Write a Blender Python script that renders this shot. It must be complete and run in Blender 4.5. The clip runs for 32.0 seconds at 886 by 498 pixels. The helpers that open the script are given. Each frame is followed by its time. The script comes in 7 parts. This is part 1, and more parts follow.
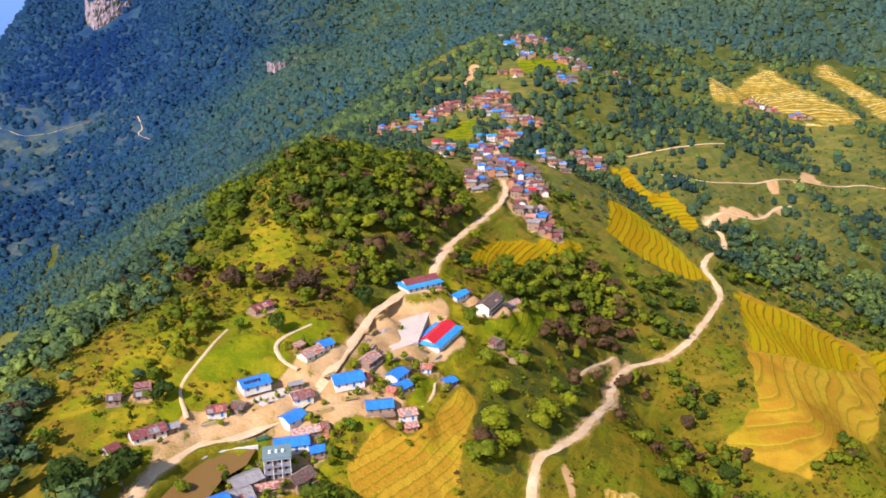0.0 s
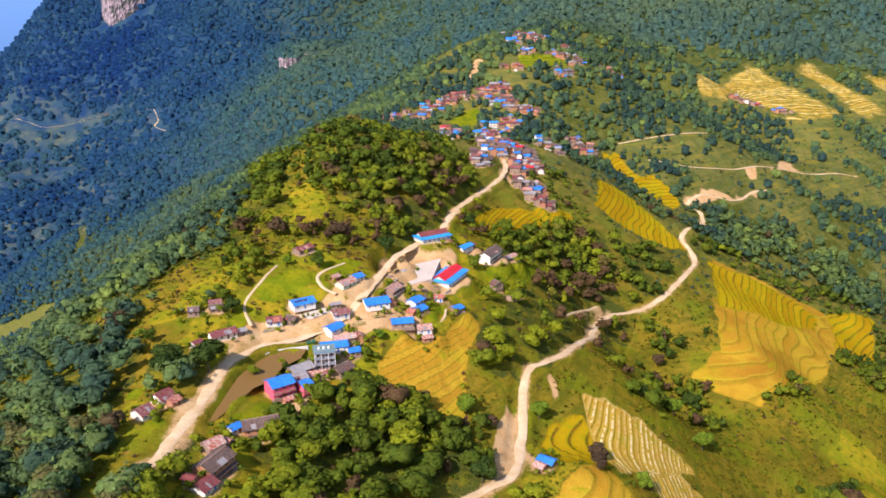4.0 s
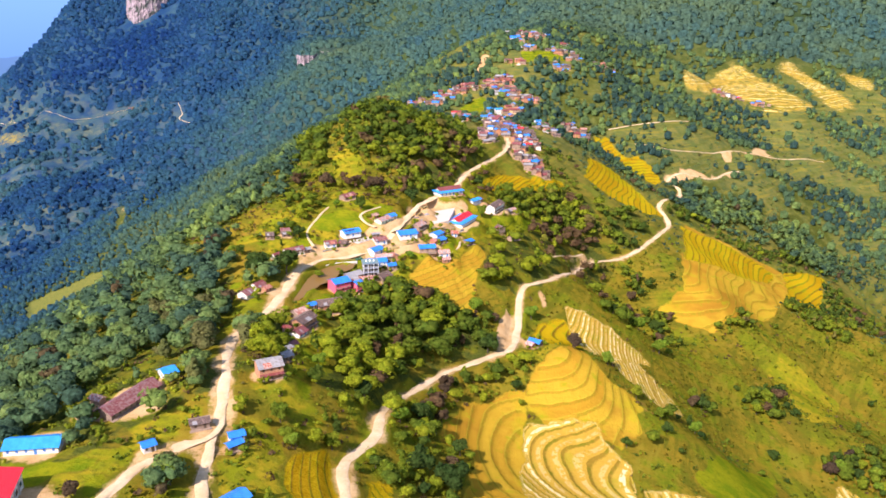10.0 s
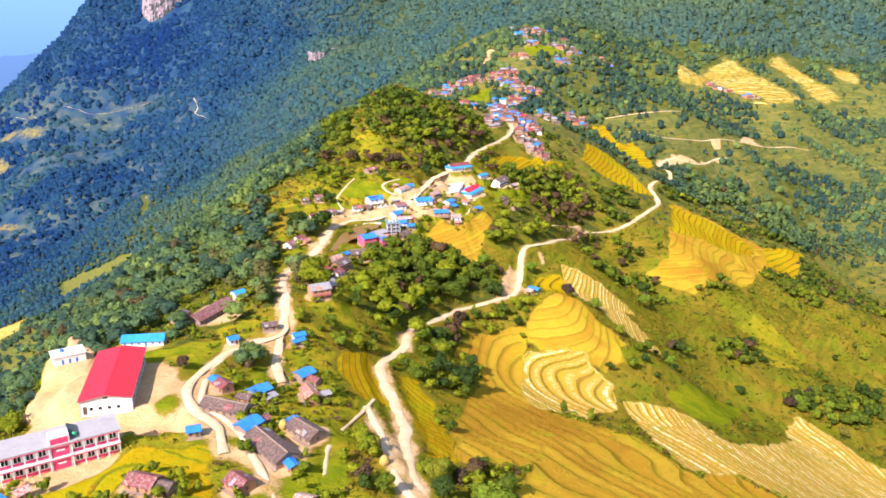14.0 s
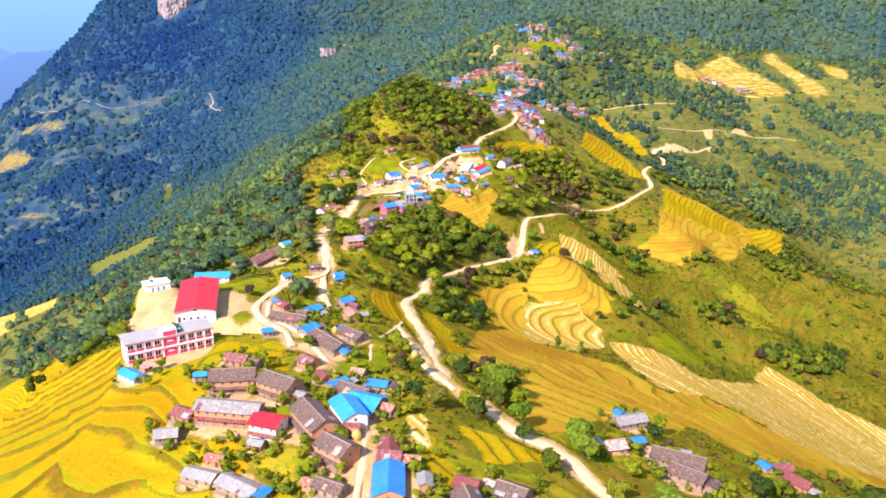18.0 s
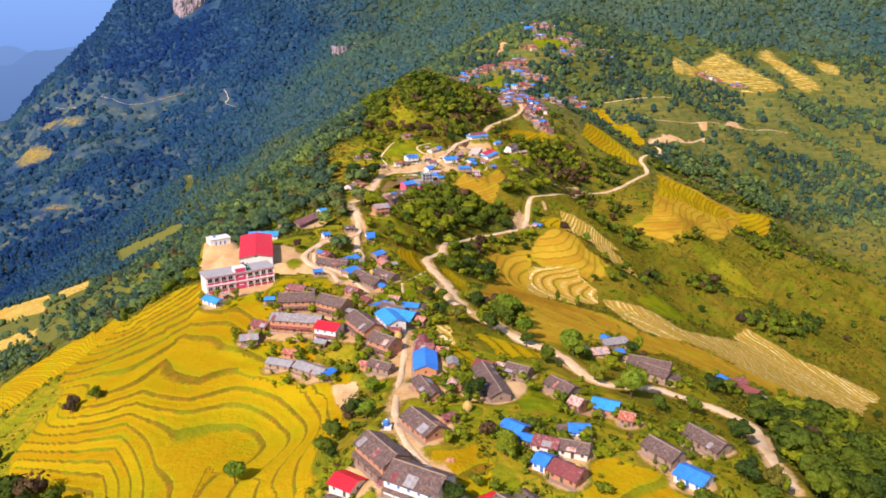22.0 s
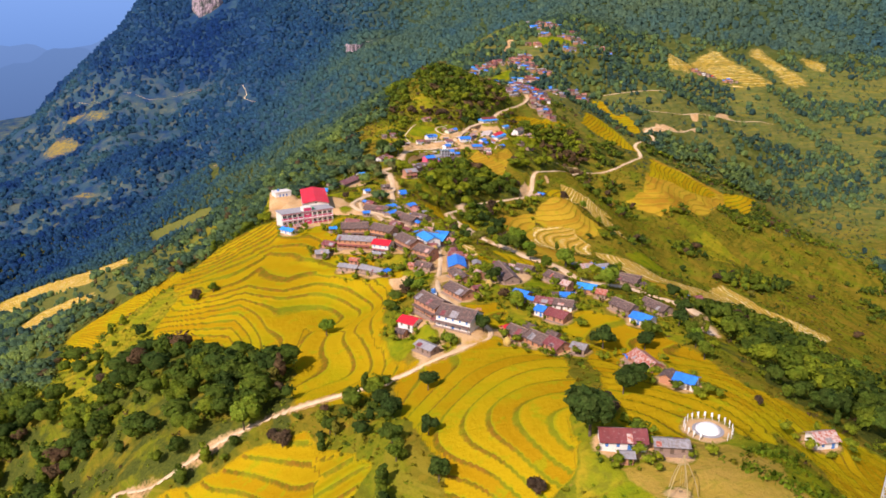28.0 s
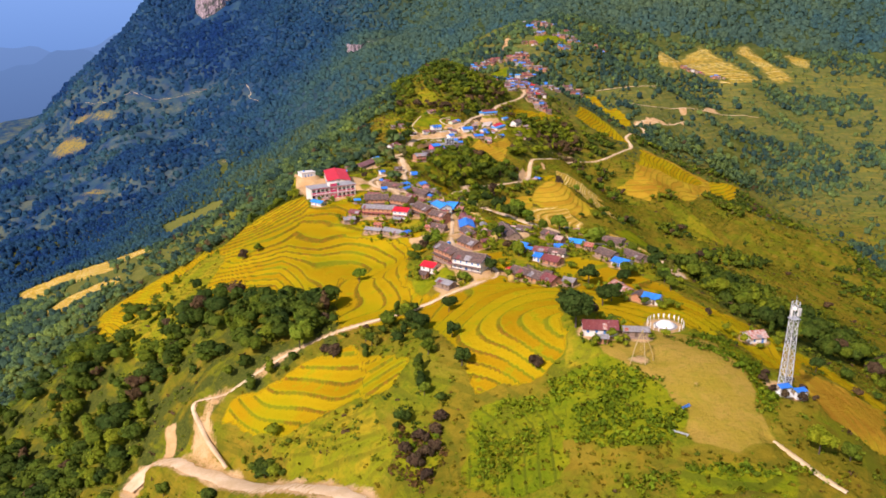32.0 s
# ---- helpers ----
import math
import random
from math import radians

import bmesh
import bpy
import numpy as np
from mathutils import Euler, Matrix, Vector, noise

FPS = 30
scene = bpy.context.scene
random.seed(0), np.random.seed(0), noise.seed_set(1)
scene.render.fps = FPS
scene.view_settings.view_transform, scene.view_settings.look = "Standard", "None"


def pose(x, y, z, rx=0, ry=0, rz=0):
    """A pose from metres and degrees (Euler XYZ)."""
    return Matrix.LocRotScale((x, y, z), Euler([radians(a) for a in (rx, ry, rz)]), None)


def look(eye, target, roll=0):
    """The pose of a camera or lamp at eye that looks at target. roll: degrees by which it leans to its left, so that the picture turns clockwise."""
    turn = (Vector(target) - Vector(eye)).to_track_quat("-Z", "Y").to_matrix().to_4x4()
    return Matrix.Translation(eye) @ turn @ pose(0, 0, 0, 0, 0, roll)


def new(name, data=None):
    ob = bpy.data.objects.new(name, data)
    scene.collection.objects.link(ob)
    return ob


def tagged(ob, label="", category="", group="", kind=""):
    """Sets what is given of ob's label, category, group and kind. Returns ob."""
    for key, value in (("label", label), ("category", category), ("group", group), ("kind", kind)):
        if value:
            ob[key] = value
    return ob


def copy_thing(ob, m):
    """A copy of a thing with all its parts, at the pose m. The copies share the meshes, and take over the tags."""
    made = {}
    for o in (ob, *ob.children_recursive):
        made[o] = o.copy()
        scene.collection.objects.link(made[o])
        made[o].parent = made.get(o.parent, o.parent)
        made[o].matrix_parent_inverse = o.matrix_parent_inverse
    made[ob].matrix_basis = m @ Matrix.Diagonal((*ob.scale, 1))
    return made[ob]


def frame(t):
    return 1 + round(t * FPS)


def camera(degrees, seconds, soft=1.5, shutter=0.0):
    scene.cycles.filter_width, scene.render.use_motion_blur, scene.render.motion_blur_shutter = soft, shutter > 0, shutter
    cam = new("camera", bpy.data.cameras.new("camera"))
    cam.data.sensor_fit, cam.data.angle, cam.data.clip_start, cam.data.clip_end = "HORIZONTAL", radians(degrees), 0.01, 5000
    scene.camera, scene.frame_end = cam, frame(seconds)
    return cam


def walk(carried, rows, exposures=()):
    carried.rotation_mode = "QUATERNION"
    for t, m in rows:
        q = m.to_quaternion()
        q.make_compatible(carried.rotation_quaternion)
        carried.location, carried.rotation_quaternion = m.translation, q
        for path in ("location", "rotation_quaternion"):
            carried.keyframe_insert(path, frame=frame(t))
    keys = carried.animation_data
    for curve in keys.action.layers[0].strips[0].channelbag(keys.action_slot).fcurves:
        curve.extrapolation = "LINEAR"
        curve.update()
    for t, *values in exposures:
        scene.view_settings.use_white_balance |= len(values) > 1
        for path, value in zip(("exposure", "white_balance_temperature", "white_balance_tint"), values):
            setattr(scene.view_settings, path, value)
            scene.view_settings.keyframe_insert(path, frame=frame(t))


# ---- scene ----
# ---- camera: a drone that flies backwards, level, looking down at the ridge ----
cam = camera(58.0, 32.0, 1.7)
PATH = [
    (0, 0.0, 0.0, 130.4, 0.00, -17.50, -0.77), (1, -1.2, -20.9, 130.2, 0.04, -17.47, -0.65),
    (2, -2.4, -41.8, 130.0, 0.07, -17.48, -0.54), (3, -3.6, -62.9, 129.9, 0.11, -17.51, -0.42),
    (6, -7.0, -126.4, 130.1, 0.15, -17.50, -0.15), (8, -9.4, -169.0, 130.4, 0.32, -17.43, -0.03),
    (10, -11.9, -211.6, 130.2, 0.43, -17.40, 0.06), (12, -14.5, -253.7, 129.5, 0.56, -17.45, 0.15),
    (14, -17.0, -294.6, 129.0, 0.74, -17.46, 0.04), (17, -20.4, -354.9, 129.2, 1.01, -17.59, 0.13),
    (19, -22.5, -394.4, 129.8, 1.21, -17.57, 0.15), (20, -23.8, -414.0, 130.1, 1.35, -17.57, 0.13),
    (22, -26.6, -452.9, 130.4, 1.49, -17.64, 0.12), (24, -29.5, -491.8, 130.4, 1.56, -17.65, 0.17),
    (25, -30.9, -511.3, 130.3, 1.61, -17.68, 0.20), (28, -35.0, -569.5, 129.9, 1.82, -17.58, 0.31),
    (29, -36.6, -588.7, 129.8, 1.89, -17.58, 0.27), (30, -38.3, -607.8, 129.8, 1.96, -17.59, 0.22),
    (31, -39.9, -626.6, 130.0, 1.92, -17.58, 0.15), (31.5, -40.7, -635.9, 130.1, 1.83, -17.56, 0.10),
    (32, -41.5, -645.1, 130.3, 1.60, -17.52, 0.05),
]
# walk's rows: yaw to the left, pitch up, roll clockwise
walk(cam, [(t, pose(x, y, z, 0, 0, yaw) @ pose(0, 0, 0, 90 + pitch) @ pose(0, 0, 0, 0, 0, roll)) for t, x, y, z, yaw, pitch, roll in PATH],
     [(0, 0.42, 6400, 25), (3, 0.42, 6400, 25), (6, 0.44, 6400, 25), (9, 0.70, 6400, 25), (11, 0.85, 6400, 25), (13, 1.00, 6400, 25), (18, 1.00, 6400, 25), (20, 0.68, 6500, 26), (22, 0.40, 6700, 28), (24, 0.31, 6700, 28), (28, 0.22, 6700, 28), (32, 0.18, 6700, 28)])

# ---- light: clear afternoon, sun behind the camera's left shoulder ----
SUN_FROM = Vector((-0.42, -0.63, 0.68)).normalized()
world = bpy.data.worlds.new("sky")
world.use_nodes = True
wt = world.node_tree
sky = wt.nodes.new("ShaderNodeTexSky")
sky.sky_type = "NISHITA"
sky.sun_disc = False
sky.sun_elevation = math.asin(SUN_FROM.z)
sky.sun_rotation = math.atan2(SUN_FROM.x, SUN_FROM.y)
sky.air_density, sky.dust_density, sky.ozone_density = 1.3, 1.0, 2.0
bg = wt.nodes["Background"]
bg.inputs["Strength"].default_value = 0.12
wt.links.new(sky.outputs["Color"], bg.inputs["Color"])
scene.world = world
sun_data = bpy.data.lights.new("sun", "SUN")
sun_data.energy, sun_data.angle, sun_data.color = 4.8, radians(0.55), (1.0, 0.93, 0.80)
sun = new("sun", sun_data)
sun.matrix_world = look(SUN_FROM * 500, (0, 0, 0))

# ---- the far hazy distance, a plain backdrop that glows, haze put into its colours ----
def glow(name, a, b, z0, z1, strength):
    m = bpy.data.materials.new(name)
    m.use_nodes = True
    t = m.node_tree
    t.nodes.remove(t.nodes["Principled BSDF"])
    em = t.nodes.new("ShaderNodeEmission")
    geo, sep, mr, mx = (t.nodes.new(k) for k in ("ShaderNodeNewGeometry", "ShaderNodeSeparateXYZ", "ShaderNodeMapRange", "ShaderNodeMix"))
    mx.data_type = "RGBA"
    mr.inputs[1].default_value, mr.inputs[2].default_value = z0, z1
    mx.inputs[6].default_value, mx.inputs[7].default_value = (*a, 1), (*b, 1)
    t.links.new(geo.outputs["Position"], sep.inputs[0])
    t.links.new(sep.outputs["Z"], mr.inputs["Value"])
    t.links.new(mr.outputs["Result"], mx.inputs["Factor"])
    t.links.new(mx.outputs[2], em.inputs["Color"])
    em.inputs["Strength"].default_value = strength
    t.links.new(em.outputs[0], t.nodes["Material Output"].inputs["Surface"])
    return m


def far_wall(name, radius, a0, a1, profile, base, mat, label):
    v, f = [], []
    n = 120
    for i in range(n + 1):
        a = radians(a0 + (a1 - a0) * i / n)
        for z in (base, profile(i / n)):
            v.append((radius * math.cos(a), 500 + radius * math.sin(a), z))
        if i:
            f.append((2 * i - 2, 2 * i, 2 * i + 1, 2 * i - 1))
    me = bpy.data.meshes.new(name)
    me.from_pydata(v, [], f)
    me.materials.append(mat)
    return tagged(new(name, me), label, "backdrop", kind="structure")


far_wall("backdrop_sky", 4350, 100, 172, lambda u: 900, -1600, glow("hazy_sky", (0.10, 0.26, 0.62), (0.25, 0.52, 1.05), -700, 150, 0.70), "pale blue hazy air over a far valley")
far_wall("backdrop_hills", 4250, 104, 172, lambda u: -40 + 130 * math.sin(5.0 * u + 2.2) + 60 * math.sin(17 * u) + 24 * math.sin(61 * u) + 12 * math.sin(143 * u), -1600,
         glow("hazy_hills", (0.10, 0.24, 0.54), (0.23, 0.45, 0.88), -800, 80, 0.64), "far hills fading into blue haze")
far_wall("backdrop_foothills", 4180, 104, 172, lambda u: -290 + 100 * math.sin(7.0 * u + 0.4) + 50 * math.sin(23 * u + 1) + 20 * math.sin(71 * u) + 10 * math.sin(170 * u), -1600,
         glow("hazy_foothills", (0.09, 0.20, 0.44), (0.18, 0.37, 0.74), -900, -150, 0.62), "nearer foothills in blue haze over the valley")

# ---- the lie of the land, from named landforms (x, y, z) ----
CREST = [(23, -442, 11), (57, -424, 10), (36, -403, 17), (0, -385, 16), (13, -382, 16), (31, -371, 14), (42, -318, 6), (-36, -270, 1),
         (-50, -264, 1), (40, -260, 0), (-37, -192, -3), (-72, -187, -8), (-45, -150, -4), (-147, -100, -9), (-103, -58, -9), (-129, -46, -10),
         (-141, -2, -11), (-113, 24, -15), (-87, 39, -18), (-76, 73, -15), (-118, 180, -22), (-88, 252, -24), (-125, 269, -15)]
CREST_N = [(-7, 296, -30), (1, 312, -31), (3, 365, -28), (24, 394, -30), (-114, 302, -8), (-79, 405, 6), (-73, 492, 38), (54, 613, -10), (-20, 585, 8),
           (60, 540, -24), (30, 470, -26), (90, 700, -12), (179, 981, 44), (142, 989, 52), (29, 1089, 70), (187, 1215, 90), (110, 860, 14), (30, 760, -8)]
EAST = [(60, -437, 7), (90, -392, -4), (131, 25, -89), (252, 56, -146), (193, 62, -122), (-58, 59, -33), (40, 72, -73), (7, 113, -70), (104, 177, -87),
        (302, 178, -172), (165, 202, -134), (60, 206, -60), (33, 213, -60), (39, 233, -66), (267, 252, -156), (342, 307, -190), (290, 339, -173),
        (148, 360, -127), (245, 361, -152), (250, 371, -145), (215, 426, -107), (107, 440, -83), (373, 498, -168), (252, 504, -116)]
EAST_N = [(398, 581, -165), (238, 600, -97), (521, 637, -202), (385, 663, -145), (219, 666, -78), (249, 729, -77), (423, 741, -140), (208, 774, -62),
          (346, 824, -79), (323, 855, -43), (508, 909, -90), (432, 918, -79), (461, 995, -84), (660, 1023, -90), (298, 1043, -14), (372, 1134, 22),
          (670, 1154, -42), (404, 1211, -2), (307, 1345, 60), (516, 1370, 78), (725, 1416, 58)]
WEST = [(-37, -392, -9), (-132, -350, -57), (-170, -326, -68), (-166, -324, -52), (-99, -317, -20), (-71, -304, -9), (-75, -279, -16), (-246, -266, -100),
        (-145, -220, -29), (-295, -212, -95), (-180, -175, -23), (-186, -158, -28), (-220, -157, -48), (-217, 80, -48), (-159, 157, -33),
        (-262, 208, -74), (-643, 575, -312), (-630, 630, -307), (-649, 685, -320), (-199, 725, -43), (-841, 726, -400)]
WEST_N = [(-622, 947, -317), (-710, 1013, -338), (-609, 1044, -278), (-396, 1050, -140), (-557, 1055, -244), (-582, 1124, -252), (-520, 1500, -350),
          (-150, 1330, -110), (-900, 1450, -440), (-330, 1250, -190)]
MOUNTAIN = [(-78, 1614, -40), (-357, 1837, -34), (-532, 1915, -118), (-708, 1933, -208), (-395, 1957, -48), (-959, 2185, -208), (-1479, 2192, -345),
            (-1213, 2241, -165), (-234, 2265, 20), (-761, 2291, 28), (-1145, 2463, -40), (-938, 2555, 90), (-1300, 2700, 140), (-1497, 2700, -70),
            (-1630, 2700, -200), (-2020, 2700, -530), (-900, 2800, 260), (-400, 2500, 220), (100, 1800, 150), (500, 1800, 240), (900, 1900, 260)]
FAR = [(-1800, 3300, -420), (-2600, 2600, -620), (-1300, 3300, -150), (-700, 3300, 420), (300, 2800, 420), (1200, 2600, 420), (2500, 1500, 200), (2500, 0, -100),
       (1300, 600, -120), (1100, 0, -330), (700, -200, -330), (600, -900, -330), (0, -900, -60), (-200, -700, -110), (-700, -600, -330), (-900, 100, -420),
       (-1600, 900, -560), (-2800, 600, -650), (-4800, 0, -500), (-4800, 4800, -300), (-3000, 4800, -560), (0, 4800, 600), (4800, 4800, 500), (4800, -800, 200),
       (0, -2000, -300), (-250, -480, -140), (150, -560, -60), (20, -520, 0)]
TERRACES = [(-140, -179, -14), (-121, -193, -20), (-107, -176, -14), (-86, -206, -19), (-137, -213, -19), (-119, -212, -20), (-167, -240, -31), (-229, -136, -48), (-185, -160, -27), (-192, -85, -24), (-177, -202, -31), (-193, -90, -29), (-81, -253, -13),
            (-66, -226, -3), (-121, -155, -12), (-170, -94, -18), (-26, -274, -2), (-12, -314, 7), (-27, -358, 9), (-13, -373, 12), (-38, -324, 3),
            (34, -303, 0), (48, -402, 17), (-76, -321, -13), (-58, -376, -3), (-94, -314, -15)]
EAST_MID = [(160, 351, -120), (256, 432, -136), (361, 528, -168), (451, 587, -196), (248, 320, -150), (142, 211, -116), (84, 189, -80), (44, 129, -80),
            (16, 151, -72), (465, 714, -173), (195, 286, -138), (101, 335, -78), (158, 475, -88), (231, 634, -80), (302, 719, -93), (387, 800, -92),
            (520, 893, -107), (583, 860, -135), (523, 757, -172), (341, 922, -34), (532, 1044, -52), (649, 1030, -88), (224, 761, -50)]
WEST_MID = [(-331, 80, -162), (-330, 0, -160), (-300, -60, -136), (-272, -60, -106), (-266, -112, -86), (-300, -130, -112), (-400, 150, -212), (-715, 1334, -300), (-567, 1269, -215), (-966, 1593, -362), (-1263, 1738, -400), (-1393, 1988, -370), (-510, 396, -236), (-510, 838, -278), (-317, 569, -143), (-261, 575, -102), (-234, 621, -80), (-531, 948, -268), (-464, 996, -212), (-241, 685, -74), (-163, 638, -24),
            (-61, 409, 3), (-34, 434, 6), (-131, 252, -16)]


class Land:
    """A smooth height field through the landforms (multiquadric)."""

    def __init__(self, points, soft):
        self.p = np.array(points, float)
        self.soft = soft
        n = len(self.p)
        a = np.zeros((n + 3, n + 3))
        a[:n, :n] = self.kernel(self.p[:, :2], n) + np.diag([-1.5] * n)
        a[:n, n:] = np.column_stack([np.ones(n), self.p[:, 0] / 1000, self.p[:, 1] / 1000])
        a[n:, :n] = a[:n, n:].T
        self.w = np.linalg.solve(a, np.concatenate([self.p[:, 2], np.zeros(3)]))

    def kernel(self, q, n):
        d = np.zeros((len(q), n))
        for i in range(n):
            d[:, i] = np.sqrt((q[:, 0] - self.p[i, 0]) ** 2 + (q[:, 1] - self.p[i, 1]) ** 2 + self.soft ** 2)
        return d

    def __call__(self, x, y):
        x, y = np.broadcast_arrays(np.asarray(x, float), np.asarray(y, float))
        q = np.column_stack([x.ravel(), y.ravel()])
        n = len(self.p)
        out = np.full(len(q), self.w[n]) + self.w[n + 1] * q[:, 0] / 1000 + self.w[n + 2] * q[:, 1] / 1000
        for i in range(n):
            out += self.w[i] * np.sqrt((q[:, 0] - self.p[i, 0]) ** 2 + (q[:, 1] - self.p[i, 1]) ** 2 + self.soft ** 2)
        return out.reshape(x.shape)


land = Land(CREST + CREST_N + EAST + EAST_N + WEST + WEST_N + MOUNTAIN + FAR + TERRACES + EAST_MID + WEST_MID, 22.0)


# ---- materials ----
def shader(name, rough=0.8):
    m = bpy.data.materials.new(name)
    m.use_nodes = True
    b = m.node_tree.nodes["Principled BSDF"]
    b.inputs["Roughness"].default_value = rough
    return m, m.node_tree, b


class Net:
    """Short hand for a node tree."""

    def __init__(self, tree):
        self.t = tree
        geo = tree.nodes.new("ShaderNodeNewGeometry")
        self.pos = geo.outputs["Position"]
        self.island = geo.outputs["Random Per Island"]
        self.normal = geo.outputs["Normal"]

    def put(self, socket, v):
        if isinstance(v, (int, float)):
            socket.default_value = v
        elif isinstance(v, tuple):
            socket.default_value = (*v, 1.0)[:4] if socket.type == "RGBA" else v[:3]
        else:
            self.t.links.new(v, socket)

    def noise(self, scale, detail=4.0, rough=0.6, at=None):
        n = self.t.nodes.new("ShaderNodeTexNoise")
        n.inputs["Scale"].default_value, n.inputs["Detail"].default_value, n.inputs["Roughness"].default_value = scale, detail, rough
        self.t.links.new(at or self.pos, n.inputs["Vector"])
        return n.outputs["Fac"]

    def ramp(self, v, a, b, lo=0.0, hi=1.0):
        n = self.t.nodes.new("ShaderNodeMapRange")
        n.interpolation_type = "SMOOTHSTEP"
        self.put(n.inputs["Value"], v)
        for i, k in enumerate((a, b, lo, hi)):
            n.inputs[1 + i].default_value = k
        return n.outputs["Result"]

    def mix(self, f, a, b):
        n = self.t.nodes.new("ShaderNodeMix")
        n.data_type = "RGBA"
        self.put(n.inputs["Factor"], f)
        self.put(n.inputs[6], a)
        self.put(n.inputs[7], b)
        return n.outputs[2]

    def calc(self, op, a, b=0.0):
        n = self.t.nodes.new("ShaderNodeMath")
        n.operation = op
        self.put(n.inputs[0], a)
        self.put(n.inputs[1], b)
        return n.outputs[0]

    def attr(self, name):
        n = self.t.nodes.new("ShaderNodeAttribute")
        n.attribute_name = name
        return n

    def bump(self, bsdf, height, strength, dist):
        n = self.t.nodes.new("ShaderNodeBump")
        n.inputs["Strength"].default_value, n.inputs["Distance"].default_value = strength, dist
        self.t.links.new(height, n.inputs["Height"])
        self.t.links.new(n.outputs["Normal"], bsdf.inputs["Normal"])

    def object_random(self):
        return self.t.nodes.new("ShaderNodeObjectInfo").outputs["Random"]

    def own(self):
        return self.t.nodes.new("ShaderNodeTexCoord").outputs["Object"]


def plain(name, a, b, scale=0.6, rough=0.8, metal=0.0, bump=0.0, vary=0.25, dirt=None):
    """A surface between two colours, with stains at two sizes and some difference from thing to thing."""
    m, t, p = shader(name, rough)
    n = Net(t)
    o = n.own()
    f = n.calc("ADD", n.calc("MULTIPLY", n.noise(scale, 5, 0.65, o), 0.8), n.calc("MULTIPLY", n.object_random(), vary))
    c = n.mix(n.ramp(f, 0.25, 0.75), a, b)
    if dirt:
        c = n.mix(n.ramp(n.noise(scale * 5, 5, 0.7, o), 0.52, 0.72, 0, 0.75), c, dirt)
    t.links.new(c, p.inputs["Base Color"])
    p.inputs["Metallic"].default_value = metal
    if bump:
        n.bump(p, n.noise(scale * 8, 4, 0.6, o), bump, 0.08)
    return m


def sheeting(name, a, b, rust, rusty, rough=0.45, pitch=1.0):
    """Corrugated roof sheets: ribs down the slope (own x runs along the ridge), rust and joints."""
    m, t, p = shader(name, rough)
    n = Net(t)
    o = n.own()
    wv = t.nodes.new("ShaderNodeTexWave")
    wv.bands_direction = "X"
    wv.inputs["Scale"].default_value = 2.0 * pitch
    t.links.new(o, wv.inputs["Vector"])
    bk = t.nodes.new("ShaderNodeTexBrick")
    bk.offset = 0.0
    bk.inputs["Scale"].default_value = 1.0
    bk.inputs["Brick Width"].default_value, bk.inputs["Row Height"].default_value = 0.9, 2.4
    bk.inputs["Mortar Size"].default_value = 0.03
    bk.inputs["Color1"].default_value, bk.inputs["Color2"].default_value, bk.inputs["Mortar"].default_value = (0.2, 0.2, 0.2, 1), (0.8, 0.8, 0.8, 1), (0, 0, 0, 1)
    t.links.new(o, bk.inputs["Vector"])
    f = n.calc("ADD", n.calc("MULTIPLY", n.noise(0.5, 4, 0.6, o), 0.7), n.calc("MULTIPLY", bk.outputs["Color"], 0.3))
    c = n.mix(n.ramp(f, 0.25, 0.75), a, b)
    c = n.mix(n.ramp(n.calc("ADD", n.noise(0.9, 6, 0.7, o), n.calc("MULTIPLY", n.object_random(), 0.12)), rusty, rusty + 0.14, 0, 0.85), c, rust)
    t.links.new(c, p.inputs["Base Color"])
    n.bump(p, wv.outputs["Fac"], 0.5, 0.04)
    return m


def slates():
    """Grey stone slates in courses, lichen and pale patches."""
    m, t, p = shader("slate", 0.75)
    n = Net(t)
    o = n.own()
    bk = t.nodes.new("ShaderNodeTexBrick")
    bk.inputs["Scale"].default_value = 1.0
    bk.inputs["Brick Width"].default_value, bk.inputs["Row Height"].default_value, bk.inputs["Mortar Size"].default_value = 0.7, 0.45, 0.03
    bk.inputs["Color1"].default_value, bk.inputs["Color2"].default_value, bk.inputs["Mortar"].default_value = (0.070, 0.043, 0.036, 1), (0.180, 0.118, 0.100, 1), (0.02, 0.02, 0.02, 1)
    t.links.new(o, bk.inputs["Vector"])
    c = n.mix(n.ramp(n.noise(0.7, 6, 0.7, o), 0.45, 0.7, 0, 0.6), bk.outputs["Color"], (0.22, 0.115, 0.085))
    c = n.mix(n.ramp(n.noise(1.8, 4, 0.7, o), 0.63, 0.72, 0, 0.8), c, (0.46, 0.42, 0.41))
    t.links.new(c, p.inputs["Base Color"])
    n.bump(p, bk.outputs["Fac"], 0.6, 0.05)
    return m


ROOF = {
    "blue": sheeting("blue_sheet", (0.012, 0.16, 0.62), (0.03, 0.25, 0.78), (0.12, 0.16, 0.26), 0.66),
    "sky": sheeting("sky_blue_sheet", (0.01, 0.22, 0.66), (0.03, 0.33, 0.80), (0.2, 0.3, 0.4), 0.7),
    "red": sheeting("red_sheet", (0.60, 0.012, 0.02), (0.70, 0.02, 0.035), (0.4, 0.06, 0.05), 0.75),
    "maroon": sheeting("maroon_sheet", (0.16, 0.035, 0.035), (0.24, 0.06, 0.055), (0.30, 0.20, 0.18), 0.56),
    "rust": sheeting("rusty_sheet", (0.34, 0.07, 0.035), (0.42, 0.13, 0.07), (0.52, 0.45, 0.40), 0.5),
    "tin": sheeting("tin_sheet", (0.23, 0.225, 0.235), (0.36, 0.345, 0.35), (0.20, 0.155, 0.13), 0.56, 0.4),
    "slate": slates(),
}
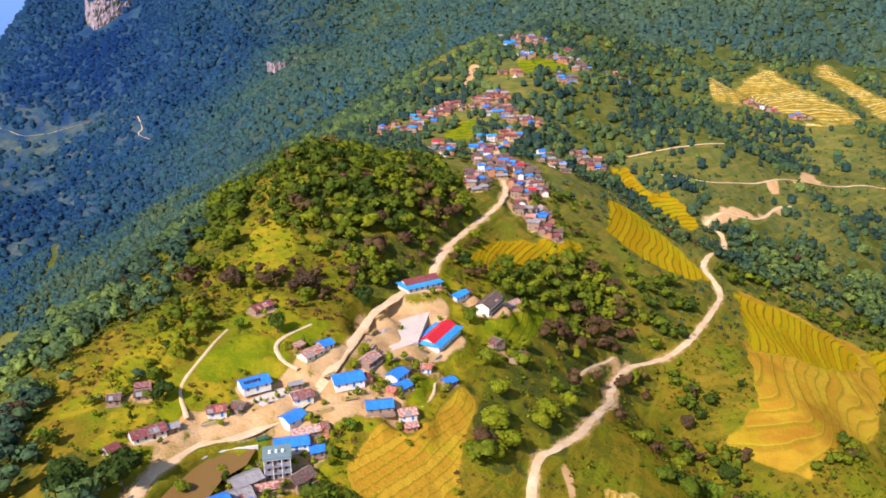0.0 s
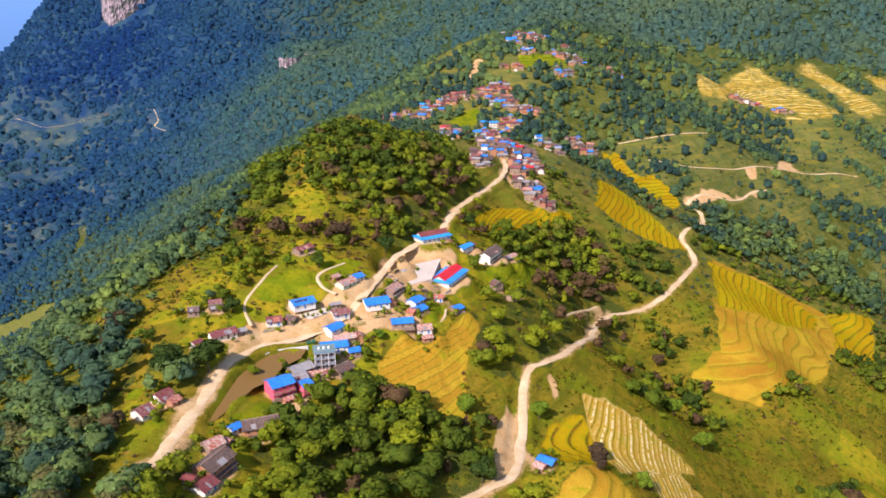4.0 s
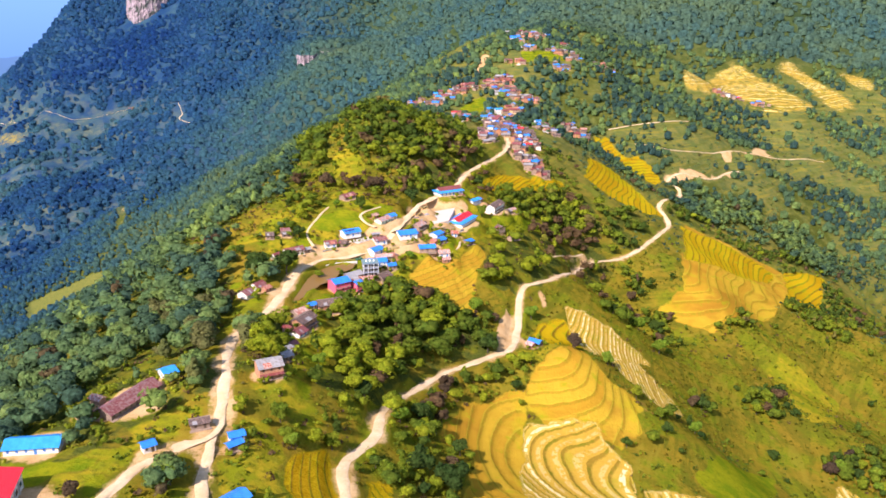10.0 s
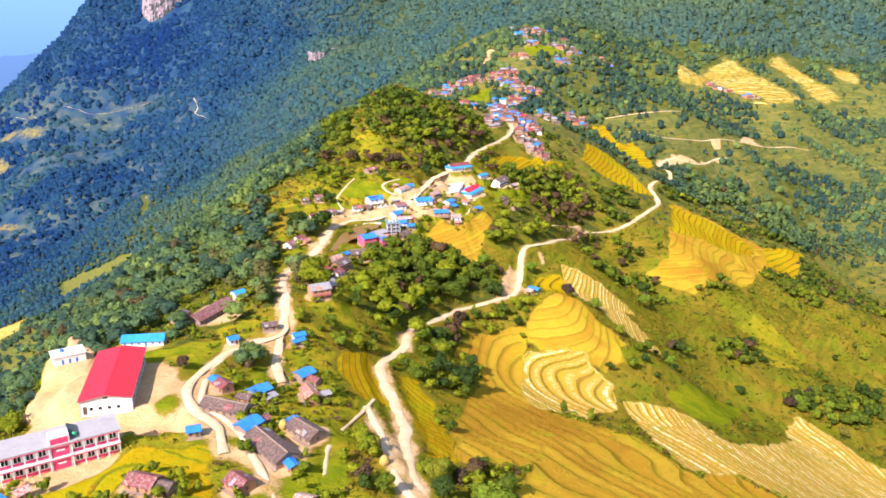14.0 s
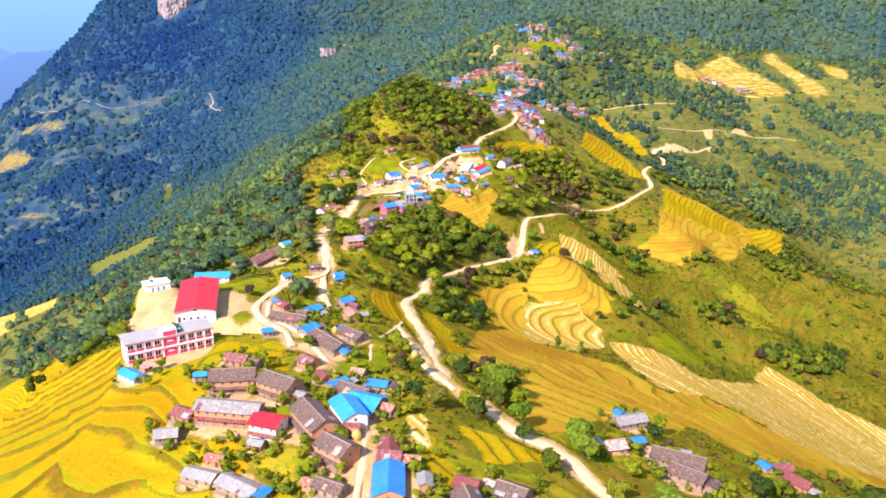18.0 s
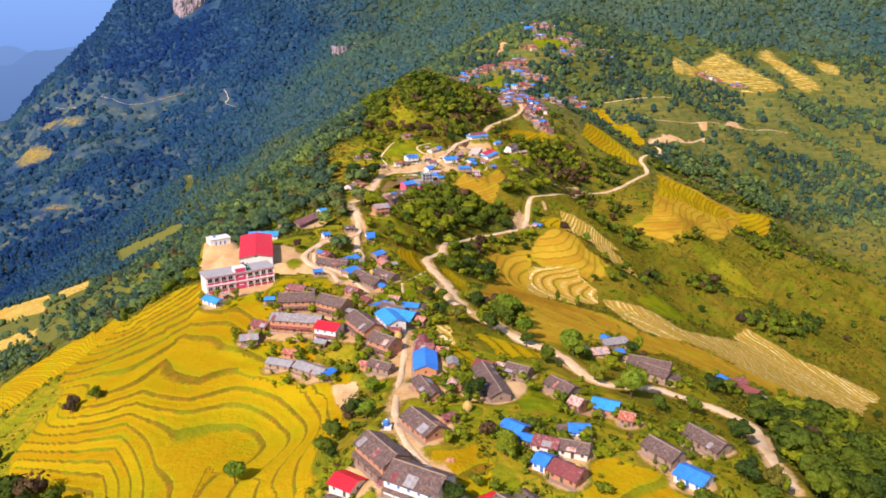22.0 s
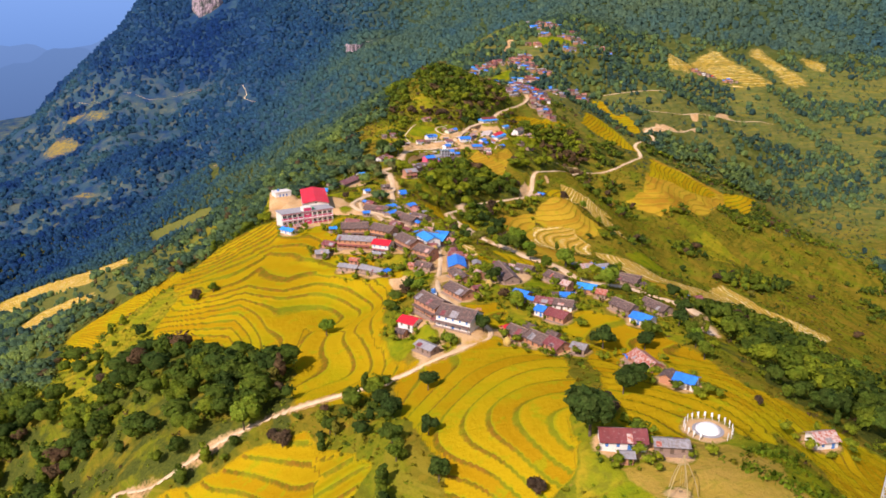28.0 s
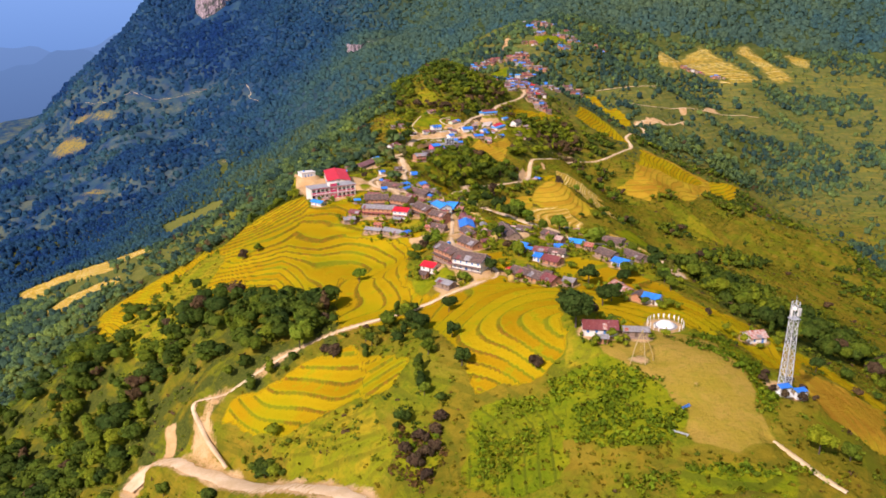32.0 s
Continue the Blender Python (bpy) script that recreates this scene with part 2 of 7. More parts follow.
WALL = {
    "white": plain("white_plaster", (0.76, 0.74, 0.70), (0.62, 0.59, 0.54), 0.4, 0.85, dirt=(0.42, 0.36, 0.29)),
    "stone": plain("mud_stone_wall", (0.36, 0.25, 0.18), (0.24, 0.17, 0.13), 1.2, 0.95, bump=0.5, dirt=(0.15, 0.11, 0.085)),
    "brick": plain("ochre_mud_wall", (0.50, 0.22, 0.11), (0.40, 0.19, 0.11), 0.7, 0.95, bump=0.4, dirt=(0.56, 0.42, 0.30)),
    "pink": plain("pink_plaster", (0.72, 0.10, 0.18), (0.62, 0.14, 0.20), 0.4, 0.85),
    "green": plain("pale_green_plaster", (0.56, 0.66, 0.50), (0.45, 0.54, 0.40), 0.4, 0.85, dirt=(0.35, 0.30, 0.22)),
    "concrete": plain("grey_concrete", (0.34, 0.33, 0.34), (0.25, 0.24, 0.25), 0.3, 0.9, dirt=(0.2, 0.19, 0.18)),
}
M_DOOR = plain("dark_wood", (0.07, 0.045, 0.03), (0.12, 0.08, 0.05), 3.0, 0.7)
M_BLUEWOOD = plain("blue_paint", (0.03, 0.14, 0.45), (0.05, 0.2, 0.5), 2.0, 0.6)
M_GLASS, _t, _p = shader("window_glass", 0.08)
_p.inputs["Base Color"].default_value = (0.02, 0.025, 0.03, 1)
M_WHITE = plain("white_paint", (0.80, 0.80, 0.78), (0.70, 0.70, 0.68), 1.0, 0.6)
M_STEEL = plain("galvanised_steel", (0.55, 0.57, 0.60), (0.42, 0.44, 0.47), 2.0, 0.45, 0.3)
M_MAGENTA = plain("magenta_paint", (0.68, 0.03, 0.12), (0.6, 0.05, 0.14), 0.6, 0.6)
M_BARK = plain("bark", (0.10, 0.075, 0.055), (0.06, 0.045, 0.035), 3.0, 0.95)
M_TIMBER = plain("bamboo_pole", (0.46, 0.36, 0.16), (0.36, 0.27, 0.12), 2.0, 0.7)
M_ROCK = plain("pale_rock", (0.27, 0.20, 0.18), (0.15, 0.12, 0.11), 0.05, 0.95, bump=0.6)


def dusty(name, a, b, tracks):
    m, t, p = shader(name, 0.95)
    p.inputs["Specular IOR Level"].default_value = 0.1
    n = Net(t)
    c = n.mix(n.ramp(n.noise(0.12, 6, 0.65), 0.35, 0.68), a, b)
    c = n.mix(n.ramp(n.noise(0.9, 5, 0.7), 0.5, 0.72, 0, 0.6), c, tracks)
    t.links.new(c, p.inputs["Base Color"])
    n.bump(p, n.noise(1.5, 5, 0.7), 0.5, 0.15)
    return m


M_ROAD = dusty("dusty_road", (0.56, 0.40, 0.23), (0.68, 0.52, 0.34), (0.42, 0.28, 0.13))
M_PATH = dusty("trodden_path", (0.56, 0.40, 0.22), (0.64, 0.50, 0.32), (0.30, 0.25, 0.06))


def foliage(name, stops, by_object=False, rough=0.8, spread=0.16, grain=1.3):
    """Leaves: a range of greens from tree to tree, lighter and darker leaf by leaf."""
    m, t, p = shader(name, rough)
    n = Net(t)
    tint = n.object_random() if by_object else n.attr("tint").outputs["Fac"]
    r = t.nodes.new("ShaderNodeValToRGB")
    e = r.color_ramp.elements
    while len(e) < len(stops):
        e.new(0.5)
    for el, (at, col) in zip(e, stops):
        el.position, el.color = at, (*col, 1)
    t.links.new(tint, r.inputs["Fac"])
    hsv = t.nodes.new("ShaderNodeHueSaturation")
    t.links.new(r.outputs["Color"], hsv.inputs["Color"])
    mottle = n.noise(grain, 4, 0.78)
    t.links.new(n.calc("MULTIPLY", n.ramp(n.island, 0, 1, 1 - spread, 1 + spread), n.ramp(mottle, 0.32, 0.68, 0.58, 1.40)), hsv.inputs["Value"])
    n.bump(p, mottle, 0.7, 0.7 / grain)
    t.links.new(n.ramp(n.noise(0.35, 3), 0.3, 0.7, 0.485, 0.512), hsv.inputs["Hue"])
    t.links.new(hsv.outputs["Color"], p.inputs["Base Color"])
    p.inputs["Specular IOR Level"].default_value = 0.03
    # light through the leaves
    thin, both = t.nodes.new("ShaderNodeBsdfTranslucent"), t.nodes.new("ShaderNodeMixShader")
    both.inputs[0].default_value = 0.38
    t.links.new(hsv.outputs["Color"], thin.inputs["Color"])
    t.links.new(p.outputs[0], both.inputs[1])
    t.links.new(thin.outputs[0], both.inputs[2])
    t.links.new(both.outputs[0], t.nodes["Material Output"].inputs["Surface"])
    return m


GREENS = [(0.0, (0.045, 0.080, 0.016)), (0.3, (0.085, 0.130, 0.017)), (0.6, (0.140, 0.190, 0.016)), (0.82, (0.205, 0.245, 0.016)), (0.93, (0.25, 0.29, 0.016)), (1.0, (0.13, 0.082, 0.040))]
M_LEAF = foliage("leaves", GREENS)
M_TUFT = foliage("tall_grass", [(0.0, (0.075, 0.085, 0.008)), (0.35, (0.14, 0.135, 0.010)), (0.6, (0.215, 0.165, 0.012)), (0.8, (0.165, 0.195, 0.008)), (1.0, (0.18, 0.095, 0.022))], spread=0.22)
M_LEAF_ONE = foliage("tree_leaves", GREENS, True)
# Hill woods: the same greens with blue haze put into them.
GREENS_HILL_HAZE = [(at, (r * 0.80, g * 0.98, 0.042 + b * 1.6)) for at, (r, g, b) in GREENS[:-1]] + [(1.0, (0.115, 0.085, 0.042))]
M_LEAF_HILL_HAZE = foliage("hill_leaves_haze", GREENS_HILL_HAZE, spread=0.14, grain=0.5)
# Mountain woods: blue haze and the cloud-shaded dark west are put into the colours.
M_LEAF_FAR_HAZE = foliage("mountain_leaves_haze", [(0.0, (0.010, 0.044, 0.158)), (0.35, (0.023, 0.082, 0.162)), (0.7, (0.050, 0.120, 0.118)), (1.0, (0.100, 0.162, 0.085))], spread=0.10, grain=0.16)
M_THICKET = foliage("thicket_leaves", [(0.0, (0.06, 0.10, 0.010)), (0.5, (0.13, 0.20, 0.012)), (0.9, (0.22, 0.29, 0.014)), (1.0, (0.15, 0.085, 0.03))], spread=0.25)


def ground_material():
    m, t, p = shader("hillside", 0.95)
    n = Net(t)
    za, zb = n.attr("zone_a"), n.attr("zone_b")
    sa, sb = t.nodes.new("ShaderNodeSeparateColor"), t.nodes.new("ShaderNodeSeparateColor")
    t.links.new(za.outputs["Color"], sa.inputs["Color"])
    t.links.new(zb.outputs["Color"], sb.inputs["Color"])
    sp = t.nodes.new("ShaderNodeSeparateXYZ")
    t.links.new(n.pos, sp.inputs[0])
    broad, mid, fine = n.noise(0.012, 5, 0.6), n.noise(0.09, 6, 0.65), n.noise(0.8, 5, 0.7)
    tuft = n.noise(0.32, 4, 0.7)
    jit = n.calc("ADD", n.calc("MULTIPLY", mid, 0.5), n.calc("MULTIPLY", fine, 0.5))

    def edge(mask):
        return n.ramp(n.calc("ADD", mask, n.calc("MULTIPLY", n.calc("SUBTRACT", jit, 0.5), 1.0)), 0.36, 0.58)

    # rough grass: olive, golden and green patches, dark tufts
    grass = n.mix(n.ramp(mid, 0.36, 0.64), (0.125, 0.118, 0.010), (0.235, 0.170, 0.014))
    grass = n.mix(n.ramp(broad, 0.45, 0.66, 0, 0.65), grass, (0.28, 0.175, 0.018))
    green_patch = n.mix(n.ramp(tuft, 0.4, 0.6), (0.110, 0.150, 0.008), (0.200, 0.205, 0.010))
    grass = n.mix(n.ramp(n.noise(0.04, 5, 0.62), 0.47, 0.60, 0, 0.85), grass, green_patch)
    grass = n.mix(n.ramp(tuft, 0.52, 0.66, 0, 0.6), grass, (0.075, 0.090, 0.008))
    grass = n.mix(n.ramp(fine, 0.5, 0.75, 0, 0.5), grass, (0.09, 0.085, 0.010))
    grass = n.mix(n.ramp(n.noise(0.055, 5, 0.7), 0.62, 0.70, 0, 0.7), grass, (0.33, 0.18, 0.04))
    # Uphill grass is greener, with some blue haze mixed into its colour.
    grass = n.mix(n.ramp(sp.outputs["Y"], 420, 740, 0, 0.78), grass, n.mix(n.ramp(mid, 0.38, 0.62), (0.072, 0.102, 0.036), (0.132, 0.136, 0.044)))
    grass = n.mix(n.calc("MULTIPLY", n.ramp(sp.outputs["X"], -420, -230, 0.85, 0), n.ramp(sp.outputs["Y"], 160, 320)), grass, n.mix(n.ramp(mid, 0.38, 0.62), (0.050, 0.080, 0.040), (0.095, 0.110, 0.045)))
    mp = t.nodes.new("ShaderNodeMapping")
    mp.inputs["Scale"].default_value = (0.02, 0.02, 0.42)
    t.links.new(n.pos, mp.inputs["Vector"])
    tracks = n.noise(1.0, 4, 0.6, mp.outputs["Vector"])
    grass = n.mix(n.ramp(tracks, 0.53, 0.60, 0, 0.55), grass, (0.090, 0.100, 0.010))
    grass = n.mix(n.ramp(tracks, 0.44, 0.38, 0, 0.45), grass, (0.245, 0.195, 0.020))
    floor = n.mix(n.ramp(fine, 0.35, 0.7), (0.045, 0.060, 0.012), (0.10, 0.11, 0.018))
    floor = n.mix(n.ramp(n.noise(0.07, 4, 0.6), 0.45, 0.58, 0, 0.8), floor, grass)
    # Far floor: the mountain's blue haze put into the ground colour, greener eastward.
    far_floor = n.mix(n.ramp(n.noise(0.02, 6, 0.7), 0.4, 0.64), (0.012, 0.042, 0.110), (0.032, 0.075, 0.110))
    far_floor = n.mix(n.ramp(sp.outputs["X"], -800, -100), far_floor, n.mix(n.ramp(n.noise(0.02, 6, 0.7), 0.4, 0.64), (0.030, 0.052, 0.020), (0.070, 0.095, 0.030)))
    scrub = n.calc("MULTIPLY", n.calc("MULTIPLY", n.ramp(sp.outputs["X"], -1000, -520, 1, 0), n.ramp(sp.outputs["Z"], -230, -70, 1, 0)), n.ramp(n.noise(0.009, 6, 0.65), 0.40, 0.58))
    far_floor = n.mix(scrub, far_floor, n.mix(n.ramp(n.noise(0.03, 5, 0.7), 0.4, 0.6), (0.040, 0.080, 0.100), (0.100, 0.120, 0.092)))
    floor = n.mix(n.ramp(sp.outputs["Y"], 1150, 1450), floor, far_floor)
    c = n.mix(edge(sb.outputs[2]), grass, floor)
    meadow = n.mix(n.ramp(mid, 0.38, 0.60), (0.32, 0.240, 0.014), (0.19, 0.205, 0.009))
    meadow = n.mix(n.ramp(tuft, 0.5, 0.64, 0, 0.7), meadow, (0.14, 0.14, 0.012))
    meadow = n.mix(n.ramp(sp.outputs["X"], -420, -230, 0.9, 0), meadow, n.mix(n.ramp(tuft, 0.4, 0.6), (0.085, 0.105, 0.030), (0.150, 0.150, 0.040)))
    # terraces: flat beds, risers and bunds by their place on the step
    terr = n.attr("terrace").outputs["Fac"]
    wob = n.calc("ADD", terr, n.calc("MULTIPLY", n.calc("SUBTRACT", mid, 0.5), 0.22))
    fr = n.calc("FRACT", wob)
    bed = n.calc("FLOOR", wob)
    wn = t.nodes.new("ShaderNodeTexWhiteNoise")
    wn.noise_dimensions = "1D"
    t.links.new(bed, wn.inputs["W"])
    bedrand = wn.outputs["Value"]
    stepped = n.calc("GREATER_THAN", n.calc("ABSOLUTE", terr), 0.001)
    riser = n.calc("MULTIPLY", stepped, n.ramp(n.calc("ADD", fr, n.calc("MULTIPLY", n.calc("SUBTRACT", fine, 0.5), 0.3)), 0.74, 0.88))
    bund = n.calc("MULTIPLY", stepped, n.ramp(fr, 0.0, 0.12, 1.0, 0.0))
    c = n.mix(edge(za.outputs["Alpha"]), c, n.mix(n.calc("MULTIPLY", riser, 0.6), meadow, (0.13, 0.12, 0.01)))
    rc = n.mix(n.ramp(n.calc("ADD", n.calc("MULTIPLY", bedrand, 0.5), n.calc("MULTIPLY", mid, 0.5)), 0.25, 0.75), (0.345, 0.200, 0.004), (0.40, 0.275, 0.005))
    rc = n.mix(n.ramp(n.noise(0.025, 4, 0.6), 0.48, 0.66, 0, 0.75), rc, (0.30, 0.265, 0.004))
    rc = n.mix(n.ramp(n.noise(0.13, 3, 0.6), 0.58, 0.68, 0, 0.6), rc, (0.25, 0.29, 0.006))
    rc = n.mix(n.ramp(fine, 0.5, 0.75, 0, 0.35), rc, (0.34, 0.24, 0.008))
    bank = n.mix(n.ramp(tuft, 0.42, 0.6), (0.115, 0.105, 0.007), (0.22, 0.105, 0.012))
    bank = n.mix(n.ramp(n.noise(0.03, 3, 0.6), 0.5, 0.62, 0, 0.7), bank, (0.17, 0.22, 0.008))
    rice = n.mix(n.calc("MULTIPLY", riser, 0.92), rc, bank)
    rice = n.mix(n.calc("MULTIPLY", bund, 0.65), rice, (0.24, 0.27, 0.008))
    sc = n.mix(n.ramp(n.calc("ADD", n.calc("MULTIPLY", bedrand, 0.5), n.calc("MULTIPLY", mid, 0.5)), 0.3, 0.7), (0.46, 0.28, 0.035), (0.55, 0.36, 0.055))
    sc = n.mix(n.ramp(n.noise(0.06, 4, 0.6), 0.5, 0.65, 0, 0.6), sc, (0.33, 0.28, 0.02))
    sheaf = n.calc("MULTIPLY", n.ramp(n.noise(0.30, 2, 0.8), 0.44, 0.50), n.calc("MULTIPLY", n.ramp(fr, 0.14, 0.2), n.ramp(fr, 0.42, 0.5, 1, 0)))
    sc = n.mix(n.calc("MULTIPLY", sheaf, n.ramp(bedrand, 0.35, 0.5, 0.25, 0.9)), sc, (0.78, 0.64, 0.36))
    straw = n.mix(n.calc("MULTIPLY", riser, 0.9), sc, n.mix(n.ramp(mid, 0.4, 0.6), (0.26, 0.16, 0.02), (0.16, 0.15, 0.012)))
    green = n.mix(n.calc("MULTIPLY", riser, 0.8), n.mix(n.ramp(mid, 0.35, 0.65), (0.12, 0.17, 0.006), (0.23, 0.23, 0.008)), (0.08, 0.10, 0.008))
    green = n.mix(n.ramp(tuft, 0.5, 0.64, 0, 0.5), green, (0.10, 0.13, 0.008))
    c = n.mix(edge(sa.outputs[0]), c, rice)
    ripe = n.mix(n.ramp(n.calc("ADD", n.calc("MULTIPLY", bedrand, 0.45), n.calc("MULTIPLY", mid, 0.55)), 0.3, 0.7), (0.41, 0.225, 0.018), (0.47, 0.300, 0.024))
    ripe = n.mix(n.ramp(n.noise(0.03, 4, 0.6), 0.5, 0.66, 0, 0.7), ripe, (0.40, 0.33, 0.014))
    ripe = n.mix(n.ramp(n.noise(0.018, 4, 0.6), 0.46, 0.62, 0, 0.7), ripe, (0.29, 0.135, 0.014))
    ripe = n.mix(n.ramp(n.noise(0.12, 3, 0.6), 0.60, 0.70, 0, 0.6), ripe, (0.26, 0.28, 0.008))
    ripe = n.mix(n.calc("MULTIPLY", riser, 0.6), n.mix(n.ramp(fine, 0.5, 0.75, 0, 0.35), ripe, (0.34, 0.2, 0.012)), n.mix(n.ramp(tuft, 0.42, 0.6), (0.18, 0.16, 0.010), (0.28, 0.15, 0.014)))
    ripe = n.mix(n.calc("MULTIPLY", bund, 0.5), ripe, (0.40, 0.36, 0.03))
    c = n.mix(edge(zb.outputs["Alpha"]), c, ripe)
    c = n.mix(edge(sa.outputs[1]), c, straw)
    c = n.mix(edge(sa.outputs[2]), c, green)
    dirt = n.mix(n.ramp(mid, 0.3, 0.7), (0.29, 0.215, 0.025), (0.35, 0.23, 0.045))
    dirt = n.mix(n.ramp(tuft, 0.5, 0.64, 0, 0.5), dirt, (0.22, 0.20, 0.02))
    c = n.mix(edge(sb.outputs[1]), c, n.mix(n.ramp(fine, 0.5, 0.7, 0, 0.6), dirt, (0.19, 0.17, 0.025)))
    bare = n.mix(n.ramp(mid, 0.3, 0.7), (0.49, 0.29, 0.125), (0.57, 0.39, 0.205))
    c = n.mix(edge(sb.outputs[0]), c, n.mix(n.ramp(fine, 0.5, 0.7, 0, 0.6), bare, (0.36, 0.21, 0.09)))
    t.links.new(c, p.inputs["Base Color"])
    p.inputs["Specular IOR Level"].default_value = 0.0
    n.bump(p, n.calc("ADD", n.calc("MULTIPLY", tuft, 1.0), n.calc("MULTIPLY", fine, 0.5)), 0.7, 1.0)
    return m


M_GROUND = ground_material()
M_STRAW = plain("dry_straw", (0.52, 0.36, 0.10), (0.40, 0.27, 0.07), 1.5, 0.95, bump=0.7, dirt=(0.30, 0.20, 0.06))
HAY = [(-39.0, -67.7), (-60.0, -156.8), (-24.6, -220.5), (6.9, -254.1), (-52.5, -154.2), (-60.1, -124.7), (-75.0, -51.4), (-18.7, -280.3), (-89.2, -133.9)]

# ---- plan: fields, yards, woods (outlines in metres) ----
PLAN = []


def plot(kind, step, *outline):
    PLAN.append((kind, step, np.array(outline, float)))


plot("rice", 3.6, (-202, -83), (-183, -56), (-131, -68), (-92, -152), (-69, -178), (-63, -223), (-77, -235), (-65, -274), (-124, -249), (-173, -211), (-167, -190), (-191, -186), (-211, -193), (-272, -99), (-221, -97))
plot("rice", 3.4, (-210, -65), (-157, -129), (-105, -173), (-76, -189), (-70, -250), (-92, -254), (-104, -275), (-120, -248), (-166, -229), (-196, -218), (-274, -160), (-276, -116), (-247, -89))
plot("rice", 3.2, (-233, 40), (-331, 190), (-398, 240), (-447, 250), (-480, 240), (-440, 140), (-350, 0), (-290, -110), (-236, -105), (-190, -62))
plot("meadow", 3.2, (-300, -150), (-262, -112), (-236, -122), (-214, -118), (-202, -145), (-196, -195), (-186, -222), (-205, -240), (-230, -230))
plot("rice", 3.0, (-113, -218), (-78, -248), (-55, -299), (-75, -309), (-96, -309), (-106, -278))
plot("rice", 3.2, (-57, -290), (-39, -277), (-19, -268), (2, -300), (-6, -367), (-6, -385), (-14, -393), (-24, -392), (-35, -385), (-42, -370), (-52, -350), (-60, -320))
plot("rice", 2.0, (8, -275), (33, -258), (59, -290), (60, -337), (51, -369), (33, -371), (7, -379), (10, -348))
plot("rice", 3.0, (-141, -322), (-118, -321), (-92, -320), (-66, -355), (-64, -371), (-79, -366), (-91, -363), (-117, -351), (-135, -338), (-150, -330))
plot("meadow", 3.0, (-117, -352), (-81, -368), (-67, -394), (-68, -412), (-94, -398), (-121, -356))
plot("rice", 1.6, (55, -330), (67, -348), (90, -362), (115, -378), (120, -368), (104, -344), (81, -334), (62, -316))
plot("ripe", 2.0, (67, -361), (81, -368), (115, -376), (88, -428), (77, -415), (70, -405))
plot("rice", 1.8, (29, -251), (47, -265), (59, -288), (60, -324), (62, -340), (71, -349), (93, -355), (78, -382), (60, -397), (62, -373), (56, -357), (44, -360), (44, -347), (39, -335), (30, -300), (2, -270), (12, -245))
plot("ripe", 3.8, (-18, 100), (-6, 146), (26, 171), (27, 162), (25, 115), (25, 65), (49, 58), (64, 53), (71, 29), (74, 11), (-15, -50), (-17, 2), (-7, 51), (-1, 100))
plot("rice", 1.8, (-42, 47), (-33, 46), (-17, -24), (-15, -50), (-25, -56), (-31, -16))
plot("ripe", 3.4, (27, 164), (42, 203), (64, 224), (78, 196), (96, 193), (89, 160), (75, 138), (61, 150), (52, 157), (37, 150))
plot("straw", 3.0, (27, 148), (52, 157), (64, 151), (77, 121), (73, 94), (50, 67), (25, 65), (20, 82))
plot("straw", 2.6, (66, 270), (90, 259), (119, 242), (128, 211), (111, 194), (90, 217))
plot("green", 0, (110, 131), (134, 168), (185, 203), (142, 119), (117, 112))
plot("meadow", 0, (235, 355), (262, 389), (280, 365), (295, 353), (263, 294), (239, 279), (226, 303))
plot("straw", 2.2, (80, 107), (108, 112), (134, 105), (125, 89), (92, 56), (79, 83))
plot("ripe", 6.0, (1, -81), (22, 0), (72, 55), (91, 16), (83, -58), (63, -84), (47, -71), (19, -122), (2, -128))
plot("ripe", 5.0, (86, 9), (112, 41), (142, 15), (189, 26), (219, 6), (175, -51), (132, -67), (99, -78), (83, -58))
plot("straw", 3.6, (80, 79), (138, 93), (179, 129), (205, 165), (225, 191), (232, 150), (275, 89), (245, 34), (215, 5), (180, -8), (160, 2), (122, 40), (89, 24))
plot("rice", 1.6, (-42, -136), (-27, -149), (-21, -176), (-22, -185), (-34, -161))
plot("ripe", 6.0, (235, 598), (271, 599), (320, 589), (339, 585), (401, 615), (357, 530), (308, 501), (277, 454), (232, 411), (201, 380), (178, 386), (158, 402), (186, 425), (203, 487))
plot("rice", 3.2, (230, 590), (269, 593), (313, 585), (327, 570), (309, 542), (267, 513), (208, 491))
plot("rice", 3.2, (339, 585), (401, 615), (357, 530), (315, 514), (332, 559))
plot("straw", 3.6, (200, 170), (228, 212), (250, 160), (305, 132), (290, 98), (252, 88))
plot("straw", 2.6, (66, 287), (81, 290), (100, 284), (119, 262), (71, 221), (65, 250))
plot("rice", 2.2, (47, 253), (63, 270), (70, 227), (44, 216), (39, 233))
plot("rice", 3.2, (170, 809), (193, 812), (231, 738), (245, 723), (227, 700), (192, 720))
plot("rice", 3.2, (147, 682), (171, 678), (197, 611), (214, 598), (192, 574), (152, 571), (127, 592))
plot("straw", 5.0, (367, 1132), (503, 1285), (543, 1213), (594, 1124), (581, 1095), (518, 1065), (438, 1090), (359, 1077))
plot("straw", 5.0, (561, 1262), (613, 1301), (674, 1169), (648, 1114), (603, 1163))
plot("straw", 5.0, (689, 1285), (749, 1271), (714, 1196), (684, 1229))
plot("rice", 2.4, (15, 461), (35, 503), (97, 549), (100, 540), (42, 476), (16, 435))
plot("green", 2.0, (32, 392), (59, 451), (62, 439), (40, 374), (30, 371))
plot("ripe", 2.2, (-38, 255), (-22, 281), (-3, 287), (6, 317), (13, 311), (8, 282), (3, 235), (-6, 227), (-15, 243), (-29, 236))
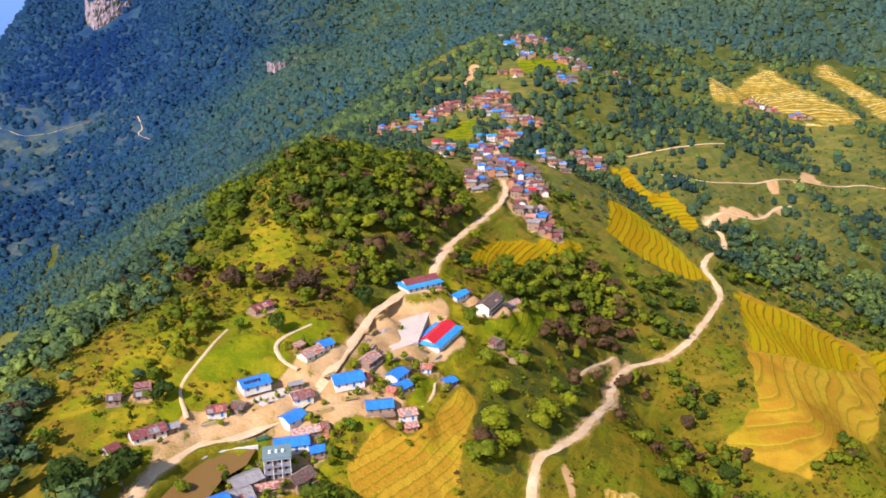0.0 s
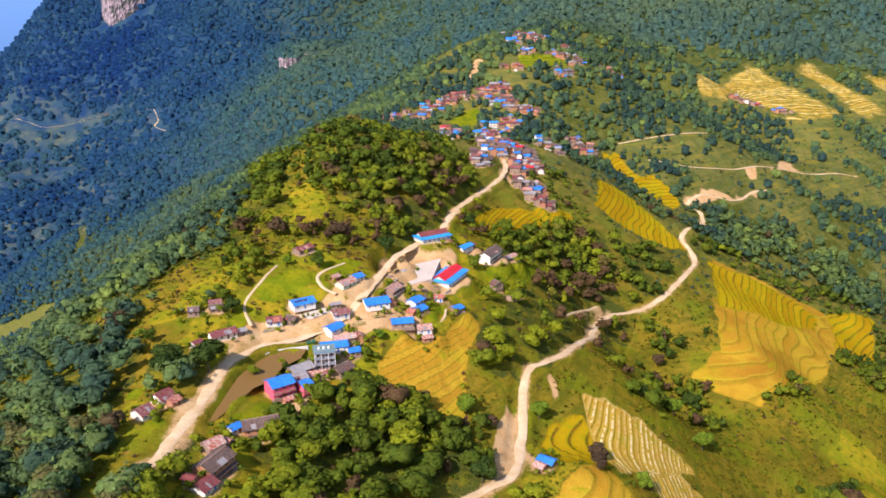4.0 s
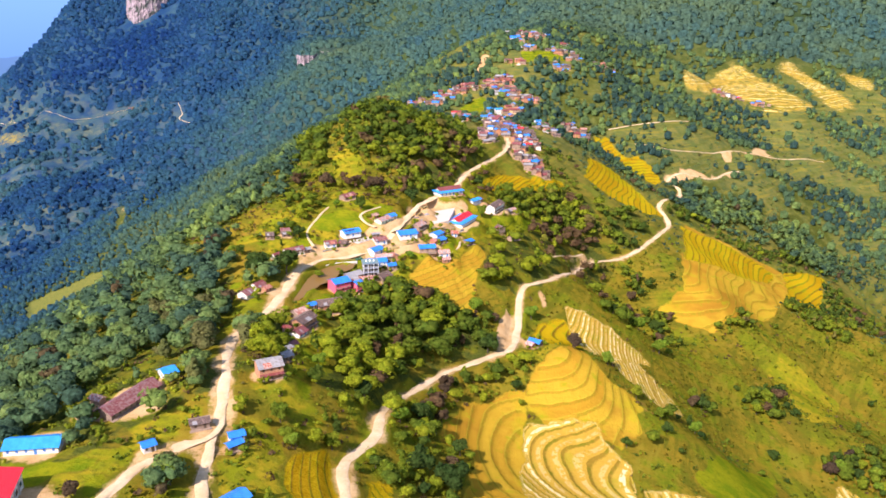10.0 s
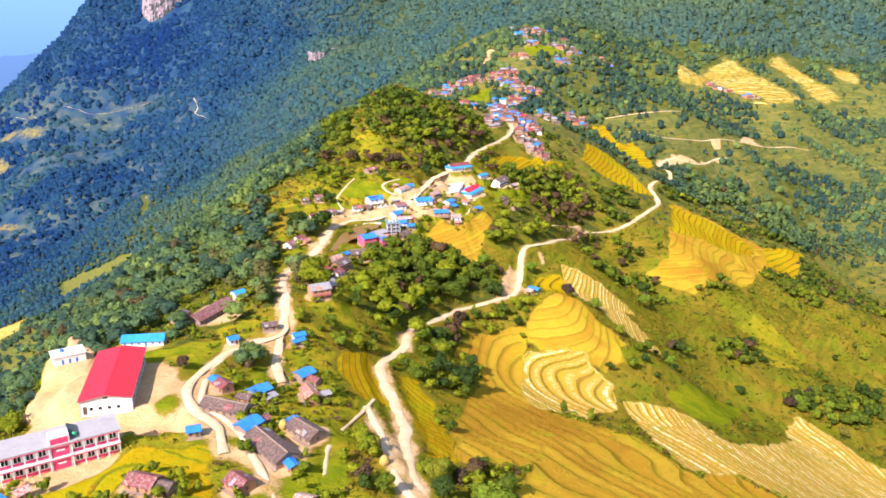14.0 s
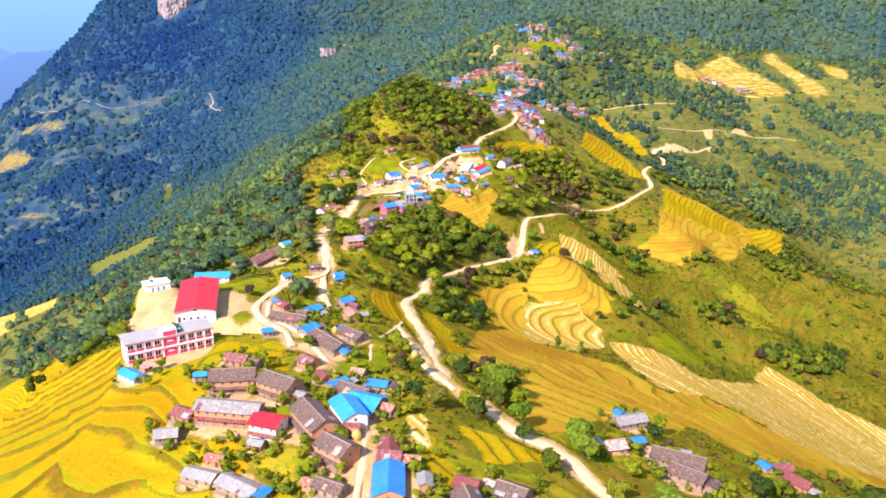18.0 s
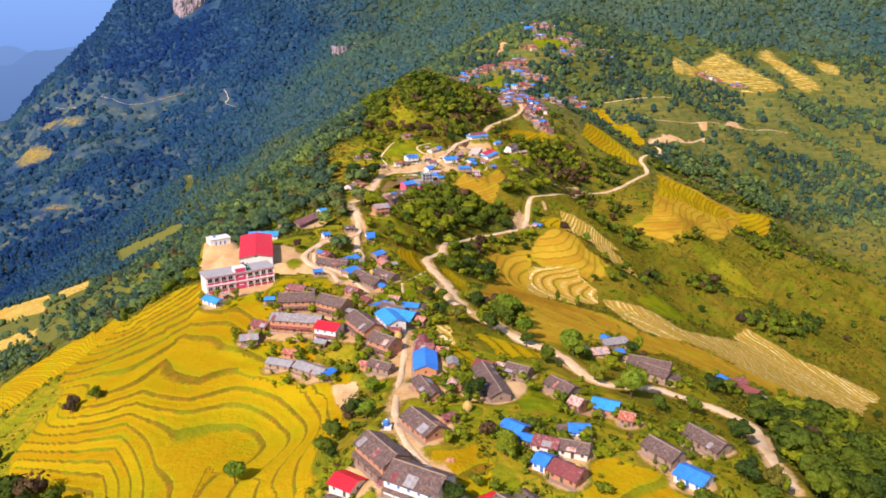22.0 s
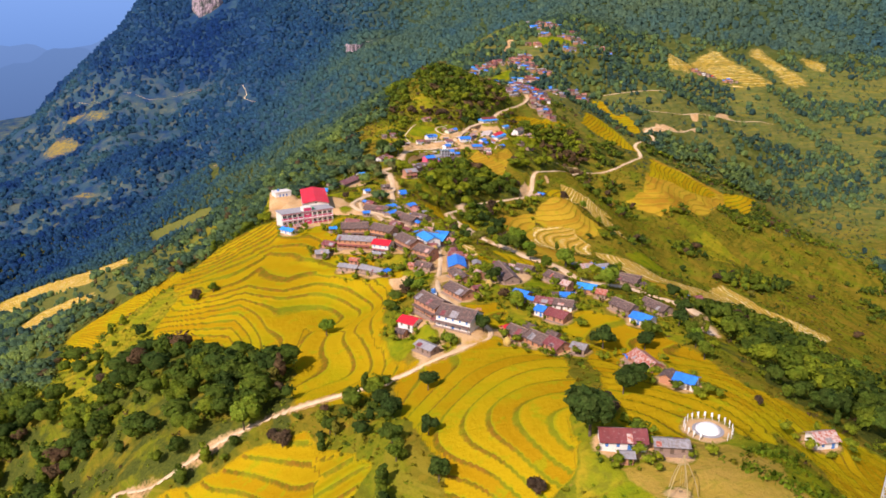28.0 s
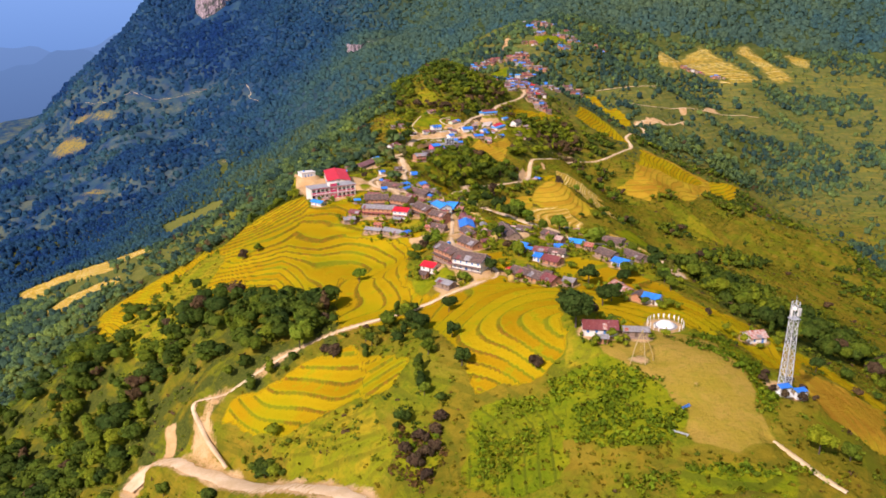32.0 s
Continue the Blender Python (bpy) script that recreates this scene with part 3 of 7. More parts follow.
plot("ripe", 0, (-62, 244), (-49, 245), (-50, 229), (-59, 228))
plot("meadow", 0, (-138, 267), (-137, 299), (-118, 331), (-108, 316), (-114, 285), (-125, 261))
plot("green", 0, (-104, 299), (-86, 320), (-69, 319), (-77, 301), (-96, 287))
plot("green", 0, (-75, 323), (-60, 341), (-51, 339), (-60, 319))
plot("meadow", 0, (-106, 411), (-99, 432), (-84, 427), (-77, 403), (-83, 375), (-97, 381))
plot("green", 2.0, (-1, 794), (29, 837), (40, 823), (21, 771))
plot("green", 3.0, (92, 987), (154, 1013), (155, 969), (92, 950))
plot("green", 2.4, (30, 376), (37, 406), (70, 460), (68, 437), (42, 382))
plot("straw", 6.0, (-866, 715), (-900, 791), (-833, 816), (-778, 823), (-735, 830), (-684, 744), (-615, 586), (-695, 657), (-769, 697), (-793, 644))
plot("straw", 4.0, (-720, 821), (-668, 847), (-574, 645), (-622, 645))
plot("straw", 5.0, (-655, 430), (-662, 510), (-589, 474), (-518, 390), (-498, 338), (-534, 354), (-579, 363), (-611, 368))
plot("meadow", 0, (-620, 560), (-630, 640), (-610, 829), (-575, 858), (-395, 380), (-326, 305), (-275, 160), (-359, 264), (-418, 286), (-490, 300), (-524, 404))
plot("meadow", 0, (-793, 644), (-695, 657), (-607, 580), (-520, 396), (-589, 478), (-662, 515))
plot("straw", 1.6, (-39, -138), (-32, -132), (-28, -157), (-37, -161))
plot("rice", 1.5, (-21, -137), (-7, -140), (12, -151), (-13, -160))
plot("rice", 2.0, (-71, 33), (-56, 55), (-52, 35), (-42, 2), (-54, -3))
plot("rice", 1.5, (-35, -248), (-24, -239), (-17, -251), (-21, -263), (-31, -262))
plot("rice", 1.5, (-27, -276), (-14, -275), (-7, -285), (-37, -284))
plot("meadow", 0, (-11, -200), (11, -193), (27, -213), (8, -220), (-6, -217))
plot("meadow", 0, (-675, 972), (-640, 980), (-545, 961), (-525, 900), (-606, 915), (-631, 880))
plot("rice", 1.5, (-136, -86), (-122, -77), (-93, -69), (-86, -101), (-103, -97), (-126, -102))
plot("bare", 0, (-173, -37), (-190, 44), (-157, -2), (-144, -48), (-130, -45), (-102, -43), (-96, -56), (-122, -62), (-163, -55))
plot("bare", 0, (-32, 330), (-25, 368), (1, 386), (4, 370), (-6, 331), (-23, 322))
plot("bare", 0, (-80, 283), (-66, 299), (-55, 298), (-56, 281), (-68, 274))
plot("bare", 0, (-54, 285), (-31, 299), (-17, 293), (-30, 282), (-42, 276))
plot("bare", 0, (-101, 266), (-93, 274), (-78, 273), (-68, 272), (-71, 262), (-89, 253))
plot("bare", 0, (-73, 219), (-67, 239), (-63, 216), (-69, 199))
plot("pond", 0, (-70, 254), (-84, 249), (-93, 235), (-97, 217), (-100, 198), (-100, 186), (-94, 190), (-89, 204), (-85, 217), (-79, 224), (-77, 236), (-71, 244))
plot("dirt", 0, (2, -388), (33, -371), (49, -393), (50, -418), (48, -439), (36, -448), (24, -446), (23, -429), (11, -402))
plot("bare", 0, (-77, -183), (-65, -188), (-63, -203), (-67, -205))
plot("scar", 0, (464, 1003), (438, 921), (449, 915), (384, 859), (405, 891))
plot("scar", 0, (245, 730), (278, 767), (307, 767), (360, 819), (367, 814), (309, 757), (262, 732))
plot("scar", 0, (24, 925), (38, 999), (48, 982), (41, 926))
plot("scar", 0, (-829, 1639), (-792, 1623), (-553, 1068), (-581, 1092))
plot("scar", 0, (-256, 911), (-229, 851), (-186, 688), (-203, 726))
plot("scar", 0, (49, 294), (53, 292), (53, 277), (49, 273))
plot("scar", 0, (25, 261), (32, 223), (21, 201), (14, 202))
plot("scar", 0, (-184, -308), (-177, -314), (-171, -333), (-178, -329), (-184, -329), (-180, -324))
plot("scar", 0, (18, -423), (22, -424), (21, -427), (17, -427))
plot("scar", 0, (16, -423), (23, -424), (22, -428), (17, -427))
plot("scar", 0, (-167, -317), (-157, -323), (-154, -333), (-139, -352), (-145, -352), (-158, -334))
plot("scar", 0, (31, -418), (34, -417), (34, -421), (30, -421))
plot("scar", 0, (350, 849), (368, 850), (353, 827))
plot("thicket", 0, (-11, -396), (11, -402), (25, -421), (25, -434), (16, -445), (4, -443), (-10, -430), (-15, -409))
plot("green", 2.6, (-39, -392), (-22, -395), (-9, -414), (-14, -449), (-28, -446), (-41, -434))
plot("green", 0, (-9, -400), (11, -403), (23, -421), (25, -434), (16, -445), (4, -443), (-10, -430))
plot("green", 2.4, (15, -456), (33, -453), (50, -456), (44, -464), (15, -465))
plot("green", 0, (45, -381), (56, -380), (60, -416), (53, -435), (49, -416))
plot("meadow", 0, (-144, -355), (-104, -388), (-71, -413), (-65, -424), (-75, -418), (-109, -389))
plot("rice", 3.0, (-85, -337), (-69, -347), (-63, -368), (-69, -376), (-78, -371))
plot("thicket", 0, (-37, -403), (-26, -395), (-13, -405), (-17, -426), (-28, -438), (-36, -435))
plot("thicket", 0, (-65, -397), (-49, -394), (-45, -411), (-52, -428), (-66, -411))
plot("thicket", 0, (2, -455), (33, -452), (61, -452), (75, -453), (1, -461))
plot("thicket", 0, (29, -386), (53, -374), (59, -414), (53, -435), (51, -415))
plot("wood", 0, (-93, 418), (-133, 846), (-45, 775), (-10, 655), (18, 527), (-1, 444), (-10, 395), (-40, 363), (-56, 410))
plot("wood", 0, (-209, 290), (-153, 250), (-137, 226), (-139, 212), (-141, 195), (-126, 180), (-124, 150), (-118, 128), (-112, 80), (-147, 84), (-216, 210))
plot("wood", 0, (-112, 180), (-104, 188), (-90, 172), (-91, 138), (-86, 108), (-82, 78), (-99, 74), (-104, 130))
plot("wood", 0, (-67, 163), (-60, 198), (-54, 215), (-43, 238), (-29, 228), (-15, 234), (-1, 221), (13, 233), (14, 199))
plot("wood", 0, (33, 470), (61, 507), (118, 540), (183, 558), (176, 518), (135, 470), (94, 427), (48, 329), (30, 326), (57, 400), (36, 410))
plot("wood", 0, (145, 932), (338, 1125), (382, 1045), (252, 851), (196, 829), (131, 820))
plot("wood", 0, (281, 1453), (423, 1299), (380, 1124), (357, 1070), (395, 1033), (475, 1035), (343, 885), (254, 856), (170, 826), (145, 932))
plot("wood", 0, (261, 739), (376, 753), (359, 696), (250, 600), (220, 601))
plot("wood", 0, (421, 816), (520, 853), (410, 632), (347, 604))
plot("wood", 0, (-642, 1003), (-471, 1012), (-293, 923), (-109, 451), (-108, 406), (-129, 353), (-158, 327), (-156, 264), (-141, 239), (-154, 213), (-165, 191))
plot("wood", 0, (-141, 239), (-108, 236), (-102, 216), (-116, 201))
plot("wood", 0, (12, 323), (29, 313), (46, 305), (32, 277), (13, 285))
plot("wood", 0, (-79, 194), (-32, 240), (-9, 233), (10, 214), (6, 181), (-27, 157), (-40, 114), (-70, 81), (-68, 160))
plot("wood", 0, (121, 474), (85, 501), (33, 394), (17, 279), (52, 300), (133, 447))
plot("wood", 0, (-492, 57), (-377, -22), (-270, -167), (-199, -205), (-105, -266), (-100, -316), (-149, -322), (-171, -321), (-188, -331), (-279, -298))
plot("wood", 0, (97, -165), (147, -83), (190, -103), (97, -267), (69, -284))
plot("wood", 0, (72, -196), (120, -126), (132, -159), (131, -161), (78, -222))
plot("wood", 0, (-734, 899), (-602, 923), (-178, 187), (-124, 124), (-101, 57), (-124, 23), (-156, 17), (-204, 23))
plot("wood", 0, (74, -300), (85, -326), (110, -345), (140, -300), (198, -205), (150, -230), (100, -270), (76, -262))
plot("wood", 0, (-221, -183), (-202, -188), (-178, -207), (-178, -217), (-191, -218), (-199, -220))
plot("wood", 0, (-158, -236), (-139, -234), (-102, -256), (-99, -266), (-156, -245))
plot("dirt", 0, (-1552, 2274), (-1499, 2311), (-1313, 2176), (-1221, 2093), (-1286, 2069), (-1499, 2220))
plot("dirt", 0, (-1521, 2114), (-1377, 2058), (-1277, 1984), (-1303, 1906), (-1405, 1902))
plot("dirt", 0, (-1111, 1519), (-1038, 1558), (-1089, 1603), (-1191, 1588))
plot("scar", 0, (-478, 1813), (-415, 1770), (-400, 1745), (-453, 1775))


# clumps of trees on the open eastern slope (x, y, radius)
COPSES = [(146, 422, 8), (144, 441, 5), (101, 401, 3), (104, 338, 7), (128, 387, 7), (153, 384, 9), (154, 345, 8), (122, 322, 6), (210, 384, 8), (219, 397, 9), (238, 405, 11), (307, 508, 9), (322, 502, 10),
          (325, 485, 8), (329, 470, 9), (343, 466, 10), (105, 176, 5), (125, 189, 4), (148, 243, 5), (205, 285, 8), (223, 297, 8), (235, 221, 9), (263, 224, 12), (101, 309, 6), (80, 345, 4), (290, 250, 12), (320, 300, 10)]
ROADS = []


def way(kind, width, *line):
    ROADS.append((kind, width, np.array(line, float)))


way("road", 5.2, (-7, 404), (-19, 388), (-32, 365), (-38, 342), (-45, 311), (-52, 291), (-59, 279), (-67, 271), (-75, 263), (-90, 255), (-97, 240), (-101, 224), (-104, 165), (-107, 151), (-110, 139))
way("road", 4.5, (-7, 404), (-3, 428), (6, 462), (21, 505), (39, 552), (48, 589), (48, 624), (46, 648), (52, 738), (63, 777), (70, 800))
way("road", 3.5, (-97, 33), (-108, 22), (-115, -3), (-116, -26), (-108, -43), (-97, -55), (-89, -74))
way("road", 4.6, (-109, 143), (-111, 130), (-108, 108), (-98, 65), (-95, 48), (-95, 35), (-105, 24), (-112, 11), (-115, -6))
way("road", 4.2, (-95, 40), (-93, 24), (-90, 6), (-85, -8))
way("road", 2.5, (-112, -17), (-107, -37), (-92, -53), (-81, -72), (-68, -98))
way("road", 4.5, (368, 817), (350, 809), (315, 764), (291, 753), (274, 753), (250, 728), (260, 716), (251, 682), (212, 615), (213, 591), (208, 562), (174, 501), (148, 468), (128, 452), (111, 439), (96, 411), (85, 372), (62, 321), (47, 300), (36, 283), (26, 212), (14, 196), (-4, 178), (-18, 159), (-39, 108), (-42, 75), (-51, 50), (-47, 26), (-36, -20), (-31, -67), (-22, -97), (-15, -108), (-5, -126), (3, -137), (13, -145), (28, -172), (53, -166), (82, -180), (77, -213), (74, -242))
way("road", 2.5, (69, 379), (85, 415), (102, 441))
way("road", 3.0, (-51, -12), (-42, -40), (-34, -77), (-22, -101))
way("path", 1.6, (-96, 265), (-103, 281), (-101, 297), (-95, 324))
way("path", 2.2, (-60, 335), (-72, 317), (-68, 305), (-60, 299))
way("road", 4.0, (194, 827), (235, 847), (314, 883))
way("road", 4.5, (226, 808), (271, 803), (330, 833), (410, 889), (474, 911), (523, 920))
way("road", 2.3, (-52, -131), (-49, -167), (-49, -195), (-48, -221), (-44, -239), (-39, -250), (-25, -269), (-35, -282), (-58, -297), (-76, -301), (-99, -306), (-125, -310), (-150, -319), (-167, -314), (-157, -332), (-142, -351))
way("road", 8.0, (-75, -419), (-83, -412), (-108, -390), (-141, -357), (-156, -347), (-174, -332), (-188, -326), (-194, -336))
way("path", 3.2, (-1470, 2347), (-1300, 2240), (-1151, 2173), (-1033, 2187), (-957, 2190))
way("path", 3.2, (-776, 2053), (-749, 2004), (-751, 1979), (-705, 1926))
way("path", 2.0, (48, -440), (54, -450), (61, -459))
way("path", 1.6, (5, 332), (-3, 324), (-5, 303), (-10, 293))
way("path", 1.6, (-49, -3), (-56, -43), (-58, -62), (-56, -82))


# ---- the ground: one sheet to the horizon ----
def spaced(parts):
    out = []
    for a, b, n in parts:
        out += list(np.linspace(a, b, n, endpoint=False))
    return np.array(out + [parts[-1][1]])


GX = spaced([(-4900, -2200, 18), (-2200, -900, 50), (-900, -330, 60), (-330, -220, 36), (-220, 125, 216), (125, 420, 110), (420, 900, 60), (900, 4900, 40)])
GY = spaced([(-1500, -560, 30), (-560, -470, 30), (-470, -90, 238), (-90, 700, 250), (700, 1250, 100), (1250, 3000, 100), (3000, 4900, 30)])
XX, YY = np.meshgrid(GX, GY)


def value_noise(x, y, size, seed):
    """Smooth noise from -1 to 1 on a lattice of that size."""
    g = np.random.RandomState(seed).uniform(-1, 1, (256, 256))
    u, v = x / size, y / size
    i, j = np.floor(u).astype(int), np.floor(v).astype(int)
    a, b = u - i, v - j
    a, b = a * a * (3 - 2 * a), b * b * (3 - 2 * b)
    p = lambda k, l: g[(i + k) % 256, (j + l) % 256]  # noqa: E731
    return (p(0, 0) * (1 - a) + p(1, 0) * a) * (1 - b) + (p(0, 1) * (1 - a) + p(1, 1) * a) * b


def inside(poly, x, y):
    res = np.zeros(x.shape, bool)
    px, py = poly[-1]
    for qx, qy in poly:
        hit = ((qy > y) != (py > y)) & (x < (px - qx) * (y - qy) / (py - qy + 1e-9) + qx)
        res ^= hit
        px, py = qx, qy
    return res


def gully(x, y):
    """Ribs and gullies that grow with the distance from the ridge's people."""
    far = np.clip((np.hypot(x - 20, y - 100) - 1000) / 700, 0, 1)
    return far * (28 * value_noise(x, y, 190, 5) + 13 * value_noise(x, y, 80, 6)) + 1.2 * value_noise(x, y, 34, 7) + far * 4 * value_noise(x, y, 30, 8)


RELIEF = gully(XX, YY)
POND_Z = -25.6
near_land = lambda x, y: land(x, y) + gully(np.asarray(x, float), np.asarray(y, float))  # noqa: E731
H0 = land(XX, YY) + RELIEF
ZZ = H0.copy()
ZONE = {k: np.zeros(XX.shape, np.float32) for k in ("rice", "straw", "green", "meadow", "bare", "dirt", "wood", "pond", "thicket", "ripe")}
TERR = np.zeros(XX.shape, np.float32)
for kind, step, poly in PLAN:
    scar = kind == "scar"
    kind = "bare" if scar else kind
    lo, hi = poly.min(0) - 4, poly.max(0) + 4
    i0, i1 = np.searchsorted(GX, lo[0]), np.searchsorted(GX, hi[0])
    j0, j1 = np.searchsorted(GY, lo[1]), np.searchsorted(GY, hi[1])
    s = (slice(j0, j1), slice(i0, i1))
    x, y = XX[s], YY[s]
    w = 2.5 if kind != "wood" else 9.0
    q = 9 if poly[:, 1].mean() < 1200 else 70
    w = w * q / 9
    m = inside(poly, x + w * value_noise(x, y, q, 3), y + w * value_noise(x, y, q, 4))
    if kind not in ("wood", "thicket"):
        for k in ("rice", "ripe", "straw", "green", "meadow", "bare", "dirt"):
            ZONE[k][s][m] = 0
    if kind == "thicket":
        ZONE["green"][s][m] = 0.5
    ZONE[kind][s][m] = 1 if poly[:, 1].mean() < 1000 else 0.50
    if kind == "pond":
        ring = inside(poly.mean(0) + (poly - poly.mean(0)) * 1.35, x, y)
        ZZ[s][ring] = np.maximum(ZZ[s][ring], POND_Z + 0.5)
        H0[s][ring] = ZZ[s][ring]
        ZZ[s][m] = POND_Z - 1.2
    if kind == "bare" and not scar:
        ZZ[s][m] = np.median(H0[s][m]) * 0.85 + H0[s][m] * 0.15 if m.any() else 0
    if step:
        st = step * (0.45 if kind == "straw" else 0.74)
        mid_z = np.median(H0[s][m]) if m.any() else 0.0
        lie = H0[s]
        if poly[:, 0].mean() < -120 and poly[:, 1].min() > -300:
            wst = np.clip((-130 - x) / 60, 0, 1)
            lie = lie + 0.36 * np.maximum(0, -150 - x) + 0.2 * (y + 150) * wst
        if -150 < poly[:, 0].mean() < -60 and poly[:, 1].max() < -300:
            lie = 0.3 * lie + 0.24 * y
        k = (lie - mid_z) / st * (1 + 0.30 * value_noise(x, y, 95, 12)) + 0.45 * value_noise(x, y, 22, 9) + 1.0 * value_noise(x, y, 60, 10)
        k = k + mid_z / st
        fr = k - np.floor(k)
        r = np.clip((fr - 0.78) / 0.22, 0, 1)
        lift = (np.floor(k) + r * r * (3 - 2 * r) - k) * st * min(0.9, 1.4 / st)
        ZZ[s][m] = (H0[s] + lift)[m]
        TERR[s][m] = k[m]


# woods cover the far hills and the mountain
ZONE["wood"] = np.maximum(ZONE["wood"], np.clip((YY - 1150) / 150, 0, 1) * (value_noise(XX, YY, 130, 14) > -2))
ZONE["wood"] = np.maximum(ZONE["wood"], np.clip((-XX - 230) / 90, 0, 1) * (value_noise(XX, YY, 60, 15) > -0.55)).astype(np.float32)


# ---- roads: levelled beds in the sheet, a ribbon on each ----
def smooth_line(p, step):
    """A rounded, evenly stepped line through the plan's points."""
    q = np.concatenate([[2 * p[0] - p[1]], p, [2 * p[-1] - p[-2]]])
    out = []
    for i in range(1, len(q) - 2):
        n = max(2, int(np.hypot(*(q[i + 1] - q[i])) / step))
        for u in np.arange(n) / n:
            a, b, c, d = q[i - 1], q[i], q[i + 1], q[i + 2]
            out.append(0.5 * (2 * b + (c - a) * u + (2 * a - 5 * b + 4 * c - d) * u * u + (3 * b - a - 3 * c + d) * u ** 3))
    return np.array(out + [p[-1]])


def lowpass(z, n):
    k = np.ones(n) / n
    return np.convolve(np.pad(z, n // 2, "edge"), k, "valid")[: len(z)]


ribbons = []
ROADMASK = np.zeros(XX.shape, np.float32)
for kind, width, line in ROADS:
    c = smooth_line(line, 3.0)
    z = lowpass(near_land(c[:, 0], c[:, 1]), 7)
    lo, hi = c.min(0) - 14, c.max(0) + 14
    i0, i1 = np.searchsorted(GX, lo[0]), np.searchsorted(GX, hi[0])
    j0, j1 = np.searchsorted(GY, lo[1]), np.searchsorted(GY, hi[1])
    s = (slice(j0, j1), slice(i0, i1))
    x, y = XX[s].ravel(), YY[s].ravel()
    best, bz = np.full(x.size, 1e9), np.zeros(x.size)
    for (ax, ay), az in zip(c, z):
        d = np.hypot(x - ax, y - ay)
        near = d < best
        best[near], bz[near] = d[near], az
    f = np.clip((best - width * 0.5 - 1.5) / (width * 0.9), 0, 1)
    f = f * f * (3 - 2 * f)
    zz = ZZ[s].ravel()
    zz = (bz - 0.28) * (1 - f) + zz * f
    ZZ[s] = zz.reshape(XX[s].shape)
    hit = (best < width * 0.5 + 3.6).reshape(XX[s].shape)
    ROADMASK[s][hit] = 1
    if kind == "road":
        ZONE["bare"][s][((best - 2.4 * value_noise(x, y, 11, 64) < width * 0.5 + 2.6)).reshape(XX[s].shape)] = 0.55
    ribbons.append((kind, width, c, z))


def sheet(name, X, Y, Z, mat):
    ny, nx = X.shape
    me = bpy.data.meshes.new(name)
    me.vertices.add(nx * ny)
    me.vertices.foreach_set("co", np.stack([X, Y, Z], -1).astype(np.float32).ravel())
    i = np.arange(nx * ny).reshape(ny, nx)
    f = np.stack([i[:-1, :-1], i[:-1, 1:], i[1:, 1:], i[1:, :-1]], -1).reshape(-1, 4)
    me.loops.add(f.size)
    me.loops.foreach_set("vertex_index", f.ravel().astype(np.int32))
    me.polygons.add(len(f))
    me.polygons.foreach_set("loop_start", (np.arange(len(f)) * 4).astype(np.int32))
    me.polygons.foreach_set("use_smooth", np.ones(len(f), bool))
    me.update(calc_edges=True)
    me.materials.append(mat)
    return new(name, me)


PADS = []


def pad(x, y, radius, yard=0.0):
    """Level the ground where a thing stands, and tread its yard; gives the level."""
    z = float(near_land(x, y))
    PADS.append((x, y, radius, yard, z))
    return z


def ground_z(x, y):
    """The height of the finished sheet."""
    x, y = np.asarray(x, float), np.asarray(y, float)
    i = np.clip(np.searchsorted(GX, x) - 1, 0, len(GX) - 2)
    j = np.clip(np.searchsorted(GY, y) - 1, 0, len(GY) - 2)
    u, v = (x - GX[i]) / (GX[i + 1] - GX[i]), (y - GY[j]) / (GY[j + 1] - GY[j])
    return (ZZ[j, i] * (1 - u) + ZZ[j, i + 1] * u) * (1 - v) + (ZZ[j + 1, i] * (1 - u) + ZZ[j + 1, i + 1] * u) * v


def zone_at(k, x, y):
    i = np.clip(np.searchsorted(GX, np.asarray(x, float)), 0, len(GX) - 1)
    j = np.clip(np.searchsorted(GY, np.asarray(y, float)), 0, len(GY) - 1)
    return (ROADMASK if k == "road" else ZONE[k])[j, i]


def part(name, verts, faces, mat, parent=None, label="", smooth=False):
    """One mesh object, as a part under a thing if a parent is given."""
    me = bpy.data.meshes.new(name)
    me.from_pydata([tuple(map(float, v)) for v in verts], [], faces)
    if smooth:
        me.polygons.foreach_set("use_smooth", np.ones(len(me.polygons), bool))
    me.update()
    me.materials.append(mat)
    ob = new(name, me)
    if parent is not None:
        ob.parent = parent
    if label:
        ob["label"] = label
    return ob


def box(x0, y0, z0, x1, y1, z1):
    v = [(x0, y0, z0), (x1, y0, z0), (x1, y1, z0), (x0, y1, z0), (x0, y0, z1), (x1, y0, z1), (x1, y1, z1), (x0, y1, z1)]
    return v, [(0, 3, 2, 1), (4, 5, 6, 7), (0, 1, 5, 4), (1, 2, 6, 5), (2, 3, 7, 6), (3, 0, 4, 7)]


def many(*solids):
    """Several solids as one."""
    v, f = [], []
    for sv, sf in solids:
        f += [tuple(i + len(v) for i in q) for q in sf]
        v += list(sv)
    return v, f


def rod(a, b, r, n=5, r2=None):
    a, b = Vector(a), Vector(b)
    r2 = r if r2 is None else r2
    q = (b - a).to_track_quat("Z", "Y")
    v = []
    for c, rr in ((a, r), (b, r2)):
        for k in range(n):
            v.append(c + q @ Vector((rr * math.cos(6.2832 * k / n), rr * math.sin(6.2832 * k / n), 0)))
    f = [(k, (k + 1) % n, n + (k + 1) % n, n + k) for k in range(n)]
    return [tuple(p) for p in v], f + [tuple(range(n - 1, -1, -1)), tuple(range(n, 2 * n))]


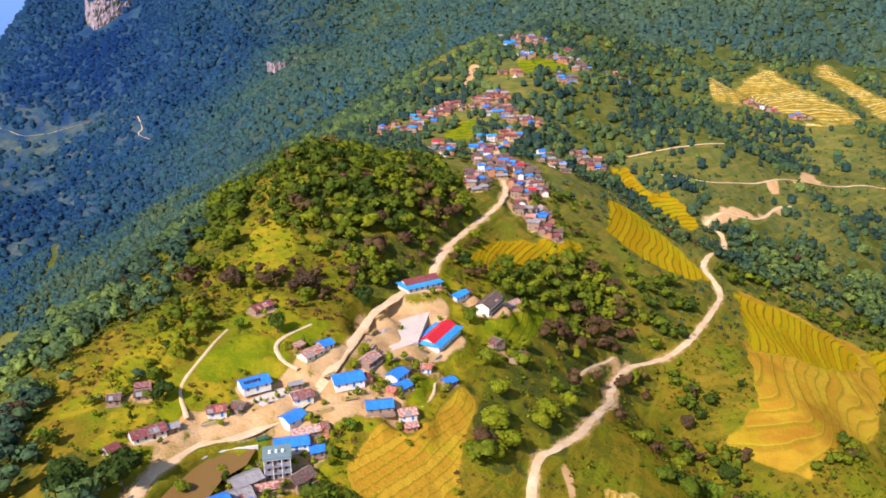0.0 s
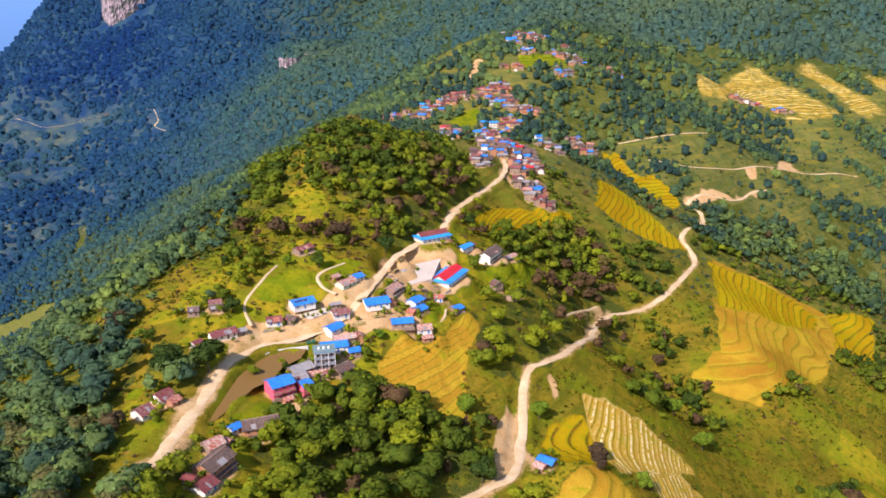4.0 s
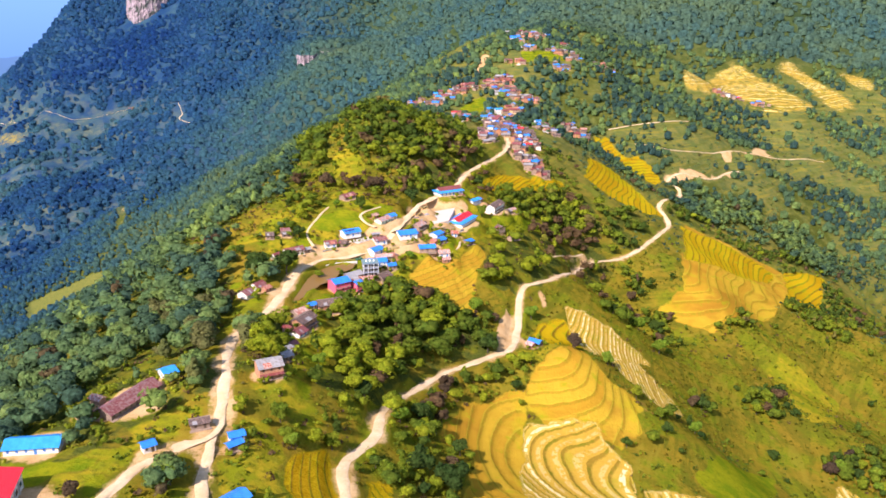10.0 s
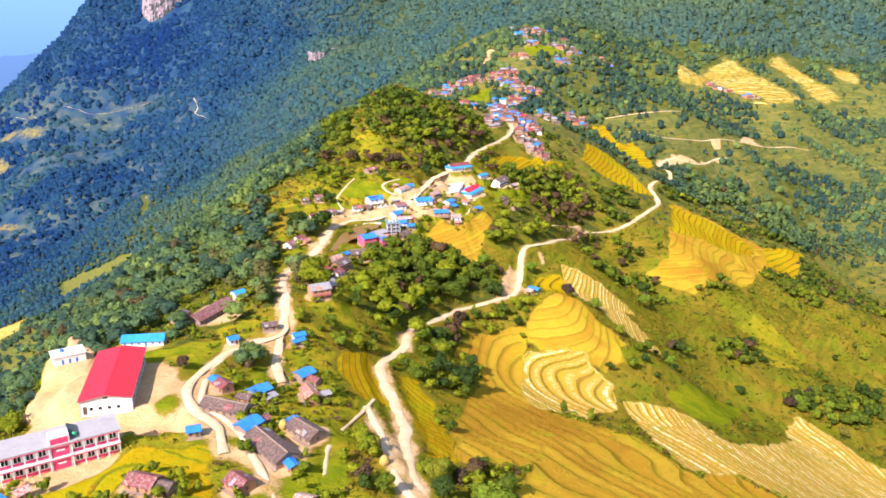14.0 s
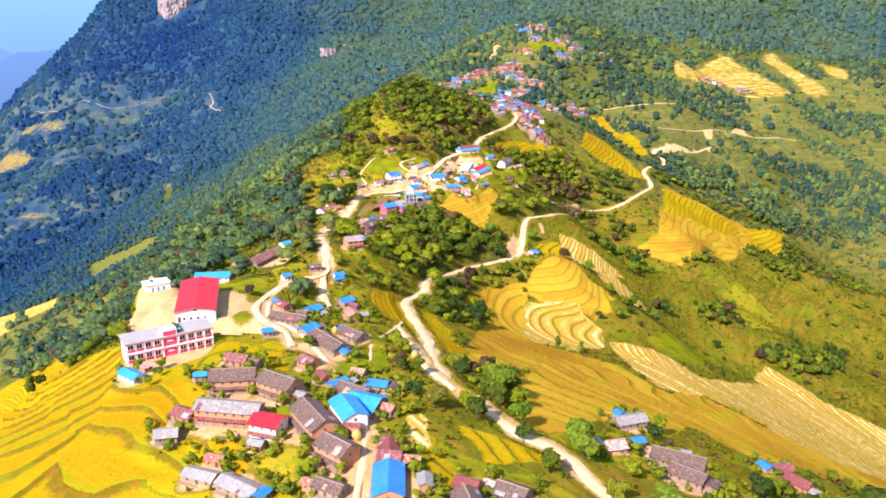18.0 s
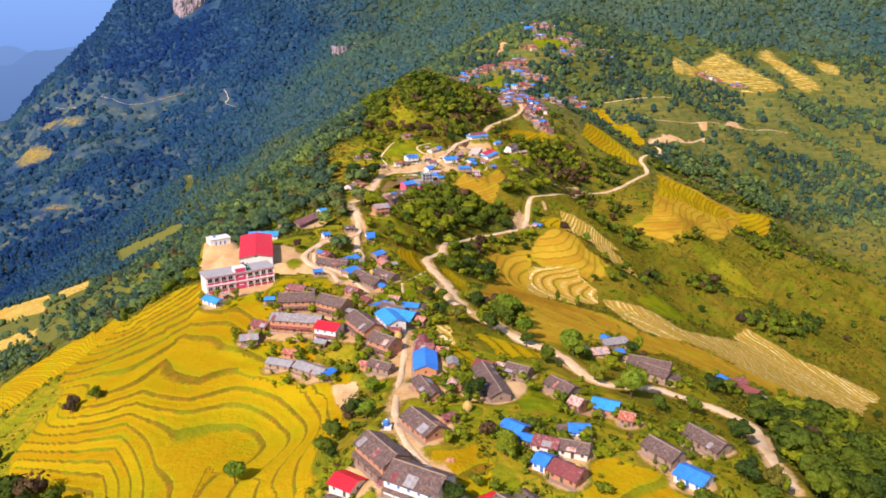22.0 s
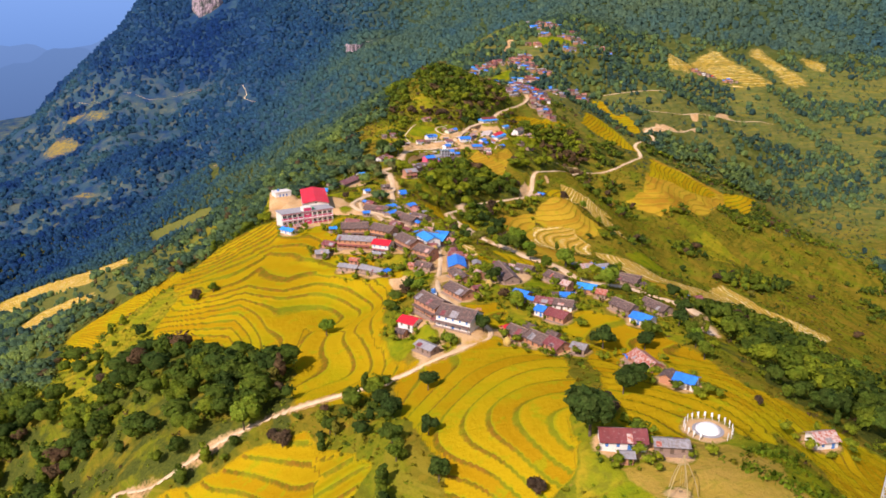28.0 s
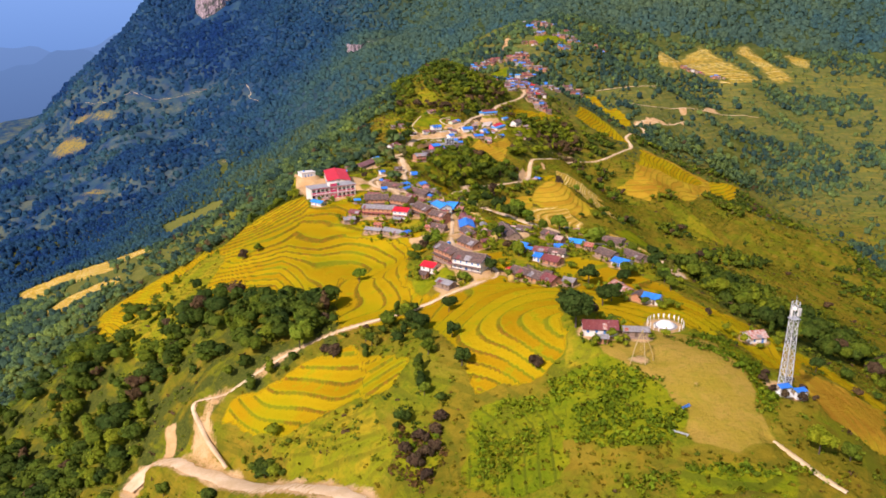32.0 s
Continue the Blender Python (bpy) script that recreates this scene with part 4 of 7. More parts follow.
def holder(name, x, y, z, turn, label, category, group=""):
    ob = new(name)
    ob.empty_display_size = 0.5
    ob.matrix_world = pose(x, y, z, 0, 0, turn)
    return tagged(ob, label, category, group)


# ---- houses ----
ROOF_WORD = {"blue": "bright blue sheet-metal", "sky": "sky blue sheet-metal", "red": "bright red sheet-metal", "maroon": "faded maroon sheet-metal",
             "rust": "rusty red sheet-metal", "tin": "grey tin", "slate": "dark grey stone slate"}
WALL_WORD = {"white": "whitewashed", "stone": "grey stone", "brick": "ochre mud-plastered", "pink": "pink painted", "green": "pale green"}
HRAND = random.Random(11)
SITES = []


def slab(a, b, c, d, thick):
    """A thick sheet on four corners."""
    n = (Vector(b) - Vector(a)).cross(Vector(d) - Vector(a)).normalized() * thick
    top = [Vector(p) for p in (a, b, c, d)]
    v = [tuple(p) for p in top] + [tuple(p - n) for p in top]
    return v, [(0, 1, 2, 3), (7, 6, 5, 4), (0, 4, 5, 1), (1, 5, 6, 2), (2, 6, 7, 3), (3, 7, 4, 0)]


def sloped(name, corners, thick, mat, parent, label=""):
    """A roof slope whose own x runs along the ridge and own y up the slope, for the ribs of its sheets."""
    a, b, c, d = (Vector(p) for p in corners)
    ex, up = (b - a).normalized(), (d - a)
    ey = (up - ex * up.dot(ex)).normalized()
    ez = ex.cross(ey)
    m = Matrix((ex, ey, ez)).transposed().to_4x4()
    m.translation = a
    inv = m.inverted()
    v, f = slab(*[tuple(inv @ p) for p in (a, b, c, d)], thick)
    ob = part(name, v, f, mat, parent, label)
    ob.matrix_local = m
    return ob


def house(x, y, turn, length, width, roof, wall, storeys, group="village houses", simple=False, rise=None):
    L, W = length / 2, width / 2
    z = pad(x, y, math.hypot(L, W) + 1.0, 1.5 if not simple else 0.9)
    eave = 2.6 * storeys - (0.2 if simple else 0.0)
    rise = rise or W * (0.52 if roof in ("slate", "maroon", "rust") else 0.40)
    what = "house" if length > 5.5 else "shed" if simple else "hut"
    tall = "two-storey " if storeys > 1 else ""
    h = holder(what, x, y, z, turn, f"{tall}{WALL_WORD[wall]} {what} under a {ROOF_WORD[roof]} gable roof", what, group)
    SITES.append((x, y, math.hypot(L, W)))
    w = WALL[wall]
    v = [(-L, -W, -1.2), (L, -W, -1.2), (L, W, -1.2), (-L, W, -1.2), (-L, -W, eave), (L, -W, eave), (L, W, eave), (-L, W, eave), (-L, 0, eave + rise), (L, 0, eave + rise)]
    f = [(0, 1, 5, 4), (1, 2, 6, 9, 5), (2, 3, 7, 6), (3, 0, 4, 8, 7), (0, 3, 2, 1), (4, 5, 9, 8), (6, 7, 8, 9)]
    part("wall", v, f, w, h)
    o, t = 0.55, 0.10
    k = rise / W
    r = eave + rise + 0.12
    e = eave + 0.12 - 0.7 * k
    mat = ROOF[roof]
    s1 = sloped("roof_slope", [(-L - o, -W - 0.7, e), (L + o, -W - 0.7, e), (L + o, 0, r), (-L - o, 0, r)], t, mat, h)
    s2 = sloped("roof_slope", [(L + o, W + 0.7, e), (-L - o, W + 0.7, e), (-L - o, 0, r), (L + o, 0, r)], t, mat, h)
    if roof != "slate":
        part("ridge_cap", *slab((-L - o, -0.25, r + 0.02 - 0.25 * k), (L + o, -0.25, r + 0.02 - 0.25 * k), (L + o, 0.25, r + 0.05 - 0.25 * k), (-L - o, 0.25, r + 0.05 - 0.25 * k), 0.06), mat, h)
    elif not simple:
        part("ridge_cap", *box(-L - o, -0.22, r - 0.08, L + o, 0.22, r + 0.08), WALL["stone"], h, "mortar ridge")
    if roof in ("slate", "rust", "maroon", "tin") and not simple:
        for sl in (s1, s2):
            for _ in range(HRAND.choice((0, 1, 1, 2))):
                pw, ph = HRAND.uniform(0.9, min(3.5, length * 0.4)), HRAND.uniform(1.2, max(1.3, W * 0.9))
                px, py = HRAND.uniform(0.3, max(0.4, length - pw)), HRAND.uniform(0.15, 0.6)
                pb = part("roof_patch", *box(px, py, 0.004, px + pw, py + ph, 0.03), ROOF[HRAND.choice(("tin", "tin", "rust", "maroon"))], h, "patched roofing sheet")
                pb.matrix_basis = sl.matrix_basis.copy()
    # doors and windows on the side that looks down the slope
    side = -1
    n = max(2, int(length / 2.8))
    wood = M_BLUEWOOD if wall in ("white", "pink") and HRAND.random() < 0.6 else M_DOOR
    for fl in range(storeys):
        for i in range(n):
            cx = -L + (i + 0.5) * length / n
            zz = fl * 2.6
            if fl == 0 and i == n // 2:
                part("door", *box(cx - 0.5, side * W - 0.06, 0.0, cx + 0.5, side * W + 0.04, 1.95), wood, h)
            elif not simple or i % 2 == 0:
                part("window", *box(cx - 0.42, side * W - 0.06, zz + 0.9, cx + 0.42, side * W + 0.04, zz + 1.95), wood, h)
    if not simple:
        part("window", *box(L - 0.04, -0.4, eave - 1.6, L + 0.06, 0.4, eave - 0.6), wood, h)
        if storeys > 1 or wall in ("brick", "stone"):
            part("plinth", *box(-L - 0.6, -W - 1.3, -1.2, L + 0.6, -W, 0.22), WALL["stone"], h, "trodden earth veranda")
            if storeys > 1:
                part("porch_roof", *slab((-L, -W - 1.5, 2.15), (L, -W - 1.5, 2.15), (L, -W, 2.6), (-L, -W, 2.6), 0.08), ROOF["slate" if roof == "slate" else "maroon"], h)
                for i in range(max(2, int(length / 3))):
                    cx = -L + 0.3 + i * (length - 0.6) / (max(2, int(length / 3)) - 1)
                    part("post", *box(cx - 0.08, -W - 1.4, 0.2, cx + 0.08, -W - 1.24, 2.12), M_DOOR, h)
    return h


house(-106.7, 253.6, 37, 11.7, 6.0, "maroon", "white", 1)
M_PANEL = plain("solar_glass", (0.012, 0.018, 0.06), (0.02, 0.03, 0.09), 2.0, 0.2)
for k in range(6):
    m = pose(-75.9, 287.5, float(near_land(-75.9, 287.5)), 0, 0, 32) @ pose(-4.2 + 1.15 * k, -2.0, 2.6 + 0.8 + 0.26, 21.8, 0, 0)
    panel = holder("solar_panel", 0, 0, 0, 0, "dark blue solar panel lying on a blue sheet-metal roof", "solar panel", "solar panels on the blue roof")
    panel.matrix_world = m
    part("glass", *box(-0.46, -0.78, 0.03, 0.46, 0.78, 0.06), M_PANEL, panel)
    part("frame", *box(-0.5, -0.82, -0.02, 0.5, 0.82, 0.028), M_STEEL, panel)
house(-115.1, 242.0, 51, 4.1, 5.0, "maroon", "white", 1)
house(-124.8, 271.4, 12, 4.6, 5.0, "slate", "stone", 1)
house(-86.8, 271.2, 21, 6.8, 6.0, "maroon", "white", 1)
house(-75.9, 287.5, 32, 11.1, 8.0, "blue", "white", 1)
house(-78.9, 274.7, -19, 5.1, 5.0, "slate", "stone", 1)
house(-56.8, 284.0, 28, 8.1, 6.0, "maroon", "white", 1)
house(-56.5, 309.0, 56, 10.6, 6.0, "rust", "green", 1)
house(-51.8, 317.7, 43, 5.7, 6.0, "blue", "white", 1)
house(-58.6, 272.9, 49, 8.3, 7.0, "blue", "white", 1)
house(-52.8, 266.5, 23, 10.3, 5.0, "rust", "stone", 1)
house(-56.9, 260.2, 14, 12.2, 7.0, "blue", "white", 1)
house(-47.4, 258.4, 22, 5.0, 5.0, "blue", "stone", 1)
house(-51.4, 244.6, 50, 8.3, 7.0, "slate", "stone", 1)
house(-69.4, 230.6, 31, 8.1, 8.0, "tin", "stone", 1)
house(-60.7, 237.5, 18, 9.0, 4.0, "rust", "stone", 1)
house(-40.0, 296.7, 22, 12.3, 9.0, "blue", "white", 1)
house(-32.4, 312.5, 64, 9.5, 6.0, "rust", "stone", 1)
house(-20.2, 306.5, 58, 7.9, 6.0, "blue", "white", 1)
house(-17.8, 299.8, 49, 6.0, 6.0, "blue", "stone", 1)
house(-26.2, 285.4, 11, 10.3, 7.0, "blue", "stone", 1)
house(-15.3, 285.5, 15, 6.9, 6.0, "rust", "white", 1)
house(8.1, 396.5, 55, 11.3, 5.0, "sky", "white", 1)
house(24.1, 397.7, 64, 18.8, 8.0, "slate", "white", 2)
house(37.5, 416.4, 46, 11.2, 5.0, "rust", "stone", 1)
house(26.5, 367.5, -51, 5.3, 6.0, "slate", "stone", 1)
house(1.6, 314.3, 40, 5.4, 5.0, "blue", "stone", 1)
house(-3.5, 393.9, 44, 4.6, 5.0, "maroon", "white", 1)
house(-83.9, 341.5, 52, 10.5, 6.0, "maroon", "stone", 1)
house(35.5, 361.1, 52, 7.1, 4.0, "slate", "stone", 1)
house(-8.1, 319.3, -2, 4.4, 5.0, "rust", "white", 1)
house(-115.0, 274.3, 18, 5.7, 5.0, "slate", "stone", 1)
house(-116.6, 199.9, 61, 6.5, 7.0, "maroon", "white", 1)
house(-119.9, 187.1, 59, 5.7, 7.0, "maroon", "white", 1)
house(-74.9, 220.8, 37, 9.8, 9.0, "blue", "pink", 2)
house(-64.8, 223.8, 42, 4.6, 6.0, "blue", "pink", 2)
house(-69.1, 238.6, 42, 10.1, 7.0, "tin", "stone", 1)
house(-75.6, 187.4, 21, 13.0, 8.0, "slate", "brick", 2)
house(-84.6, 183.8, 50, 4.2, 4.0, "blue", "white", 1)
house(-88.6, 169.3, 50, 6.2, 6.0, "rust", "stone", 1)
house(-84.1, 155.0, 67, 12.5, 8.0, "slate", "brick", 2)
house(-84.3, 143.7, 66, 6.7, 6.0, "maroon", "white", 1)
house(-83.3, 122.5, 60, 4.0, 4.0, "maroon", "white", 1)
house(-83.0, 112.3, 68, 4.0, 4.0, "tin", "stone", 1)
house(-81.5, 101.1, 40, 4.0, 5.0, "tin", "stone", 1)
house(-83.3, 77.3, 26, 9.4, 9.0, "tin", "brick", 2)
house(-131.3, 55.5, 69, 26.0, 8.0, "maroon", "stone", 1)
house(-123.4, 76.0, 44, 5.2, 7.0, "sky", "white", 1)
house(-112.3, 23.0, 37, 4.0, 4.0, "blue", "white", 1)
house(-86.2, 35.8, 27, 5.0, 4.0, "blue", "white", 1)
house(-99.7, 38.7, 24, 6.3, 4.0, "slate", "stone", 1)
house(-144.4, 47.0, 46, 4.0, 6.0, "maroon", "stone", 1)
house(-152.0, 26.0, 8, 17.5, 8.0, "sky", "white", 1)
house(-144.1, -104.0, -34, 9.5, 5.0, "sky", "white", 1)
house(-103.1, -23.8, -44, 6.0, 5.0, "maroon", "brick", 1)
house(-96.9, -42.3, -21, 17.3, 7.0, "slate", "stone", 1)
house(-89.9, -24.2, 51, 7.5, 6.0, "blue", "stone", 1)
house(-85.6, 30.7, 42, 5.2, 3.0, "blue", "stone", 1)
house(-77.6, 1.0, 50, 6.8, 6.0, "blue", "stone", 1)
house(-72.1, -17.4, -63, 8.9, 5.0, "rust", "brick", 1)
house(-85.9, -55.8, 57, 7.8, 6.0, "blue", "stone", 1)
house(-74.4, -71.7, -49, 20.2, 8.0, "slate", "stone", 1)
house(-66.6, -54.7, -43, 13.0, 7.0, "slate", "stone", 1)
house(-78.7, -94.0, -40, 7.0, 6.0, "maroon", "brick", 1)
house(-70.8, -107.7, -52, 5.3, 5.0, "maroon", "brick", 1)
house(-58.5, -101.3, -18, 4.8, 5.0, "rust", "brick", 1)
house(-49.9, -112.9, -14, 7.3, 5.0, "blue", "stone", 1)
house(-64.1, -115.0, 45, 6.6, 6.0, "blue", "stone", 1)
house(-57.3, -121.5, -33, 12.7, 7.0, "slate", "brick", 1)
house(-56.6, -142.6, -63, 13.9, 8.0, "sky", "white", 2)
house(-52.2, -131.8, -23, 11.3, 11.0, "sky", "brick", 1)
house(-81.7, -147.8, -18, 9.7, 8.0, "red", "white", 2)
house(-97.4, -136.7, -8, 21.6, 8.0, "tin", "brick", 2)
house(-113.4, -134.2, -26, 7.7, 6.0, "maroon", "brick", 1)
house(-116.6, -144.4, 13, 6.9, 6.0, "tin", "stone", 1)
house(-101.7, -116.0, 7, 15.4, 9.0, "slate", "brick", 2)
house(-105.4, -96.9, -16, 8.7, 6.0, "maroon", "brick", 1)
house(-83.9, -120.4, -31, 14.2, 9.0, "slate", "brick", 2)
house(-67.1, -147.1, -57, 17.5, 9.0, "slate", "brick", 2)
house(-56.9, -165.2, -39, 11.1, 8.0, "slate", "brick", 2)
house(-115.8, -109.9, 11, 4.0, 3.0, "sky", "stone", 1)
house(-54.3, -151.0, -9, 4.8, 5.0, "maroon", "brick", 1)
house(-42.4, -160.4, -58, 4.0, 5.0, "maroon", "brick", 1)
house(-40.9, -167.7, -7, 6.6, 7.0, "maroon", "brick", 1)
house(48.7, -86.3, 19, 12.5, 7.0, "tin", "stone", 1)
house(33.2, -129.9, 15, 7.7, 6.0, "rust", "stone", 1)
house(57.7, -125.1, -26, 18.2, 8.0, "slate", "stone", 1)
house(109.0, -91.2, 22, 10.1, 6.0, "maroon", "brick", 1)
house(44.7, -117.2, 29, 4.0, 4.0, "blue", "stone", 1)
house(-101.9, -63.1, 20, 4.0, 4.0, "blue", "stone", 1)
house(-49.1, -253.1, -53, 15.4, 9.0, "slate", "brick", 2)
house(-37.7, -265.7, -29, 16.0, 11.0, "slate", "white", 2)
house(-58.5, -259.2, -32, 7.5, 7.0, "red", "white", 1)
house(-50.1, -282.5, -43, 8.6, 5.0, "tin", "stone", 1)
house(-40.3, -180.0, -86, 15.3, 8.0, "blue", "brick", 1)
house(-41.5, -162.6, -86, 7.7, 6.0, "maroon", "brick", 1)
house(-39.2, -204.3, -66, 10.4, 6.0, "slate", "brick", 1)
house(-38.1, -234.6, -54, 14.0, 8.0, "slate", "brick", 1)
house(-98.0, -167.2, -19, 10.3, 5.0, "tin", "stone", 1)
house(-84.5, -174.2, -32, 13.7, 6.0, "tin", "stone", 1)
house(-56.7, -181.4, -27, 8.8, 5.0, "slate", "stone", 1)
house(-16.1, -198.5, -75, 23.3, 7.0, "slate", "stone", 1)
house(-18.0, -179.3, -26, 6.4, 5.0, "maroon", "brick", 1)
house(-5.3, -180.7, -30, 8.8, 7.0, "slate", "stone", 1)
house(9.2, -196.2, -51, 10.9, 7.0, "slate", "stone", 1)
house(12.7, -210.4, -43, 4.0, 5.0, "rust", "brick", 1)
house(22.7, -207.8, -23, 8.8, 7.0, "sky", "brick", 1)
house(28.3, -217.1, -24, 4.4, 5.0, "rust", "stone", 1)
house(-10.1, -233.7, -38, 6.7, 6.0, "blue", "brick", 1)
house(10.1, -232.1, -3, 6.0, 5.0, "blue", "white", 1)
house(-0.8, -241.5, -22, 7.2, 6.0, "maroon", "white", 1)
house(7.1, -243.7, -18, 8.7, 6.0, "slate", "white", 1)
house(-2.7, -250.8, -33, 4.0, 6.0, "blue", "white", 1)
house(3.8, -256.1, -39, 9.0, 7.0, "maroon", "brick", 1)
house(33.6, -243.7, -54, 11.1, 7.0, "slate", "stone", 1)
house(39.1, -256.0, -44, 8.5, 7.0, "blue", "white", 1)
house(51.8, -226.1, -57, 14.1, 7.0, "slate", "stone", 1)
house(56.4, -141.2, -39, 12.0, 7.0, "slate", "stone", 1)
house(113.0, -99.8, -50, 10.9, 6.0, "maroon", "brick", 1)
house(-18.2, -269.1, 35, 4.0, 5.0, "red", "brick", 1)
house(-13.7, -272.5, -45, 8.6, 8.0, "slate", "brick", 1)
house(-5.9, -280.4, -50, 9.7, 8.0, "slate", "brick", 1)
house(-0.2, -287.9, -53, 7.1, 7.0, "maroon", "brick", 1)
house(8.2, -290.2, -29, 5.3, 5.0, "tin", "stone", 1)
house(6.9, -380.6, -2, 11.8, 7.0, "maroon", "white", 1)
house(19.0, -384.0, -4, 8.4, 4.0, "tin", "stone", 1)
house(29.8, -305.1, -70, 12.7, 7.0, "rust", "brick", 1)
house(36.9, -332.0, -33, 6.5, 6.0, "blue", "white", 1)
house(71.5, -355.8, 14, 6.9, 6.0, "rust", "white", 1)
house(38.5, 214.5, -35, 7.0, 5.0, "blue", "stone", 1)


def annexes():
    """Small sheds built against the gable or beside the yard of the larger houses."""
    r = random.Random(23)
    for ob in [o for o in scene.collection.all_objects if o.parent is None and o.name.startswith("house")]:
        if r.random() < 0.35:
            continue
        (hx, hy, hz), turn = ob.location, math.atan2(ob.matrix_world[1][0], ob.matrix_world[0][0])
        size = next(sr for sx, sy, sr in SITES if abs(sx - hx) < 0.01 and abs(sy - hy) < 0.01)
        l, w = r.uniform(3.2, 5.4), r.uniform(2.6, 4.0)
        for side in r.sample((0, 3.1416, 1.57, -1.57), 4):
            d = size + l * 0.30
            px, py = hx + d * math.cos(turn + side), hy + d * math.sin(turn + side)
            if zone_at("road", px, py) > 0 or any(math.hypot(px - sx, py - sy) < 0.75 * sr + l * 0.45 for sx, sy, sr in SITES if sr != size):
                continue
            roof = r.choices(("slate", "tin", "rust", "blue", "maroon"), (34, 22, 22, 10, 14))[0]
            house(px, py, math.degrees(turn) + r.choice((0, 0, 90)) + r.uniform(-8, 8), l, w, roof, r.choice(("stone", "brick", "brick")), 1, "sheds beside the houses", True)
            break


def hay_stack(x, y):
    z = pad(x, y, 2.0, 0.8)
    h = holder("hay_stack", x, y, z, 0, "domed stack of golden straw round a pole in a yard", "hay stack", "hay stacks")
    r = np.random.RandomState(int(abs(x * 3 + y)))
    v, f = [], []
    rings = [(1.0, -0.3), (1.5, 0.6), (1.7, 1.5), (1.45, 2.3), (0.9, 3.0), (0.3, 3.5)]
    for rr, zz in rings:
        for i in range(14):
            q = rr * (1 + r.uniform(-0.10, 0.10))
            v.append((q * math.cos(i * 0.4488), q * math.sin(i * 0.4488), zz + r.uniform(-0.08, 0.08)))
    for j in range(5):
        f += [(14 * j + i, 14 * j + (i + 1) % 14, 14 * j + 14 + (i + 1) % 14, 14 * j + 14 + i) for i in range(14)]
    f.append(tuple(range(70, 84)))
    part("straw_dome", v, f, M_STRAW, h, smooth=True)
    part("pole", *rod((0, 0, 2.5), (0.05, 0, 4.3), 0.07, 6), M_TIMBER, h)


annexes()
for hx, hy in HAY:
    hay_stack(hx, hy)


FAR_V, FAR_F, FAR_M = [], [], []
FAR_MATS = list(ROOF.values()) + list(WALL.values()) + [M_DOOR]


def far_house(x, y, turn, length, width, roof, wall, storeys):
    """A house too far off to pick apart: walls, openings and roof, gathered with its neighbours."""
    z = pad(x, y, math.hypot(length, width) / 2 + 1.0, 1.2)
    SITES.append((x, y, math.hypot(length, width) / 2))
    m = pose(x, y, z, 0, 0, turn)
    L, W, e = length / 2, width / 2, 2.6 * storeys - 0.2
    r = e + W * 0.5

    def add(v, f, mat):
        n = len(FAR_V)
        FAR_V.extend(tuple(m @ Vector(p)) for p in v)
        FAR_F.extend(tuple(i + n for i in q) for q in f)
        FAR_M.extend([FAR_MATS.index(mat)] * len(f))

    add([(-L, -W, -1.2), (L, -W, -1.2), (L, W, -1.2), (-L, W, -1.2), (-L, -W, e), (L, -W, e), (L, W, e), (-L, W, e), (-L, 0, r), (L, 0, r)],
        [(0, 1, 5, 4), (1, 2, 6, 9, 5), (2, 3, 7, 6), (3, 0, 4, 8, 7)], WALL[wall])
    for s in (-1, 1):
        q = slab((-s * (L + 0.5) * -1, s * (W + 0.7), e - 0.3), (-s * (L + 0.5), s * (W + 0.7), e - 0.3), (-s * (L + 0.5), 0, r + 0.12), (s * (L + 0.5), 0, r + 0.12), 0.1)
        add(*q, ROOF[roof])
    for fl in range(storeys):
        for k in (-0.5, 0.0, 0.5):
            add(*box(k * length * 0.7 - 0.45, -W - 0.05, fl * 2.6 + (0.0 if k == 0 and fl == 0 else 0.8), k * length * 0.7 + 0.45, -W + 0.03, fl * 2.6 + 1.9), M_DOOR)


def hamlet(x, y, rx, ry, count):
    """A tight cluster of hill houses round a place."""
    r = random.Random(int(x * 7 + y))
    made = []
    tries = 0
    while len(made) < count * 1.65 and tries < 500:
        tries += 1
        a, q = r.uniform(0, 6.283), math.sqrt(r.random())
        px, py = x + rx * q * math.cos(a), y + ry * q * math.sin(a)
        l, w = r.uniform(5.2, 9.2), r.uniform(4.2, 5.8)
        if any(math.hypot(px - sx, py - sy) < 0.62 * (max(l, w) * 0.5 + sr) for sx, sy, sr in SITES):
            continue
        roof = r.choices(("slate", "maroon", "tin", "rust", "blue", "sky", "red"), (40, 22, 14, 8, 13, 4, 1))[0]
        wall = r.choices(("white", "stone", "brick"), (9, 61, 30))[0]
        if y > 690:
            far_house(px, py, r.choice((0, 0, 90)) + r.uniform(-28, 28), l, w, roof, wall, r.choice((1, 2, 2)))
        else:
            house(px, py, r.choice((0, 0, 90)) + r.uniform(-28, 28), l, w, roof, wall, r.choice((1, 2, 2)), "hill village houses", True)
        made.append(1)


hamlet(-47, 823, 26, 22, 10)
hamlet(-12, 846, 21, 17, 9)
hamlet(24, 866, 28, 11, 9)
hamlet(55, 883, 19, 15, 10)
hamlet(59, 848, 15, 13, 8)
hamlet(79, 835, 13, 10, 7)
hamlet(93, 832, 9, 9, 4)
hamlet(70, 800, 11, 11, 4)
hamlet(36, 743, 9, 28, 7)
hamlet(-3, 722, 16, 42, 8)
hamlet(48, 765, 16, 24, 6)
hamlet(42, 663, 14, 42, 16)
hamlet(26, 585, 8, 25, 10)
hamlet(56, 663, 12, 29, 8)
hamlet(69, 648, 10, 23, 8)
hamlet(103, 728, 15, 37, 10)
hamlet(146, 791, 16, 18, 12)
